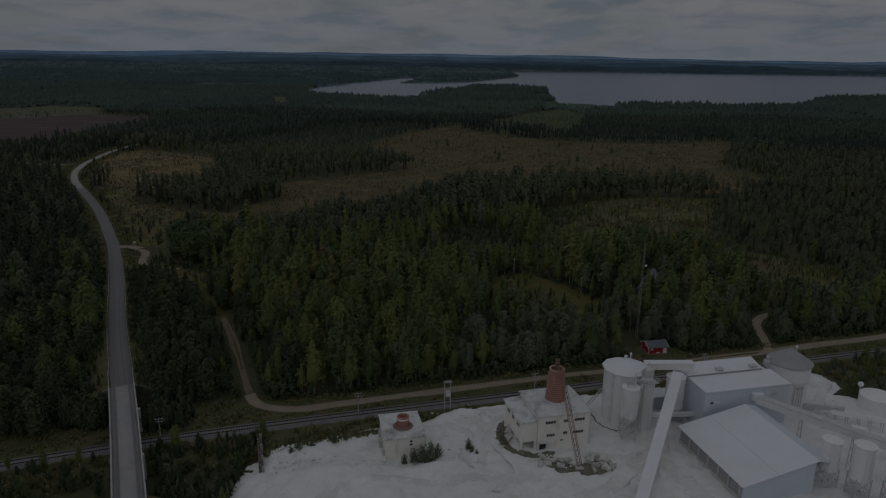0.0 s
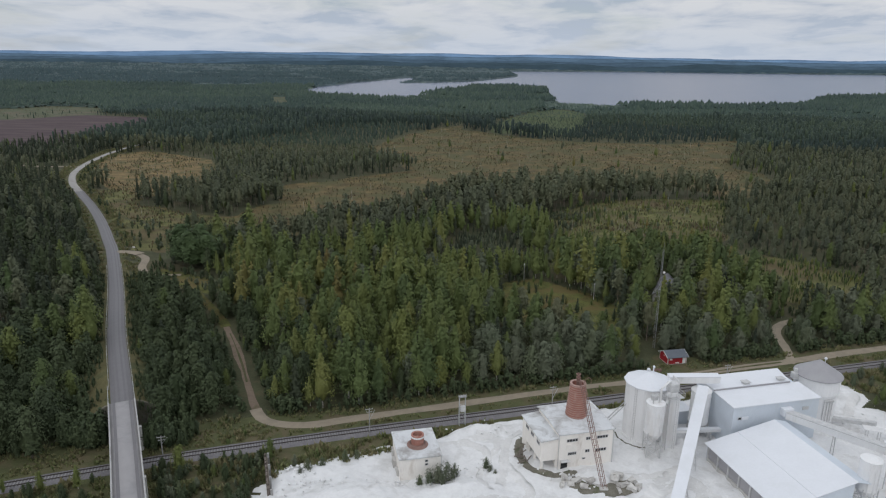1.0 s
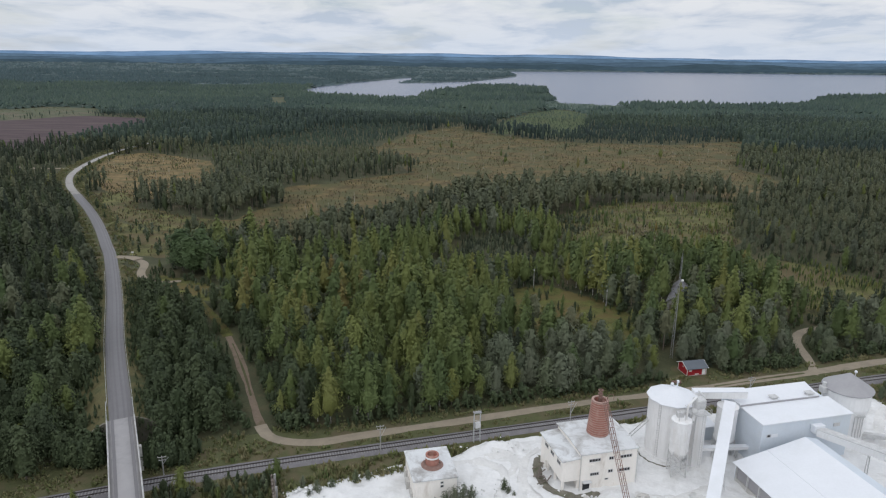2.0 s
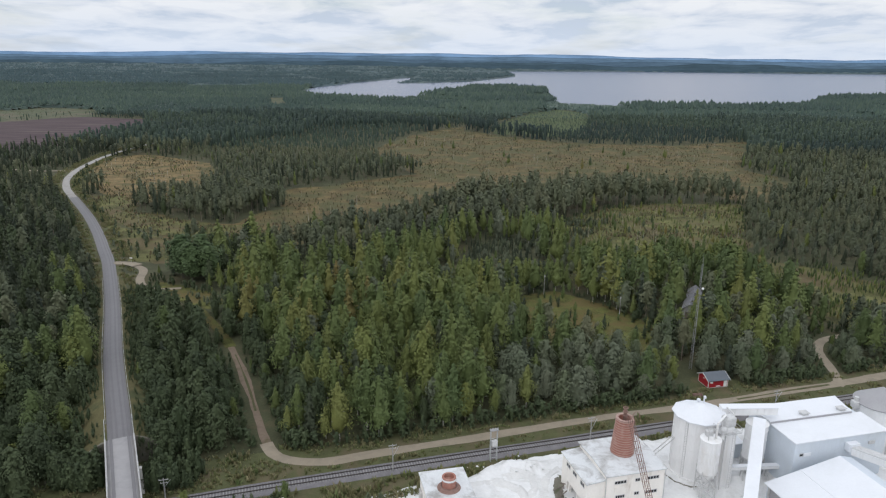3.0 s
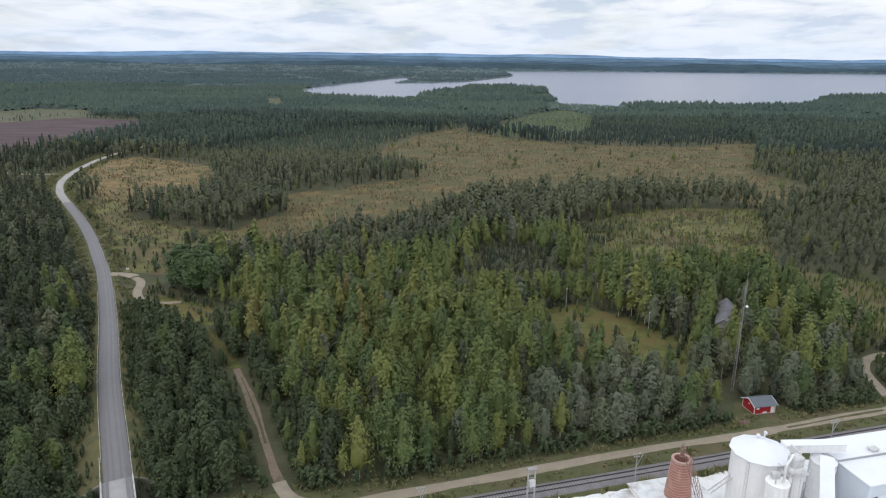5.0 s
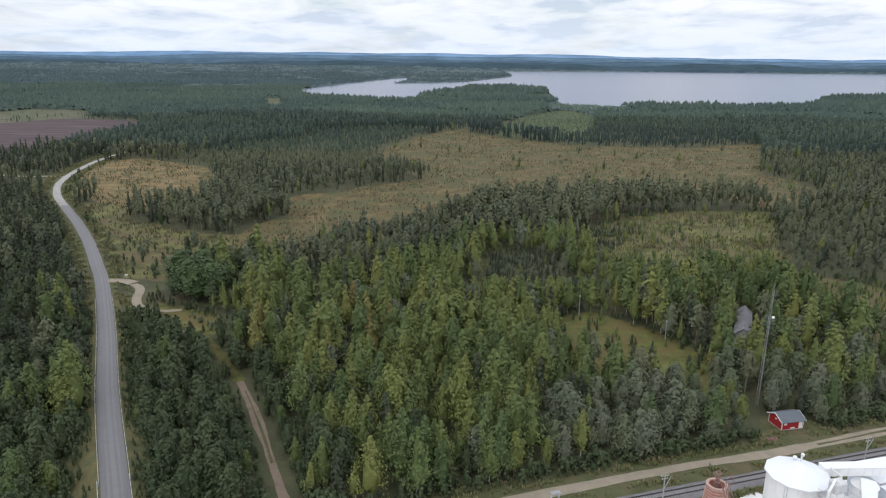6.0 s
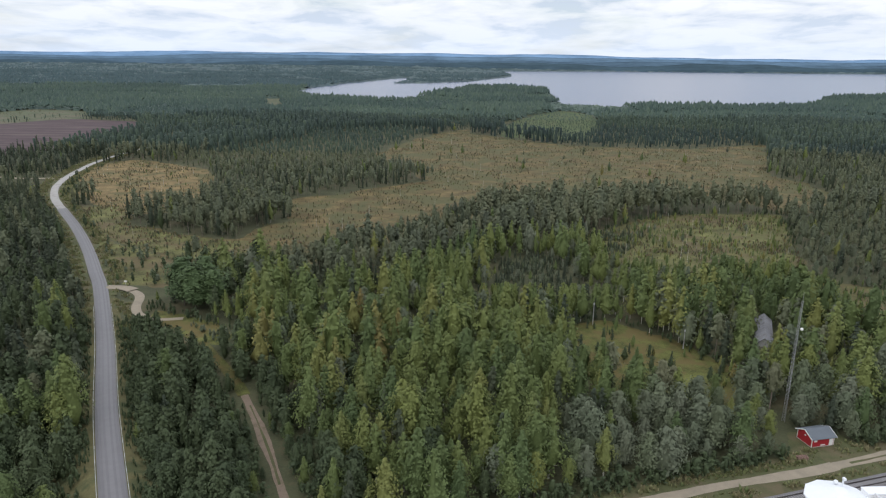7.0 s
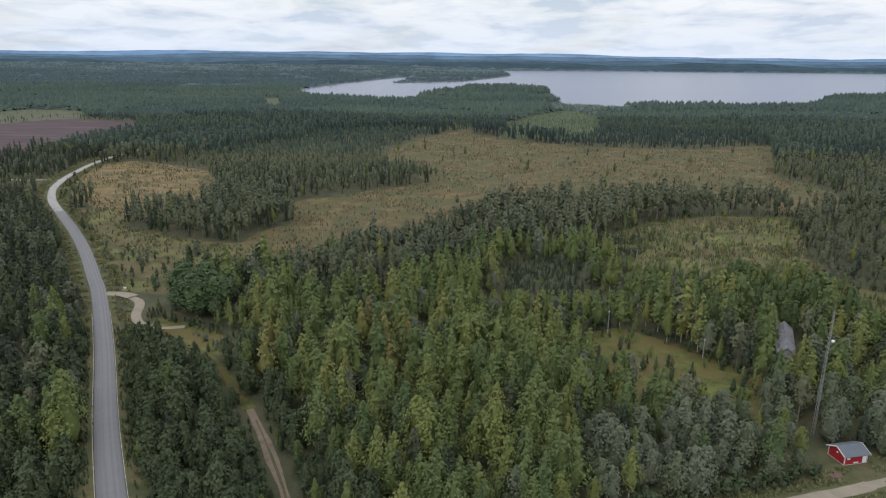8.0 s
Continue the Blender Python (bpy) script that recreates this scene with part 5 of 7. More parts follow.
for k in range(5):
    bm = bmesh.new()
    for s in (-1, 1):
        rod(bm, (-5 + 2.5 * k, s, 0), (-5 + 2.5 * k, s, 3.0), 0.10, None, 6)
    beam(bm, (-5 + 2.5 * k, -1.3, 3.0), (-5 + 2.5 * k, 1.3, 3.0), 0.14, 0.14)
    part("trestle", bm, GREYSTEEL, frame_work)
for s in (-0.9, -0.3, 0.4, 1.0):
    bm = bmesh.new()
    rod(bm, (-6, s, 3.25), (6, s, 3.25), 0.16)
    part("pipe", bm, SILO, frame_work)
bm = bmesh.new()
beam(bm, (-14, 6.5, 0.8), (-3, 2.0, 3.6), 1.3, 0.9)
part("belt_housing", bm, GREYSTEEL, frame_work)
bm = bmesh.new()
rod(bm, (-2, -2.4, 1.2), (1.5, -2.4, 1.2), 0.8, None, 14)
part("drum", bm, SILO, frame_work)
store = thing("lean_to", "small white lean-to behind the elevator", "building", (56.4, 149.6, 0), 15)
bm = bmesh.new()
box(bm, -3.6, -1.6, 0, 3.4, 1.8, 3.6, bevel=0.03)
part("wall", bm, CLADDING, store)
bm = bmesh.new()
slab(bm, [(-3.9, -1.9, 3.85), (3.7, -1.9, 3.85), (3.7, 2.1, 4.25), (-3.9, 2.1, 4.25)], 0.18)
part("roof", bm, SHEET, store)

# old timber retaining wall at the corner of the heap
tw = thing("timber_retaining_wall", "old weathered timber retaining wall at the lime heap", "wall")
for k in range(15):
    t = k / 14
    px, py = -34.0 - 4.0 * t, 115.8 + 12.8 * t
    bm = bmesh.new()
    box(bm, px - 0.16, py - 0.32, 0, px + 0.16, py + 0.32, 2.6 + 0.25 * math.sin(k * 2.3), bevel=0.03)
    part("plank", bm, TIMBER, tw)
for z in (0.9, 2.1):
    bm = bmesh.new()
    beam(bm, (-33.6, 115.6, z), (-37.6, 128.6, z), 0.2, 0.25)
    part("waling", bm, TIMBER, tw)
for k in range(4):
    t = k / 3
    bm = bmesh.new()
    box(bm, -33.3 - 4.0 * t - 0.2, 115.8 + 12.6 * t - 0.2, 0, -33.3 - 4.0 * t + 0.2, 115.8 + 12.6 * t + 0.2, 3.1)
    part("post", bm, GREYWOOD, tw)

# ---- red hut, mast, poles and the grey barn ----
hut = thing("red_hut", "small red wooden hut with white trim and grey roof", "hut", (65.0, 182.1, 0), 12)
w, dpt, ev, rd = 5.9, 4.7, 2.35, 3.45
bm = bmesh.new()
prof = [(0, 0.15), (0, ev), (dpt / 2, rd), (dpt, ev), (dpt, 0.15)]
lo = [bm.verts.new((0, y, z)) for y, z in prof]
hi = [bm.verts.new((w, y, z)) for y, z in prof]
bm.faces.new(lo)
bm.faces.new(hi[::-1])
for k in range(5):
    bm.faces.new((lo[k], hi[k], hi[(k + 1) % 5], lo[(k + 1) % 5]))
bmesh.ops.recalc_face_normals(bm, faces=bm.faces[:])
part("wall", bm, REDWOOD, hut)
bm = bmesh.new()
box(bm, -0.05, -0.05, 0, w + 0.05, dpt + 0.05, 0.16)
part("plinth", bm, CONCRETE, hut)
for s in (0, 1):
    bm = bmesh.new()
    y0, y1 = (-0.45, dpt / 2) if s == 0 else (dpt + 0.45, dpt / 2)
    slab(bm, [(-0.4, y0, ev - 0.12), (w + 0.4, y0, ev - 0.12), (w + 0.4, y1, rd + 0.12), (-0.4, y1, rd + 0.12)], 0.10)
    part("roof_slope", bm, TINROOF, hut)
    for xx in (-0.42, w + 0.36):
        bm = bmesh.new()
        slab(bm, [(xx, y0, ev - 0.10), (xx + 0.06, y0, ev - 0.10), (xx + 0.06, y1, rd + 0.14), (xx, y1, rd + 0.14)], 0.22)
        part("bargeboard", bm, TRIM, hut)
for px, py in ((-0.02, -0.02), (w - 0.12, -0.02), (-0.02, dpt - 0.12), (w - 0.12, dpt - 0.12)):
    bm = bmesh.new()
    box(bm, px, py, 0.15, px + 0.14, py + 0.14, ev)
    part("corner_board", bm, TRIM, hut)
bm = bmesh.new()
box(bm, 4.6, -0.06, 0.2, 5.6, -0.005, 2.15)
door = part("door", bm, TRIM, hut, "white painted door")
bm = bmesh.new()
box(bm, 4.68, -0.1, 1.1, 4.74, -0.06, 1.3)
part("handle", bm, GREYSTEEL, door)
bm = bmesh.new()
box(bm, 0.55, -0.05, 1.35, 1.35, -0.01, 1.85, bevel=0.01)
part("sign_plate", bm, TRIM, hut, "white enamel plate")
bm = bmesh.new()
box(bm, -0.05, 2.0, 1.9, -0.01, 2.45, 2.2, bevel=0.01)
part("gable_vent", bm, TRIM, hut, "small white gable vent")
bm = bmesh.new()
box(bm, 2.4, -0.05, 0.3, 3.6, -0.01, 0.6)
part("vent_grille", bm, TRIM, hut)

for k, (px, py, rz) in enumerate(((60.0, 177.6, 10), (61.3, 177.8, -5))):
    st = thing("pallet_stack", "small stack of reddish wooden pallets on the grass", "pallets", (px, py, 0), rz, "pallets by the hut")
    for z in range(4):
        for s in (-0.5, 0, 0.5):
            bm = bmesh.new()
            box(bm, -0.55, s - 0.09, 0.02 + 0.16 * z, 0.55, s + 0.09, 0.06 + 0.16 * z)
            part("board", bm, RUST, st)
        bm = bmesh.new()
        for s in (-0.5, 0, 0.5):
            box(bm, s - 0.06, -0.58, 0.06 + 0.16 * z, s + 0.06, 0.58, 0.15 + 0.16 * z)
        part("bearer", bm, RUST, st)

mast = thing("lattice_mast", "tall slim galvanised lattice mast with a white lamp", "mast", (64.4, 194.0, 0), 20)
tri = [(0.42 * math.cos(a), 0.42 * math.sin(a)) for a in (0.5, 2.6, 4.7)]
for px, py in tri:
    bm = bmesh.new()
    rod(bm, (px, py, 0), (px * 0.55, py * 0.55, 31.5), 0.038, 0.026, 6)
    part("leg", bm, MASTSTEEL, mast)
for k in range(26):
    z0, z1 = 1.2 * k, 1.2 * (k + 1)
    s0, s1 = 1 - 0.45 * z0 / 31.5, 1 - 0.45 * z1 / 31.5
    bm = bmesh.new()
    for j in range(3):
        a, b = tri[j], tri[(j + 1) % 3]
        rod(bm, (a[0] * s0, a[1] * s0, z0), (b[0] * s1, b[1] * s1, z1), 0.02, None, 4)
        rod(bm, (a[0] * s1, a[1] * s1, z1), (b[0] * s1, b[1] * s1, z1), 0.02, None, 4)
    part("brace", bm, MASTSTEEL, mast)
bm = bmesh.new()
bmesh.ops.create_uvsphere(bm, u_segments=14, v_segments=10, radius=0.36, matrix=Matrix.Translation((0.55, -0.5, 24.4)))
part("lamp", bm, TRIM, mast, "round white lamp")
bm = bmesh.new()
rod(bm, (0, 0, 31.4), (0, 0, 33.5), 0.03, None, 6)
part("aerial", bm, MASTSTEEL, mast)
gantry = thing("transformer_gantry", "steel two-legged transformer gantry beside the railway", "gantry", (4.7, 146.6, 0), 16)
for s in (-0.75, 0.75):
    for u in (-0.3, 0.3):
        bm = bmesh.new()
        rod(bm, (s, u, 0), (s, u * 0.7, 7.6), 0.07, 0.06, 6)
        part("leg", bm, GALV, gantry)
for k in range(9):
    bm = bmesh.new()
    for s in (-0.75, 0.75):
        rod(bm, (s, -0.3, 0.8 * k), (s, 0.3, 0.8 * (k + 1)), 0.03, None, 4)
    if k % 3 == 1:
        rod(bm, (-0.75, 0, 0.8 * k), (0.75, 0, 0.8 * k), 0.05, None, 4)
    part("brace", bm, GALV, gantry)
bm = bmesh.new()
box(bm, -0.95, -0.45, 7.55, 0.95, 0.45, 7.72)
part("crosshead", bm, MASTSTEEL, gantry)
bm = bmesh.new()
box(bm, -0.6, -0.75, 3.9, 0.6, 0.05, 5.3, bevel=0.06)
part("transformer", bm, GREYSTEEL, gantry, "pale grey transformer box")
for k in range(4):
    bm = bmesh.new()
    rod(bm, (-0.9 + 0.6 * k, 0, 7.75), (-0.9 + 0.6 * k, 0, 8.15), 0.07, 0.04, 6)
    part("insulator", bm, CONCRETE, gantry)


def line_pole(x, y, h, turn=0.0):
    p = thing("line_pole", "weathered pole with short cross-arms beside the track", "pole", (x, y, 0), turn, "poles along the railway")
    bm = bmesh.new()
    rod(bm, (0, 0, 0), (0, 0, h), 0.14, 0.09, 8)
    part("shaft", bm, GREYWOOD, p)
    for z, wd in ((h - 0.3, 0.9), (h - 1.0, 0.7)):
        bm = bmesh.new()
        box(bm, -wd, -0.06, z - 0.06, wd, 0.06, z + 0.06)
        arm = part("cross_arm", bm, GREYWOOD, p)
        for s in (-wd + 0.1, 0.0, wd - 0.1):
            bm = bmesh.new()
            rod(bm, (s, 0, z + 0.06), (s, 0, z + 0.28), 0.05, 0.03, 6)
            part("insulator", bm, CONCRETE, arm)
    bm = bmesh.new()
    beam(bm, (0.0, 0, h * 0.55), (1.3, -0.1, h * 0.92), 0.07, 0.07)
    part("strut", bm, GALV, p)


for px, py, hh in ((-61.7, 132.0, 4.6), (-17.0, 141.8, 6.8), (27.2, 152.9, 7.5), (76.0, 167.6, 7.2)):
    line_pole(px, py, hh, 16)
for px, py, hh, lab in ((30.8, 255.6, 8.0, "pole"), (54.5, 236.9, 6.5, "pole")):
    p = thing("wooden_pole", "plain grey wooden pole at the meadow edge", "pole", (px, py, 0))
    bm = bmesh.new()
    rod(bm, (0, 0, 0), (0, 0, hh), 0.13, 0.09, 8)
    part("shaft", bm, GREYWOOD, p)
    bm = bmesh.new()
    box(bm, -0.2, -0.12, hh - 0.8, 0.2, 0.12, hh - 0.3, bevel=0.03)
    part("switch_box", bm, GALV, p)

barn = thing("grey_barn", "long low barn with a bleached grey roof among birches", "barn", (81.6, 243.0, 0), -24)
bm = bmesh.new()
prof = [(-2.2, 0), (-2.2, 3.6), (0, 5.4), (2.2, 3.6), (2.2, 0)]
lo = [bm.verts.new((x, -11.0, z)) for x, z in prof]
hi = [bm.verts.new((x, 11.0, z)) for x, z in prof]
bm.faces.new(lo)
bm.faces.new(hi[::-1])
for k in range(5):
    bm.faces.new((lo[k], hi[k], hi[(k + 1) % 5], lo[(k + 1) % 5]))
bmesh.ops.recalc_face_normals(bm, faces=bm.faces[:])
part("wall", bm, GREYWOOD, barn)
for s in (-1, 1):
    bm = bmesh.new()
    slab(bm, [(s * 2.6, -11.5, 3.4), (s * 2.6, 11.5, 3.4), (0, 11.5, 5.5), (0, -11.5, 5.5)], 0.1)
    part("roof_slope", bm, BARN_ROOF, barn, "patched grey sheet roof")
    for k in range(12):
        bm = bmesh.new()
        y = -11.4 + 2.06 * k
        slab(bm, [(s * 2.62, y, 3.46), (s * 2.62, y + 0.08, 3.46), (0, y + 0.08, 5.57), (0, y, 5.57)], 0.05)
        part("roof_batten", bm, GREYWOOD, barn)
bm = bmesh.new()
box(bm, -1.3, -11.07, 0.0, 1.3, -11.0, 2.5)
part("door", bm, TIMBER, barn)
sign = thing("road_sign", "small white road sign on a post at the junction", "road sign", (-139.5, 291.5, 0))
bm = bmesh.new()
rod(bm, (0, 0, 0), (0, 0, 2.2), 0.05, None, 6)
part("post", bm, GALV, sign)
bm = bmesh.new()
box(bm, -0.6, -0.03, 1.6, 0.6, 0.03, 2.2, bevel=0.02)
part("panel", bm, TRIM, sign)


# ---- trees ----
SHAPES = {  # height, crown radius, crown start
    "birch": (15.0, 3.35, 0.14),
    "aspen": (15.5, 2.9, 0.14),
    "willow": (10.2, 3.0, 0.05),
    "alder": (11.0, 2.8, 0.06),
    "spruce": (12.5, 2.1, 0.04),
    "pine": (12.8, 2.15, 0.45),
}
RISING = {"birch": 0.95, "aspen": 0.7, "willow": 0.9, "alder": 0.75, "spruce": -0.2, "pine": 0.25}


def profile(kind, h):
    """Relative crown radius at a relative height in the crown."""
    if kind == "birch":
        return np.minimum(1, 2.6 * h + 0.40) * np.clip(1 - h, 0, 1) ** 1.0 * 1.34
    if kind == "aspen":
        return np.minimum(1, 2.6 * h + 0.35) * np.sqrt(np.clip(1 - h ** 2.2, 0, 1))
    if kind in ("willow", "alder"):
        return np.minimum(1, 2.4 * h + 0.5) * np.clip(1 - h ** 1.9, 0, 1) ** 0.66
    if kind == "spruce":
        return np.clip(1 - h, 0, 1) ** 0.85 + 0.03
    return np.minimum(1, 2.2 * h + 0.45) * np.clip(1 - h, 0, 1) ** 0.5 * 1.12


def crown(kind, branches, leaves, size, seed, rows=5, seg=6, inner=0.62):
    """Crown of a tree: a slim leafy core, and boughs round it that each carry a spray of leaves."""
    rng = np.random.default_rng(seed)
    H, R, start = SHAPES[kind]
    z0, span = H * start, H * (1 - start)
    ph = rng.random(4) * 6.28

    def uneven(a, h):
        return 1 + 0.16 * np.sin(2 * a + ph[0] + 5 * h) + 0.13 * np.sin(3 * a - 9 * h + ph[1]) + 0.09 * np.sin(5 * a + 13 * h + ph[2])

    hs = np.linspace(0, 0.88, rows)
    A, HH = np.meshgrid(np.arange(seg) * 2 * np.pi / seg, hs)
    A = A + (np.arange(rows) % 2)[:, None] * np.pi / seg + rng.normal(0, 0.12, A.shape)
    HH = np.clip(HH + rng.normal(0, 0.02, HH.shape), 0, 0.95)
    rr = profile(kind, HH) * R * inner * uneven(A, HH) * (1 + rng.normal(0, 0.14, A.shape))
    rr[0] *= 0.5
    cv = np.stack([rr * np.cos(A), rr * np.sin(A), z0 + HH * span], -1).reshape(-1, 3)
    cv = np.concatenate([cv, [(rng.normal(0, 0.1), rng.normal(0, 0.1), H * 0.985)]])
    i = np.arange(rows * seg).reshape(rows, seg)
    j = np.roll(i, -1, 1)
    cf = np.concatenate([np.stack([i[:-1], j[:-1], j[1:]], -1).reshape(-1, 3), np.stack([i[:-1], j[1:], i[1:]], -1).reshape(-1, 3),
                         np.stack([i[-1], j[-1], np.full(seg, rows * seg)], -1)])
    if branches:
        k = np.arange(branches)
        h = np.clip((k + 0.5) / branches + rng.normal(0, 0.5 / branches, branches), 0.02, 0.97) ** (0.85 if kind != "spruce" else 1.1)
        a = k * 2.39996 + rng.normal(0, 0.35, branches)
        L = profile(kind, h) * R * uneven(a, h) * rng.uniform(0.86, 1.12, branches)
        up = RISING[kind] * rng.uniform(0.6, 1.4, branches)
        root = z0 + h * span - 0.55 * up * L
        which = np.repeat(k, leaves)
        n = len(which)
        t = 0.62 + 0.42 * rng.random(n) ** 0.8
        l = L[which]
        scatter = rng.normal(0, 1, (n, 3)) * (0.17 * l + 0.08)[:, None] * np.array((1, 1, 0.9))
        pos = np.stack([np.cos(a[which]) * l * t, np.sin(a[which]) * l * t, root[which] + up[which] * l * t], 1) + scatter
        pos[:, 2] = np.clip(pos[:, 2], 0.15, H * 1.02)
        rim = np.maximum(np.hypot(pos[:, 0], pos[:, 1]), 1e-3)
        nor = np.stack([pos[:, 0] / rim, pos[:, 1] / rim, 0.42 + 0.9 * h[which] ** 2], 1) + rng.normal(0, 0.15, (n, 3))
        nor /= np.linalg.norm(nor, axis=1)[:, None]
        u = np.cross(nor, rng.normal(0, 1, (n, 3)))
        u /= np.linalg.norm(u, axis=1)[:, None]
        w = np.cross(nor, u)
        sz = size * (0.55 + 0.8 * rng.random(n))[:, None]
        tri = np.stack([pos + u * sz * 0.65, pos - u * sz * 0.4 + w * sz * 0.45, pos - u * sz * 0.4 - w * sz * 0.45], 1)
        cf = np.concatenate([cf, np.arange(n * 3).reshape(-1, 3) + len(cv)])
        cv = np.concatenate([cv, tri.reshape(-1, 3)])
    return cv, cf


def stem(kind, seed, limbs=5, n=6):
    rng = random.Random(seed)
    H, R, start = SHAPES[kind]
    bm = bmesh.new()
    r = 0.012 * H + 0.03
    lean = Vector((rng.uniform(-0.2, 0.2), rng.uniform(-0.2, 0.2), 0))
    if kind in ("willow", "alder"):
        for k in range(4):
            a = rng.uniform(0, 6.28)
            rod(bm, (0.2 * math.cos(a), 0.2 * math.sin(a), 0), (1.1 * math.cos(a), 1.1 * math.sin(a), H * rng.uniform(0.6, 0.8)), 0.09, 0.02, n)
    else:
        rod(bm, (0, 0, -0.1), lean + Vector((0, 0, H * 0.5)), r, r * 0.62, n)
        rod(bm, lean + Vector((0, 0, H * 0.49)), Vector((0, 0, H * 0.95)), r * 0.62, 0.02, n)
        for k in range(limbs):
            h = H * (start + (0.9 - start) * (k + 0.5) / limbs)
            a = k * 2.4 + rng.uniform(0, 1)
            l = float(profile(kind, np.array((h / H - start) / (1 - start)))) * R * 0.8
            rod(bm, (0, 0, h - 0.25 * l), (l * math.cos(a), l * math.sin(a), h + 0.25 * l), r * 0.3, 0.012, 4)
    return bm


def simple_tree(kind, seed):
    """Small pointed shapes for the far woods."""
    rng = np.random.default_rng(seed)
    H, R, start = SHAPES[kind]
    a = np.arange(4) * np.pi / 2 + rng.normal(0, 0.2, 4)
    r = R * 1.35 * rng.uniform(0.75, 1.25, 4)
    v = np.concatenate([np.stack([r * np.cos(a), r * np.sin(a), H * rng.uniform(0.40, 0.58, 4)], 1), [(rng.normal(0, 0.3), rng.normal(0, 0.3), H)]])
    return v, np.array([(0, 1, 4), (1, 2, 4), (2, 3, 4), (3, 0, 4)])


def far_stem(kind):
    H, R, start = SHAPES[kind]
    r = 0.12
    a = np.arange(3) * 2.094
    v = np.concatenate([np.stack([r * np.cos(a), r * np.sin(a), np.zeros(3)], 1), np.stack([r * np.cos(a), r * np.sin(a), np.full(3, H * (start + 0.15))], 1)])
    f = [(i, (i + 1) % 3, 3 + (i + 1) % 3) for i in range(3)] + [(i, 3 + (i + 1) % 3, 3 + i) for i in range(3)]
    return v, np.array(f)


def in_view(x, y, m=12):
    return (np.abs(x + 10) < 0.68 * (y + 26) + m) & (y > 88)


def treeless(x, y, margin):
    """Where no tree grows: open ground, and gaps cut to clear the camera's view."""
    bare = inside(x, y, YARD) | inside(x, y, CLEARING) | inside(x, y, DRY_CLEARING) | inside(x, y, GLADE) | inside(x, y, GLADE_EAST) | inside(x, y, GRASS_SPOT) | inside(x, y, GRASS_LEFT)
    bare |= inside(x, y, ROADSIDE) | inside(x, y, HUT_LAWN) | inside(x, y, FIELD) | inside(x, y, FIELD_GRASS) | inside(x, y, FAR_GAP) | inside(x, y, LAKE)
    bare |= inside(x, y, BEND)
    bare |= away(x, y, ROAD[::3]) < np.where((x < np.interp(y, ROAD[:, 1], ROAD[:, 0])) & (y > 280), 9.0, 5.5) + margin
    bare |= away(x, y, SIDE_TRACK[::3]) < np.where((y > 176) & (y < 205) & (x < -50), 1.8, np.where((y > 204) & (y < 245) & (x < -50), 0.4, np.where((y > 150) & (y < 177) & (x < -44), 2.3, 3.2))) + margin
    bare |= away(x, y, np.array([(-147.0, 288.0), (-128.0, 284.0)])) < 8.5
    bare |= away(x, y, RIGHT_PATH[::3]) < 2.4 + margin
    bare |= away(x, y, FAR_BRANCH[::2]) < 4.5 + margin
    # cleared in front of the far side road for the camera's view
    bare |= np.hypot((x + 296) / 20, (y - 508) / 14) < 1
    bare |= np.hypot((x + 104) / 10.5, (y - 270) / 8.5) < 1
    s = (x + 0.2) * RAIL_DIR[1] - (y - 148.9) * RAIL_DIR[0]
    bare |= (s > -np.where(x < -84, 6.0, 12.5) - margin) & (s < 5.5 + margin)
    bare |= (s > 0) & (x > -37) & (x < 108)
    bare |= away(x, y, np.array([(-83.0, 149.0), (-92.0, 163.0)])) < 4.0
    # gap along the camera's line of sight to the mast
    bare |= away(x, y, np.array([(64.4, 195.0), (57.5, 179.0)])) < 2.6
    bare |= away(x, y, np.array([(77.0, 232.5), (86.5, 254.0)])) < 2.5
    # narrow gap along the camera's line of sight to the barn
    bare |= away(x, y, np.array([(78.6, 238.0), (69.6, 214.0)])) < 1.3
    return bare


def spots(y0, y1, step, seed, margin=0.0):
    rng = np.random.default_rng(seed)
    xs = np.arange(-0.7 * (y1 + 40) - 20, 0.7 * (y1 + 40) + 20, step)
    ys = np.arange(y0, y1, step)
    x, y = np.meshgrid(xs, ys)
    x = (x + (np.arange(len(ys)) % 2)[:, None] * step / 2 + rng.uniform(-0.52, 0.52, x.shape) * step).ravel()
    y = (y + rng.uniform(-0.52, 0.52, (len(ys), len(xs))) * step).ravel()
    k = in_view(x, y) & (rng.random(len(x)) > 0.08)
    x, y = x[k], y[k]
    k = ~treeless(x, y, margin)
    return x[k], y[k], rng


KINDS = ["birch", "aspen", "willow", "spruce", "pine", "alder"]


def stands(x, y, wide=170.0, deep=120.0):
    """The planted stand that each tree belongs to: two random values, the same all over a stand."""
    best = np.full(np.shape(x), 1e18)
    one, two = np.zeros(np.shape(x)), np.zeros(np.shape(x))
    for dx in (-1, 0, 1):
        for dy in (-1, 0, 1):
            ix, iy = np.floor(x / wide) + dx, np.floor(y / deep) + dy
            r = [np.abs(np.sin(ix * a + iy * b + c) * 43758.5453) % 1 for a, b, c in ((127.1, 311.7, 0), (269.5, 183.3, 1), (419.2, 371.9, 2), (91.7, 53.3, 3))]
            d = ((x - (ix + r[0]) * wide) / wide) ** 2 + ((y - (iy + r[1]) * deep) / deep) ** 2
            m = d < best
            best, one, two = np.where(m, d, best), np.where(m, r[2], one), np.where(m, r[3], two)
    return one, two


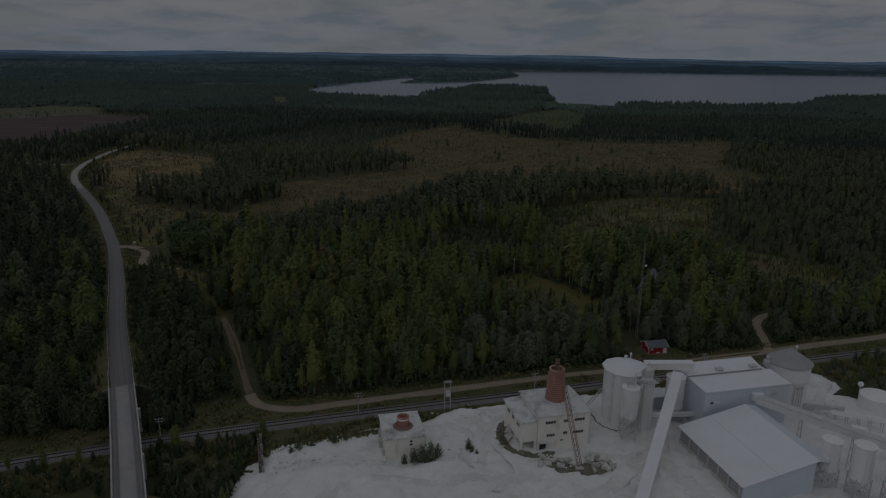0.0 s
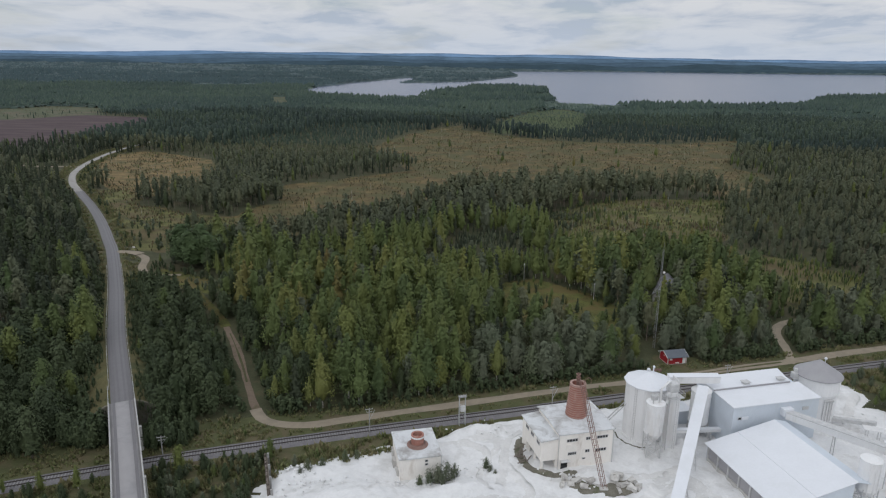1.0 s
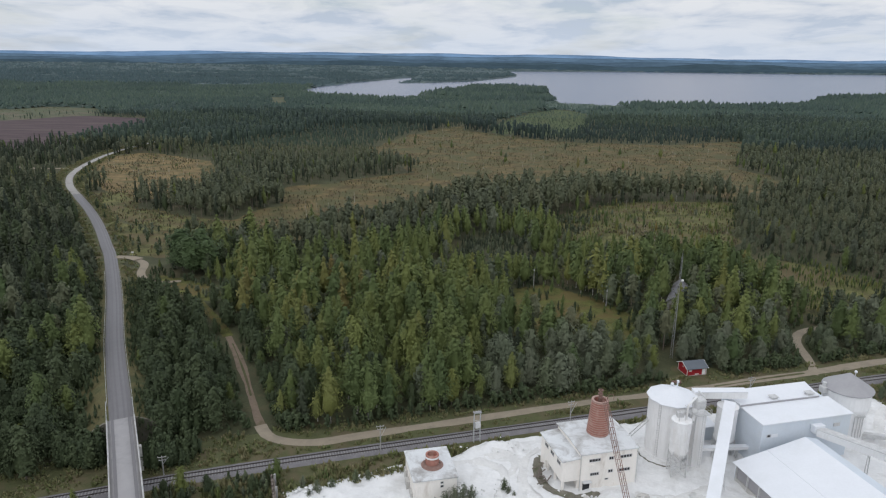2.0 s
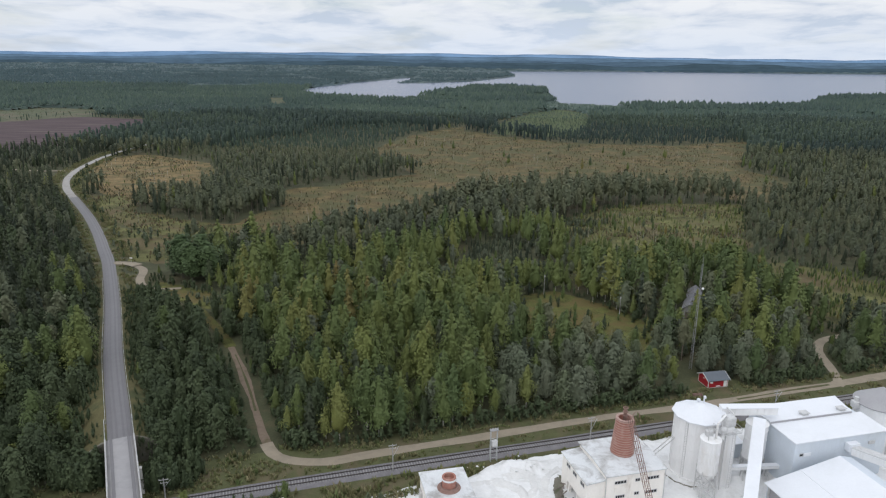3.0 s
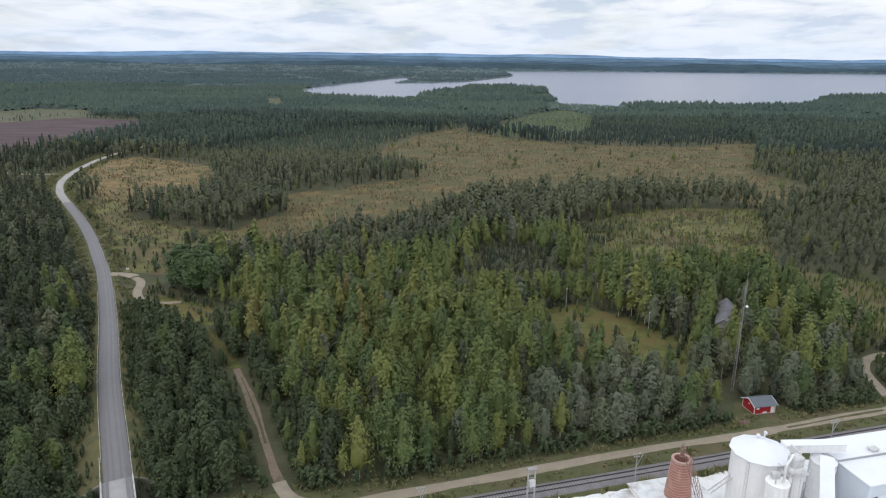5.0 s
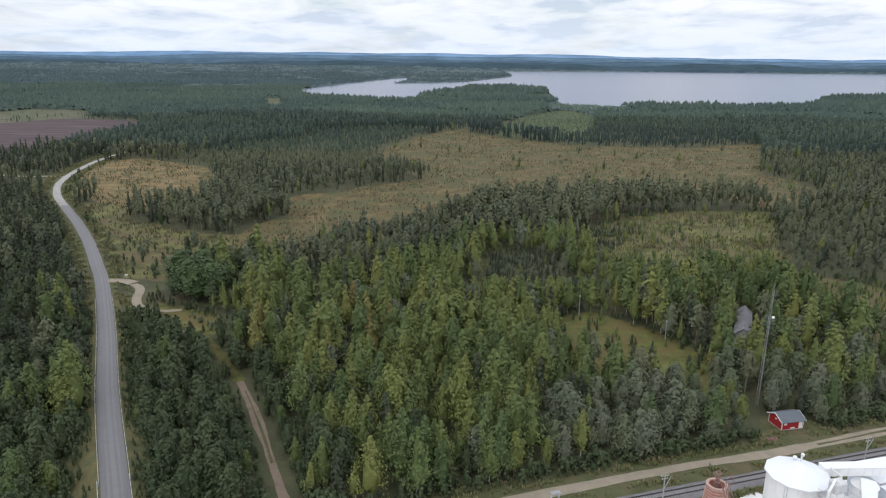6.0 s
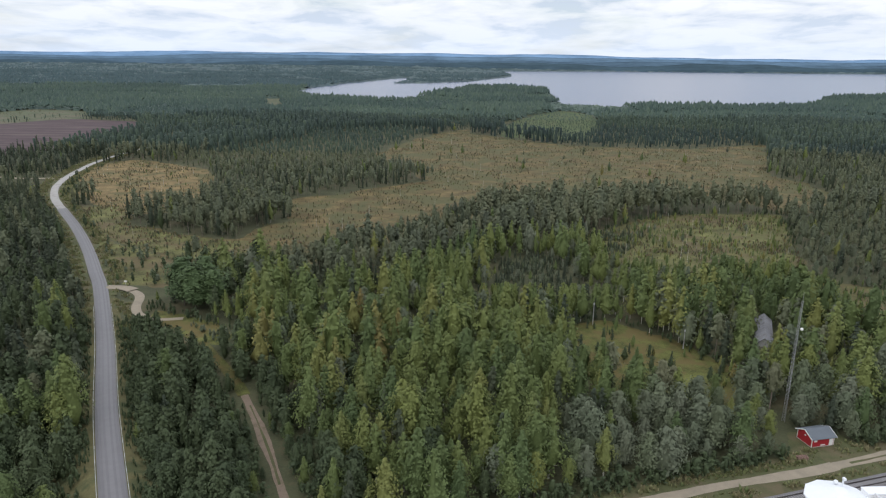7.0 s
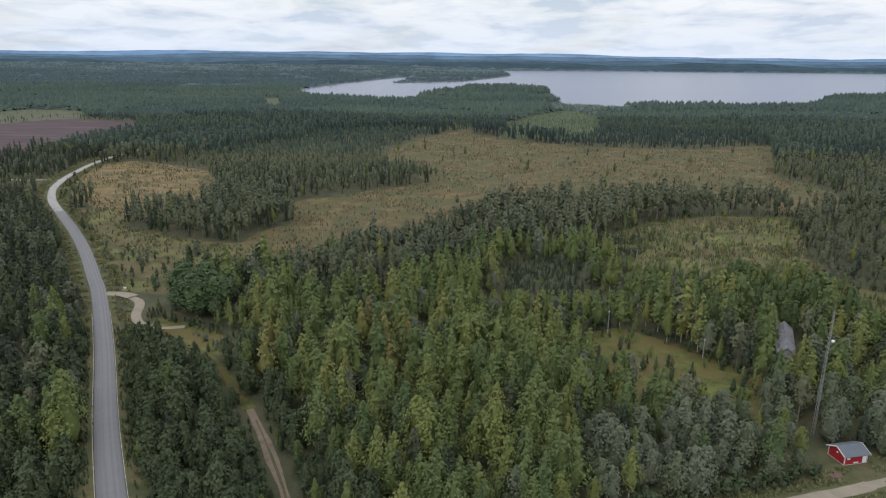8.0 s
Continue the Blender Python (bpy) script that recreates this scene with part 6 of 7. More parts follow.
def choose(x, y, rng):
    """Which kind grows where, and how tall."""
    p = np.zeros((len(x), 5))
    p[:] = (0.02, 0.01, 0.03, 0.24, 0.70)
    p[y > 640] = (0.06, 0.03, 0.04, 0.17, 0.70)
    road_x = np.interp(y, ROAD[:, 1], ROAD[:, 0])
    track_x = np.interp(y, np.array([146, 155, 167, 183, 200, 214, 229, 243, 258, 330]), np.array([-44, -47, -53, -60, -68, -76, -86, -97, -112, -140]))
    s = (y - 148.9) * RAIL_DIR[0] - (x + 0.2) * RAIL_DIR[1]
    left = (x < road_x) & (y < 420)
    p[(x < road_x) & (y >= 420) & (y < 640)] = (0.02, 0.0, 0.08, 0.62, 0.28)
    p[left] = (0.02, 0.0, 0.26, 0.60, 0.12)
    strip_l = left & (x > road_x - 22) & (y < 260)
    p[strip_l] = (0.09, 0.04, 0.62, 0.17, 0.08)
    p[left & (y < 190)] = (0.06, 0.05, 0.86, 0.03, 0.0)
    wedge = (x > road_x) & (x < track_x) & (y < 275)
    p[wedge] = (0.01, 0.02, 0.96, 0.01, 0.0)
    pine_edge = np.interp(x, [-140, -100, -63, -45, -24, 2, 30, 62, 81, 130, 190], [330, 292, 277, 290, 314, 336, 357, 374, 394, 426, 430])
    mid = (x > track_x) & (x < 60) & (y > 150) & (y < pine_edge)
    p[mid] = (0.66, 0.14, 0.12, 0.07, 0.01)
    front = (s > 0) & (s < 34) & (x > 4)
    p[front] = (0.09, 0.03, 0.84, 0.03, 0.01)
    glade = (x > 24) & (x < 120) & (s > 34) & (y < np.minimum(330, pine_edge))
    p[glade] = (0.38, 0.24, 0.12, 0.10, 0.16)
    back = (y > pine_edge) & (y < 440) & (x > -130) & (x < 190)
    p[back] = (0.08, 0.02, 0.02, 0.14, 0.74)
    p[back & (x > 0)] = (0.02, 0.0, 0.0, 0.03, 0.95)
    corner = (x > road_x) & (x < -88) & (y > 262) & (y < 325)
    p[corner] = (0.16, 0.08, 0.68, 0.04, 0.04)

    def near(cx, cy, rx, ry):
        return ((x - cx) / rx) ** 2 + ((y - cy) / ry) ** 2 < 1
    aspens = near(-10, 218, 15, 17)
    p[aspens] = (0.15, 0.80, 0.05, 0.0, 0.0)
    p[near(-105, 190, 8, 17)] = (0.20, 0.12, 0.68, 0.0, 0.0)
    sparse = (x > 44) & (x < 132) & (y > 262) & (y < 330)
    p[sparse] = (0.26, 0.56, 0.12, 0.02, 0.04)
    young = near(17, 304, 18, 31)
    p[young] = (0.05, 0.03, 0.17, 0.75, 0.0)
    tall = near(60, 250, 18, 13)
    p[tall] = (0.62, 0.18, 0.05, 0.0, 0.15)
    bright = near(103, 256, 13, 10) | near(92, 298, 10, 8)
    p[bright] = (0.30, 0.65, 0.05, 0.0, 0.0)
    p[mid & (y > 160) & (y < 250) & (x < track_x + 13)] = (0.10, 0.02, 0.84, 0.04, 0.0)
    south = s < 0
    p[south] = (0.12, 0.08, 0.80, 0.0, 0.0)
    u = rng.random(len(x))[:, None]
    k = (u > np.cumsum(p, 1)).sum(1).clip(0, 4)
    dark = (k == 2) & (left | wedge | (x < track_x + 13) | ((s < 0) & (x < -30)) | ((x < 0) & (rng.random(len(x)) < 0.6)))
    k[dark] = 5
    size = np.where(rng.random(len(x)) < 0.3, rng.uniform(0.45, 0.75, len(x)), rng.normal(1.0, 0.13, len(x)).clip(0.7, 1.35))
    stand, _ = stands(x, y)
    size *= np.where(y > 440, np.interp(y, [440, 640, 900], [0.92, 0.86, 0.95]) * (0.62 + 0.58 * stand), 1.0)
    low = np.array([noise.noise(Vector((a / 11, b / 11, 2))) for a, b in zip(x, y)])
    size *= np.where((y < 330) & (s > 0), 0.96 + 0.36 * low, 1.0)
    size[south] *= 0.36
    size[(s > 0) & (s < 17) & (x > 2)] *= 0.86
    size[(s > 0) & (s < 15) & (x > 56)] *= 0.8
    size[young] *= 0.32
    size[back & (x > 0)] *= 1.22
    size[(x > 165) & (x < 300) & (y > 1100) & (y < 1345)] *= 0.4
    size[inside(x, y, FAR_MEADOW) & (y < 1150)] *= 0.36
    size[(x > -60) & (x < 262) & (y > 1330) & (y < 2020)] *= 1.3
    size[(y > 335) & (k < 2)] *= 0.72
    size[sparse] *= np.interp(y[sparse], [262, 290, 325], [0.9, 0.66, 0.42])
    size[near(-104, 268, 9, 9)] *= 1.15
    size[tall] *= 1.18
    size[bright] *= 1.25
    east = (x > 120) & (y > 225) & (y < 420)
    size[east] *= 0.74
    # tree heights capped so road, track and grassy openings show from the camera
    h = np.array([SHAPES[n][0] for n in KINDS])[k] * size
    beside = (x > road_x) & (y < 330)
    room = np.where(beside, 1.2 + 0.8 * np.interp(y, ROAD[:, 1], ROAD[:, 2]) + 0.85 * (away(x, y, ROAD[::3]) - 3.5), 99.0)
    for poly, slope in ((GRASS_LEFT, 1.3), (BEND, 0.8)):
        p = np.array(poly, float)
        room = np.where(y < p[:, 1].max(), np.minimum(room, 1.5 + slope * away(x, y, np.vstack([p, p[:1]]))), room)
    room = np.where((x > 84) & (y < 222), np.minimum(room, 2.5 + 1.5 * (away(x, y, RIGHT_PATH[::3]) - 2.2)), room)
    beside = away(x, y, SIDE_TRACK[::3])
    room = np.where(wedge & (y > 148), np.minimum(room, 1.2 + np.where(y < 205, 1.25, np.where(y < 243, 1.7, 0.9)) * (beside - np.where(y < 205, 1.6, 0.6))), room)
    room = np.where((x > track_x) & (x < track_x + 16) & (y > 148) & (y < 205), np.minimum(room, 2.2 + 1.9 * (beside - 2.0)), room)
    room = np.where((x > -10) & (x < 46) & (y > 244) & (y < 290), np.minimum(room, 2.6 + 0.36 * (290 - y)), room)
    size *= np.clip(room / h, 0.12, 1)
    return k, size


def massed(name, kind_index, x, y, size, variants, mat, label, rng, clump=None, lift=None):
    """Many trees of one kind as one mesh."""
    if not len(x):
        return
    vs, fs, ts, base = [], [], [], 0
    pick = rng.integers(0, len(variants), len(x))
    turn = rng.random(len(x)) * 2 * np.pi
    wide = rng.normal(1, 0.12, len(x)).clip(0.7, 1.35)
    tone = rng.random(len(x)) if clump is None else clump
    for n, (v, f) in enumerate(variants):
        m = np.flatnonzero(pick == n)
        if not len(m):
            continue
        c, s = np.cos(turn[m])[:, None], np.sin(turn[m])[:, None]
        k, w = size[m][:, None], (size * wide)[m][:, None]
        P = np.stack([x[m][:, None] + (v[:, 0] * c - v[:, 1] * s) * w, y[m][:, None] + (v[:, 0] * s + v[:, 1] * c) * w, v[:, 2] * k + (rise(x[m], y[m]) if lift is None else lift[m])[:, None]], -1)
        vs.append(P.reshape(-1, 3))
        fs.append((f[None] + (np.arange(len(m)) * len(v))[:, None, None] + base).reshape(-1, 3))
        ts.append(np.repeat(tone[m], len(f)))
        base += len(m) * len(v)
    tagged(raw(name, np.concatenate(vs), np.concatenate(fs), mat, None, "", np.concatenate(ts)), label, "trees", "", "stuff")


BARKS = {"birch": BIRCH_BARK, "aspen": BARK, "alder": BARK, "willow": BARK, "spruce": BARK, "pine": PINE_BARK}
LABELS = {"alder": "dark green rounded alder with many stems", "birch": "slender birch with light green leaves", "aspen": "broad aspen with fresh green leaves", "willow": "rounded grey-green sallow with many stems",
          "spruce": "dark green conical spruce", "pine": "tall pine with bare trunk and grey-green crown"}

# single trees, nearest the flight
x, y, rng = spots(90, 212, 4.0, 11)
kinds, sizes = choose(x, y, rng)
order = np.argsort(y + 0.25 * np.abs(x + 30))
LIMIT = {"birch": 250, "aspen": 110, "willow": 150, "alder": 230, "spruce": 40, "pine": 90}
rest = {k: [] for k in range(6)}
made = {}
protos = {}
for i in order:
    kind = KINDS[kinds[i]]
    if made.get(kind, 0) >= LIMIT[kind]:
        rest[kinds[i]].append(i)
        continue
    made[kind] = made.get(kind, 0) + 1
    var = int(rng.integers(0, 6))
    sc = float(sizes[i])
    m = pose(x[i], y[i], 0, 0, 0, float(rng.uniform(0, 360)))
    if (kind, var) not in protos:
        t = thing(kind + "_tree", LABELS[kind], "tree", group=kind + " trees by the railway")
        part("trunk", stem(kind, 7 * var + 3), BARKS[kind], t)
        cv, cf = crown(kind, 52 if kind != "aspen" else 58, 24, 0.45, 31 * var + 5, 5, 6)
        raw("crown", cv, cf, LEAF[kind], t)
        protos[kind, var] = t
        t.matrix_basis = m
        t.scale = (sc, sc, sc)
    else:
        t = copy_thing(protos[kind, var], m)
        t.scale = (sc, sc, sc)

# broad old trees by the turn-off
for px, py, sc in ((-110.0, 271.5, 1.14), (-104.5, 267.0, 1.02), (-103.5, 276.0, 1.08), (-98.0, 268.0, 0.92)):
    t = thing("maple_tree", "broad dense dark green maple by the turn-off", "tree", (px, py, 0), 50 * px, "maples by the turn-off")
    part("trunk", stem("aspen", int(-px)), BARK, t)
    cv, cf = crown("aspen", 80, 34, 0.46, int(-7 * px), 7, 9, 0.82)
    raw("crown", cv * np.array((1.7, 1.7, 1.0)), cf, LEAF["maple"], t)
    t.scale = (sc, sc, sc)

# the woods behind, stretch by stretch
OPEN = (CLEARING, DRY_CLEARING, GLADE, GLADE_EAST, FIELD, FIELD_GRASS, GRASS_LEFT, GRASS_SPOT)


def wood(y0, y1, step, seed, boughs, leaves, size, variants, stems, drop=None, hull=None, broad=1.0):
    x, y, rng = spots(y0, y1, step, seed)
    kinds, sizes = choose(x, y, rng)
    if drop is not None:
        x, y, kinds, sizes = (np.concatenate([a, b]) for a, b in zip((x, y, kinds, sizes), drop))
    _, shade = stands(x, y)
    for k, kind in enumerate(KINDS):
        m = kinds == k
        vs = [crown(kind, boughs, leaves, size, 97 * v + k + seed, *hull) if hull else simple_tree(kind, v + seed) for v in range(variants)]
        vs = [(v * np.array((broad, broad, 1.0)), f) for v, f in vs]
        patches = np.array([noise.noise(Vector((a / 60, b / 100, k % 2))) for a, b in zip(x[m], y[m])]) if y0 < 300 else 1.5 * (shade[m] - 0.5)
        autumn = 0.45 * np.exp(-((x[m] + 55) / 24) ** 2 - ((y[m] - 228) / 28) ** 2) * (kind == "birch")
        tone = np.clip(0.45 + 0.45 * patches + rng.normal(0, 0.22, m.sum()), 0, 0.8)
        tone = np.clip(tone + autumn * rng.random(m.sum()), 0, 1)
        # woods beyond 600 m take the leaf colours with painted haze
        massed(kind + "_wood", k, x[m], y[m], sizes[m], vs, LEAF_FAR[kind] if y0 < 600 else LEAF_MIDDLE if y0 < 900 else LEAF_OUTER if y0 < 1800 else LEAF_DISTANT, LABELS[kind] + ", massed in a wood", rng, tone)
        if stems and m.any():
            e = np.flatnonzero(m)
            e = e[np.min([away(x[e], y[e], np.array(p + [p[0]], float)) for p in OPEN], 0) < 26][::2] if y0 > 300 else e
            massed("trunks", k, x[e], y[e], sizes[e], [far_stem(kind)], BARKS[kind], "bare " + kind + " trunks inside the wood", rng)


left_over = np.concatenate([np.array(rest[k], int) for k in range(6)])
wood(90, 91, 3, 5, 32, 13, 0.62, 5, True, (x[left_over], y[left_over], kinds[left_over], sizes[left_over]), (5, 6))
wood(212, 330, 4.4, 21, 32, 14, 0.59, 8, True, None, (5, 6, 0.62))
wood(330, 440, 4.0, 22, 20, 7, 0.74, 6, True, None, (4, 5))
wood(440, 640, 4.3, 27, 8, 3, 1.05, 6, True, None, (3, 5))
wood(640, 1000, 4.3, 23, 0, 0, 0, 6, True, None, (2, 5, 1.0), 1.15)
wood(1000, 1900, 6.0, 24, 0, 0, 0, 5, False)
wood(1900, 3200, 9.5, 25, 0, 0, 0, 5, False, None, None, 1.3)
wood(3200, 4600, 17.0, 26, 0, 0, 0, 5, False, None, None, 2.2)

# far canopy: the unbroken tops of the distant woods
rng = np.random.default_rng(3)
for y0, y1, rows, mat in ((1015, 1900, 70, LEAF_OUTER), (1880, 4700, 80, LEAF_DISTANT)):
    ys = np.geomspace(y0, y1, rows)
    U, V = np.meshgrid(np.linspace(-0.80, 0.80, 210), ys)
    X = U * V + rng.uniform(-2, 2, U.shape)
    Y = V + rng.uniform(-0.3, 0.3, U.shape) * np.gradient(ys)[:, None]
    lake = inside(X, Y, LAKE)
    bare = inside(X, Y, FIELD) | inside(X, Y, FIELD_GRASS) | inside(X, Y, FAR_MEADOW) | inside(X, Y, FAR_GAP)
    rim = bare.copy()
    for axis in (0, 1):
        for step in (-1, 1):
            rim |= np.roll(bare, step, axis)
    Z = rise(X, Y) + np.where(lake | rim, -0.3, 2.4 + np.clip(V - 1300, 0, 2500) / 700 + rng.normal(0, 1.0, X.shape) * (1 + V / 1600))
    i = np.arange(X.size).reshape(X.shape)
    quads = np.stack([i[:-1, :-1], i[:-1, 1:], i[1:, 1:], i[1:, :-1]], -1).reshape(-1, 4)
    quads = quads[~(bare.ravel()[quads].any(1) | lake.ravel()[quads].all(1))]
    _, shade = stands(X.ravel(), Y.ravel())
    tone = np.clip(0.45 + 0.6 * (shade[quads[:, 0]] - 0.5) + rng.normal(0, 0.2, len(quads)), 0, 1)
    tagged(raw("far_woods", np.stack([X, Y, Z], -1).reshape(-1, 3), quads, mat, None, "", tone), "unbroken distant conifer forest to the horizon", "forest", "", "stuff")

# scrub, saplings and stumps on the open ground
def scrub(name, poly, count, seed, kinds, lo, hi, label, n=14, leaf=1.3):
    rng = np.random.default_rng(seed)
    p = np.array(poly)
    x = rng.uniform(p[:, 0].min(), p[:, 0].max(), count * 4)
    y = rng.uniform(p[:, 1].min(), p[:, 1].max(), count * 4)
    k = inside(x, y, poly) & (away(x, y, ROAD[::3]) > 4.5) & (away(x, y, SIDE_TRACK[::3]) > np.where(y > 255, 5.0, 2.6))
    tuft = np.array([noise.noise(Vector((a / 13, b / 13, seed))) for a, b in zip(x, y)])
    k &= tuft + rng.normal(0, 0.22, len(x)) > -0.08
    x, y = x[k][:count], y[k][:count]
    for kind in kinds:
        m = rng.random(len(x)) < 1 / len(kinds)
        massed(name, 0, x[m], y[m], rng.uniform(lo, hi, m.sum()), [crown(kind, max(2, n // 5), 5 if n > 4 else 2, leaf, seed + v, *((4, 5) if n > 20 else (3, 5))) for v in range(4)], LEAF_FAR[kind], label, rng)


scrub("saplings", CLEARING, 2600, 51, ["spruce", "birch", "willow"], 0.04, 0.15, "young saplings scattered over the felled clearing", 4, 1.6)
scrub("saplings", CLEARING, 60, 52, ["pine", "birch"], 0.4, 0.7, "lone seed trees left standing on the clearing", 60, 1.2)
scrub("saplings", DRY_CLEARING, 160, 53, ["spruce", "birch"], 0.08, 0.22, "young saplings on the dry clearing", leaf=1.6)
scrub("saplings", GLADE, 170, 59, ["birch", "aspen", "willow", "birch"], 0.16, 0.42, "scattered young trees in the glade", 60, 1.0)
scrub("saplings", BEND, 60, 60, ["willow"], 0.10, 0.22, "low bushes inside the track bend", 40, 1.0)
scrub("saplings", [(44, 338), (50, 362), (62, 380), (80, 392), (82, 372), (70, 350), (58, 330)], 380, 72, ["spruce", "spruce", "willow"], 0.14, 0.30, "dense planted young spruces in the glade", 20, 1.3)
scrub("saplings", GLADE, 1300, 54, ["willow", "birch", "birch", "aspen"], 0.05, 0.18, "bushes and saplings in the glade", 16, 1.4)
scrub("saplings", GLADE_EAST, 900, 55, ["alder", "birch", "aspen"], 0.06, 0.24, "bushes and saplings in the glade", 16, 1.2)
scrub("saplings", [(-70, 122), (-58, 127), (-40, 131), (-38.5, 128), (-38, 96), (-52, 98), (-64, 112)], 420, 66, ["willow", "alder"], 0.12, 0.32, "low alder and sallow scrub beside the railway", 60, 0.9)
scrub("saplings", [(0, 283), (6, 321), (22, 336), (35, 326), (28, 283), (12, 271)], 520, 67, ["spruce", "spruce", "willow"], 0.14, 0.32, "dense young stand of low trees", 26, 1.1)
scrub("saplings", GRASS_SPOT, 70, 56, ["alder", "spruce", "birch"], 0.10, 0.46, "bushes and saplings on the meadow", 120, 0.9)
scrub("saplings", [(-130, 96), (-84, 113), (-72, 117), (-60, 95), (-100, 74)], 260, 68, ["willow", "alder"], 0.12, 0.32, "low alder and sallow scrub beside the railway", 60, 0.9)
scrub("saplings", GRASS_LEFT, 30, 57, ["willow"], 0.12, 0.3, "bushes and saplings on the grassy strip", 60, 1.4)
scrub("saplings", WEST_CLEARING, 320, 73, ["alder", "spruce", "birch"], 0.06, 0.20, "bushes and saplings on the older felled ground", 16, 1.2)
scrub("saplings", ROADSIDE, 900, 58, ["willow", "alder", "alder"], 0.14, 0.42, "low bushes beside the road", 30, 1.9)

scrub("saplings", [(84, 262), (80, 290), (92, 312), (112, 310), (128, 290), (124, 268), (104, 258)], 90, 71, ["birch", "aspen", "aspen"], 0.4, 0.72, "young birches and aspens spreading into the glade", 190, 0.85)

# bushes along the rims of the meadows
def rim_bushes(poly, count, seed):
    rng = np.random.default_rng(seed)
    line = curve_points(poly + [poly[0]], 1.0)
    i = rng.integers(0, len(line) - 1, count)
    x, y = line[i, 0] + rng.normal(0, 1.6, count), line[i, 1] + rng.normal(0, 1.6, count)
    k = (away(x, y, SIDE_TRACK[::2]) > 3.0) & (away(x, y, ROAD[::3]) > 5) & (y > np.mean([p[1] for p in poly]) - 4)
    massed("undergrowth", 0, x[k], y[k], rng.uniform(0.12, 0.34, k.sum()), [crown("alder", 9, 4, 1.3, seed + v, 3, 5) for v in range(5)], LEAF_FAR["alder"], "low bushes along the edge of the wood", rng)


rim_bushes(GRASS_SPOT, 130, 501)
rim_bushes(GRASS_LEFT, 130, 502)
rim_bushes(GLADE_EAST, 90, 503)
rim_bushes(GLADE, 260, 504)

# low heather and brush on the felled ground
def brush(name, poly, count, seed, label):
    rng = np.random.default_rng(seed)
    p = np.array(poly)
    x = rng.uniform(p[:, 0].min(), p[:, 0].max(), count * 3)
    y = p[:, 1].min() + (p[:, 1].max() - p[:, 1].min()) * rng.random(count * 3) ** 1.3
    thick = np.array([noise.noise(Vector((a / 26, b / 26, seed))) for a, b in zip(x, y)])
    k = inside(x, y, poly) & (thick + rng.normal(0, 0.2, len(x)) > -0.05) & (away(x, y, ROAD[::3]) > 5) & (away(x, y, SIDE_TRACK[::3]) > 2.8)
    x, y, thick = x[k][:count], y[k][:count], thick[k][:count]
    shapes = []
    for v in range(5):
        cv, cf = crown("willow", 2, 1, 2.6, seed + v, 2, 5, 0.85)
        shapes.append((cv * np.array((1.5, 1.5, 0.55)), cf))
    massed(name, 0, x, y, rng.uniform(0.12, 0.28, len(x)), shapes, HEATHER, label, rng, np.clip(0.5 + 0.7 * thick + rng.normal(0, 0.25, len(x)), 0, 1))


brush("brush", CLEARING, 7600, 61, "low heather, brash and brushwood on the felled clearing")
brush("brush", DRY_CLEARING, 900, 62, "low brushwood on the dry clearing")
brush("brush", GLADE, 1200, 63, "low heather and brushwood in the glade")
brush("brush", WEST_CLEARING, 900, 69, "low brushwood on the older felled ground")
brush("brush", ROADSIDE, 900, 64, "low brushwood beside the road")
brush("brush", FIELD_GRASS, 500, 65, "low brushwood along the peat field")

# dead stems left standing on the clearings
rng = np.random.default_rng(77)
for poly, count in ((CLEARING, 170), (DRY_CLEARING, 24), (GLADE, 30), ([(-860, 960), (-662, 1062), (-641, 1120), (-558, 1097), (-550, 1112), (-645, 1140), (-870, 1000)], 150)):
    p = np.array(poly)
    x = rng.uniform(p[:, 0].min(), p[:, 0].max(), count * 3)
    y = rng.uniform(p[:, 1].min(), p[:, 1].max(), count * 3)
    k = inside(x, y, poly)
    x, y = x[k][:count], y[k][:count]
    H = 9.0
    r = np.array((0.10, 0.05))
    a = np.arange(4) * np.pi / 2
    v = np.concatenate([np.stack([r[0] * np.cos(a), r[0] * np.sin(a), np.zeros(4)], 1), np.stack([r[1] * np.cos(a), r[1] * np.sin(a), np.full(4, H)], 1)])
    f = np.array([(i, (i + 1) % 4, 4 + (i + 1) % 4) for i in range(4)] + [(i, 4 + (i + 1) % 4, 4 + i) for i in range(4)])
    massed("snags", 0, x, y, rng.uniform(0.2, 0.75, len(x)), [(v, f)], BIRCH_BARK, "pale dead stems standing on the clearing", rng)

# grass and herbs along the railway and the edge of the yard
def clump(seed, blades=8):
    """A tussock of upright blades."""
    rng = np.random.default_rng(seed)
    a = rng.random(blades) * 6.28
    r = rng.random(blades) * 0.45
    h = 0.5 + 0.6 * rng.random(blades)
    base = np.stack([r * np.cos(a), r * np.sin(a), np.zeros(blades)], 1)
    side = np.stack([-np.sin(a), np.cos(a), np.zeros(blades)], 1) * 0.30
    tip = base * 1.9 + np.stack([np.zeros(blades), np.zeros(blades), h], 1)
    return np.stack([base - side, base + side, tip], 1).reshape(-1, 3), np.arange(blades * 3).reshape(-1, 3)


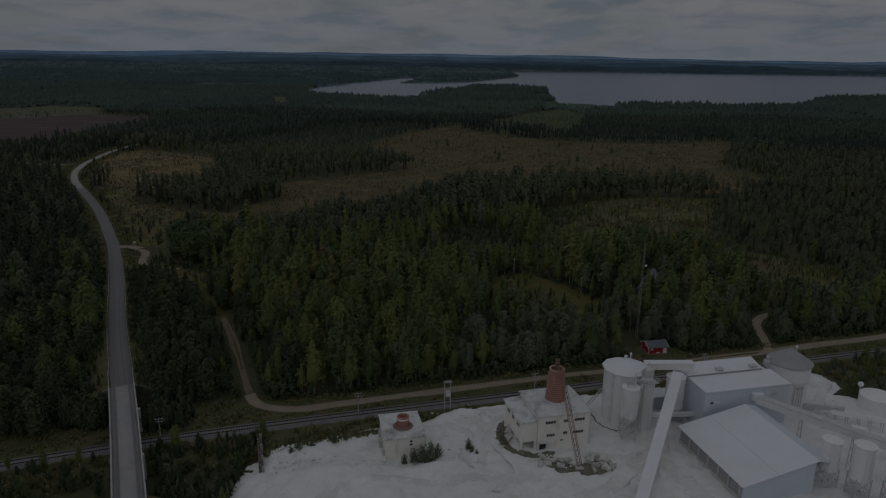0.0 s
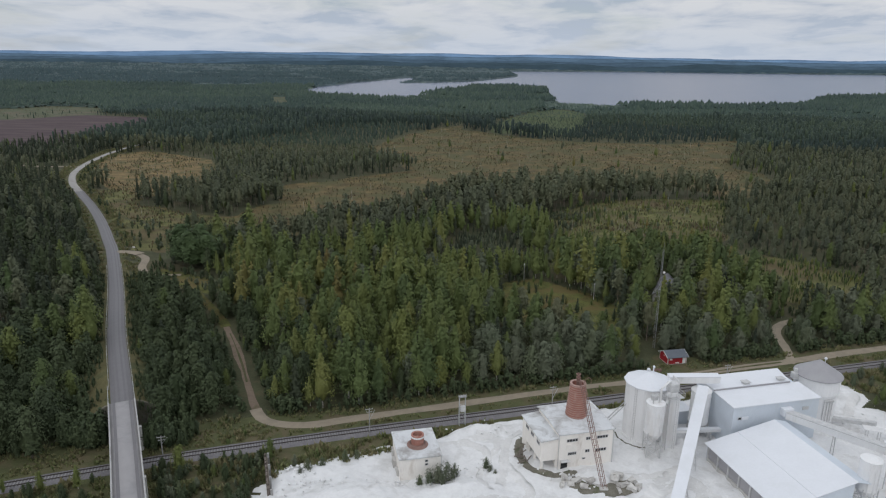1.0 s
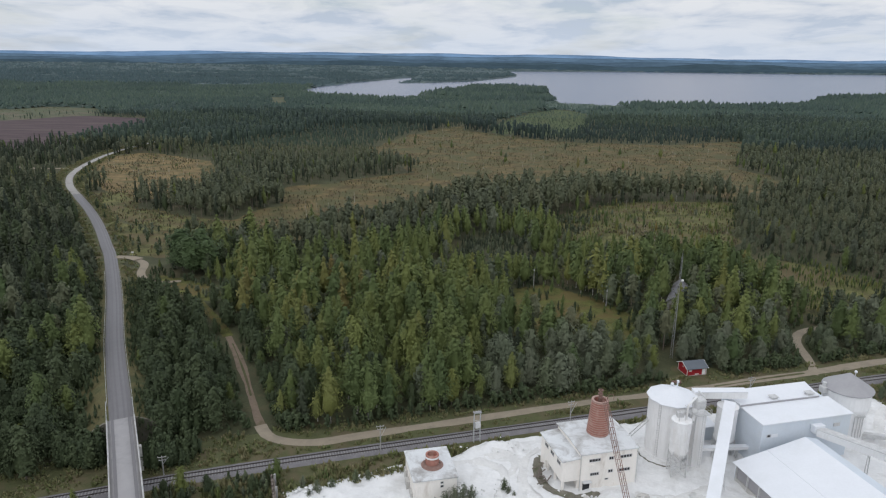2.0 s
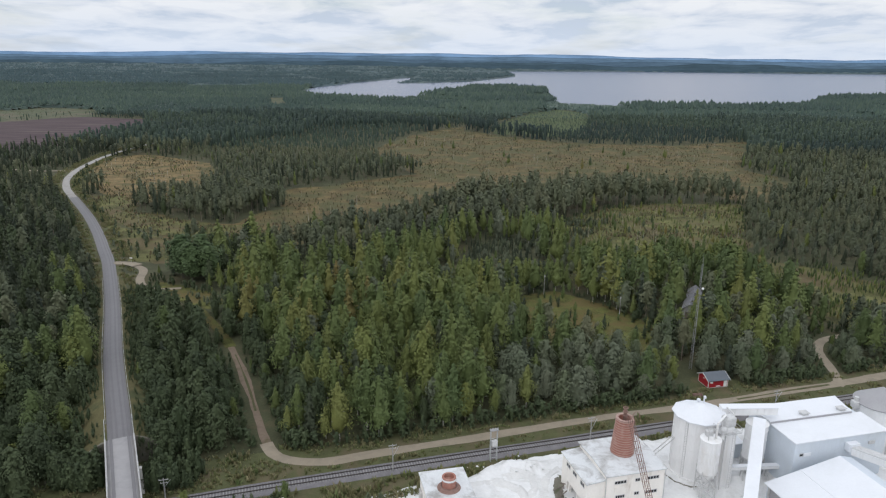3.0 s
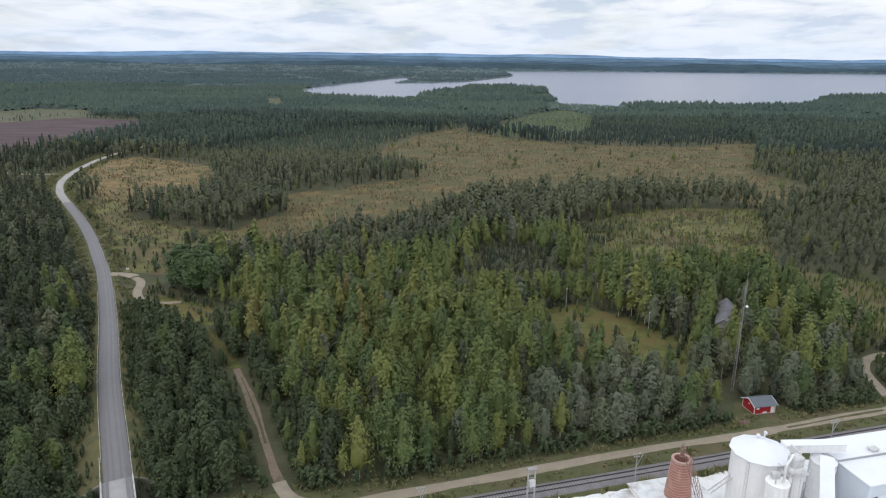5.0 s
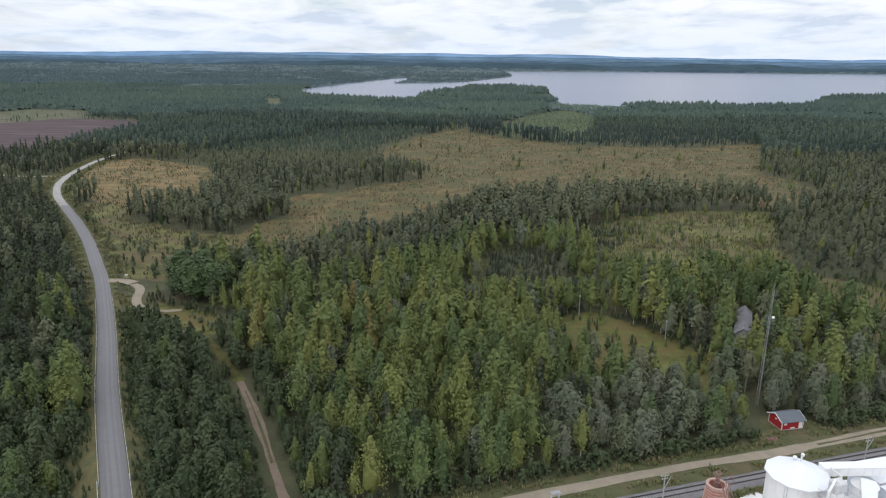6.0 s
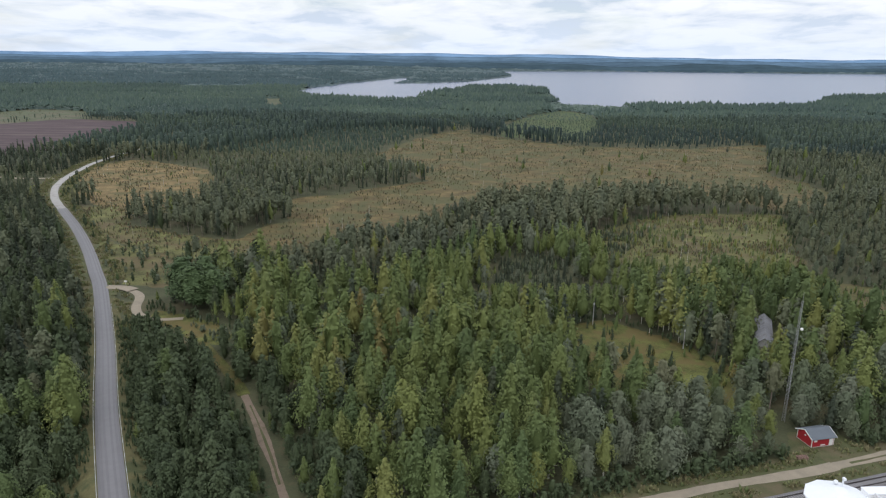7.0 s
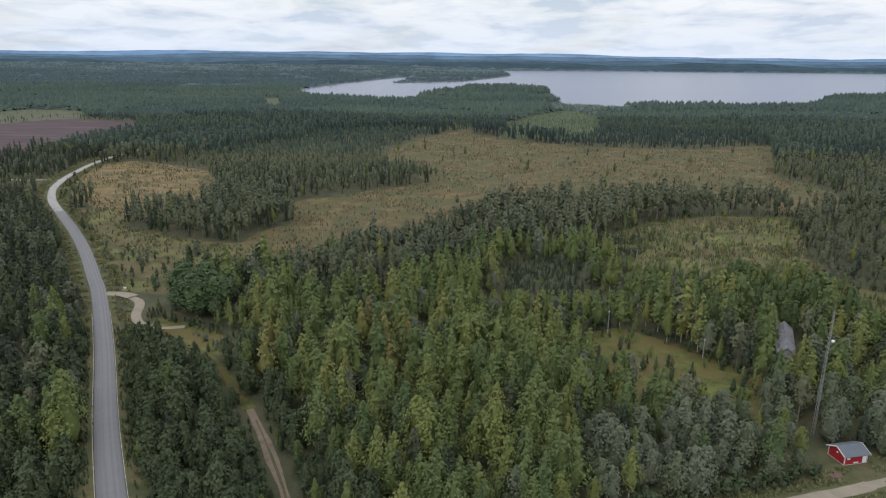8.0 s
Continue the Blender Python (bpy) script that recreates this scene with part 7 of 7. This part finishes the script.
def herbs(name, line, lo, hi, count, seed, label, tall=1.0):
    rng = np.random.default_rng(seed)
    i = rng.integers(0, len(line) - 1, count)
    d = line[i + 1, :2] - line[i, :2]
    d /= np.linalg.norm(d, axis=1)[:, None]
    s = rng.uniform(lo, hi, count)
    x = line[i, 0] + d[:, 1] * s + rng.uniform(-1.5, 1.5, count)
    y = line[i, 1] - d[:, 0] * s + rng.uniform(-1.5, 1.5, count)
    thick = np.array([noise.noise(Vector((a / 5, b / 5, seed))) for a, b in zip(x, y)])
    rim = away(x, y, np.array(YARD + [YARD[0]], float))
    deep = inside(x, y, YARD) & (((rim > 3.0) & ~((x < -19) & (rim < 8) & (thick > 0.16))) | (x > -8))
    k = in_view(x, y, 5) & ~deep & (thick > -0.25) & (away(x, y, SIDE_TRACK[::3]) > 2.3) & (away(x, y, ROAD[::3]) > 3.2) & (away(x, y, RAIL[::2]) > 2.9)
    x, y, thick = x[k], y[k], thick[k]
    massed(name, 0, x, y, rng.uniform(0.5, 1.4, len(x)) * tall * (1 + thick), [clump(seed + v) for v in range(6)], HERB, label, rng, np.clip(0.45 + 0.6 * thick + rng.normal(0, 0.2, len(x)), 0, 1))


herbs("herbs", RAIL, 3.2, 14.0, 22000, 81, "tall grass and herbs between railway and yard", 0.95)
herbs("herbs", RAIL, -14.0, -3.2, 16000, 82, "dry grass and herbs beside the gravel track", 0.6)
herbs("herbs", ROAD[ROAD[:, 1] > 146], 3.6, 9.0, 6000, 83, "grass and low scrub on the road bank", 0.9)
herbs("herbs", ROAD[ROAD[:, 1] > 146], -10.0, -3.6, 6000, 84, "grass and low scrub on the road bank", 0.9)

# undergrowth along the edge of the trees
rng = np.random.default_rng(91)
i = rng.integers(0, len(SIDE_TRACK) - 1, 2000)
d = SIDE_TRACK[i + 1] - SIDE_TRACK[i]
d /= np.linalg.norm(d, axis=1)[:, None]
s = rng.uniform(3.4, 8.0, len(i)) * np.where(SIDE_TRACK[i, 0] > -44, -1, rng.choice((-1, 1), len(i)))
x, y = SIDE_TRACK[i, 0] + d[:, 1] * s, SIDE_TRACK[i, 1] - d[:, 0] * s
k = in_view(x, y) & (away(x, y, ROAD[::3]) > 6) & (away(x, y, SIDE_TRACK[::2]) > 3.0) & (away(x, y, RIGHT_PATH[::2]) > 2.8) & ~inside(x, y, HUT_LAWN) & ~inside(x, y, GRASS_LEFT) & (away(x, y, RAIL[::2]) > 11) & (rng.random(len(x)) < 0.75) & ~((y > 215) & (x < -60))
massed("undergrowth", 0, x[k], y[k], 0.07 + 0.24 * rng.random(k.sum()) ** 1.6, [(np.multiply(c, (1.45, 1.45, 0.9)), f) for c, f in (crown("aspen", 11, 4, 1.5, 300 + v, 3, 5) for v in range(6))], LEAF_FAR["alder"], "low bushes along the edge of the wood", rng)

# bushes beside the gravel path
i = rng.integers(0, len(RIGHT_PATH) - 1, 260)
x, y = RIGHT_PATH[i, 0] + rng.normal(0, 4.6, 260), RIGHT_PATH[i, 1] + rng.normal(2, 4.6, 260)
k = (away(x, y, RIGHT_PATH[::2]) > 2.5) & (away(x, y, SIDE_TRACK[::2]) > 3.5) & (away(x, y, RAIL[::2]) > 11) & (y > 188)
massed("undergrowth", 0, x[k], y[k], rng.uniform(0.10, 0.30, k.sum()), [crown("willow", 14, 5, 1.1, 380 + v, 3, 5) for v in range(5)], LEAF_FAR["alder"], "low bushes beside the gravel path", rng)

# bushes on the banks of the road
def bank_height(x, y):
    w = np.interp(y, ROAD[:, 1], ROAD[:, 2])
    return np.clip(w - (away(x, y, ROAD[::2, :2]) - 3.7) / 1.7, 0, None) * np.clip((y - 140) / 5, 0, 1)


rng = np.random.default_rng(95)
y = 139 + 119 * rng.random(1500) ** 1.2
side = rng.choice((-1, 1), len(y))
x = np.interp(y, ROAD[:, 1], ROAD[:, 0]) + side * (3.9 + 14.0 * rng.random(len(y)) ** 1.7)
gap = ((side < 0) & (y > 146) & (y < 166)) | ((side > 0) & (y > 158) & (y < 172))
k = in_view(x, y) & ~(gap & (rng.random(len(x)) < 0.8)) & (away(x, y, SIDE_TRACK[::2]) > 3.2) & (away(x, y, RAIL[::2]) > 4.5) & (away(x, y, ROAD[::2, :2]) > 3.5)
x, y = x[k], y[k]
d = away(x, y, ROAD[::2, :2])
massed("roadside_bushes", 0, x, y, rng.uniform(0.16, 0.36, len(x)) * np.interp(d, [3.5, 5, 9, 14], [0.32, 0.6, 1.2, 1.7]), [crown("alder", 10, 5, 1.2, 340 + v, 4, 5) for v in range(5)], LEAF_FAR["alder"], "dense low alder bushes on the road bank", rng, None, bank_height(x, y) - 0.15)

# bushes in front of the bridge abutment
y = rng.uniform(133.5, 141.0, 150)
x = np.interp(y, ROAD[:, 1], ROAD[:, 0]) + rng.choice((-1, -1, 1), len(y)) * rng.uniform(4.6, 15.0, len(y))
k = away(x, y, RAIL[::2]) > 4.2
x, y = x[k], y[k]
massed("roadside_bushes", 0, x, y, rng.uniform(0.3, 0.62, len(x)), [crown("alder", 20, 7, 0.8, 360 + v, 4, 6) for v in range(5)], LEAF_FAR["alder"], "alder bushes below the bridge end", rng)

# bushes growing in the yard
def bush(x, y, h, label, seed, leaves=800):
    """Upright leafy shoots from one root."""
    rng = random.Random(seed)
    t = thing("bush", label, "bush", (x, y, 0.1), seed * 40, "bushes in the yard")
    bm = bmesh.new()
    for k in range(9):
        a, l = rng.uniform(0, 6.28), rng.uniform(0.3, 0.75)
        rod(bm, (0, 0, 0), (l * h * 0.6 * math.cos(a), l * h * 0.6 * math.sin(a), h * rng.uniform(0.6, 0.95)), 0.03, 0.01, 4)
    part("stems", bm, BARK, t)
    cv, cf = crown("willow", leaves // 20, 20, 0.62, seed, 3, 5)
    cf = cf[len(cf) - leaves:]
    pull = 0.55 + 0.6 * np.random.default_rng(seed).random(leaves)
    p = cv[cf.ravel()].reshape(-1, 3, 3)
    mid = p.mean(1, keepdims=True)
    p = p - mid + mid * pull[:, None, None]
    p = p * np.array((1.15, 1.15, 1.0)) * (h / 8.0)
    raw("leaves", p.reshape(-1, 3), np.arange(leaves * 3).reshape(-1, 3), LEAF["willow"], t)


for k, (px, py, h, lab) in enumerate(((-3.6, 122.7, 2.7, "grey-green bush against the kiln house wall"), (-1.8, 123.0, 3.2, "grey-green bush against the kiln house wall"), (0.0, 123.6, 3.4, "grey-green bush against the kiln house wall"), (1.6, 124.4, 2.8, "grey-green bush against the kiln house wall"),
                                      (-5.6, 122.0, 1.9, "low grey-green bush against the kiln house wall"), (-0.8, 122.3, 2.2, "low grey-green bush against the kiln house wall"),
                                      (9.6, 128.4, 1.7, "small bush growing in the white lime"), (10.4, 127.2, 1.2, "small bush growing in the white lime"), (11.4, 125.8, 1.0, "small bush growing in the white lime"),
                                      (-25.5, 127.6, 1.6, "small bush at the edge of the lime"), (-28.2, 126.0, 2.0, "small bush at the edge of the lime"), (-29.6, 124.6, 1.4, "small bush at the edge of the lime"), (-21.0, 130.2, 1.8, "small bush at the edge of the lime"), (-18.6, 131.4, 1.4, "small bush at the edge of the lime"), (-31.6, 128.4, 1.6, "small bush at the edge of the lime"))):
    bush(px + (1.2 if k < 6 else 0), py, (1.0 if k < 6 else 1.25) * h, lab, 400 + k)
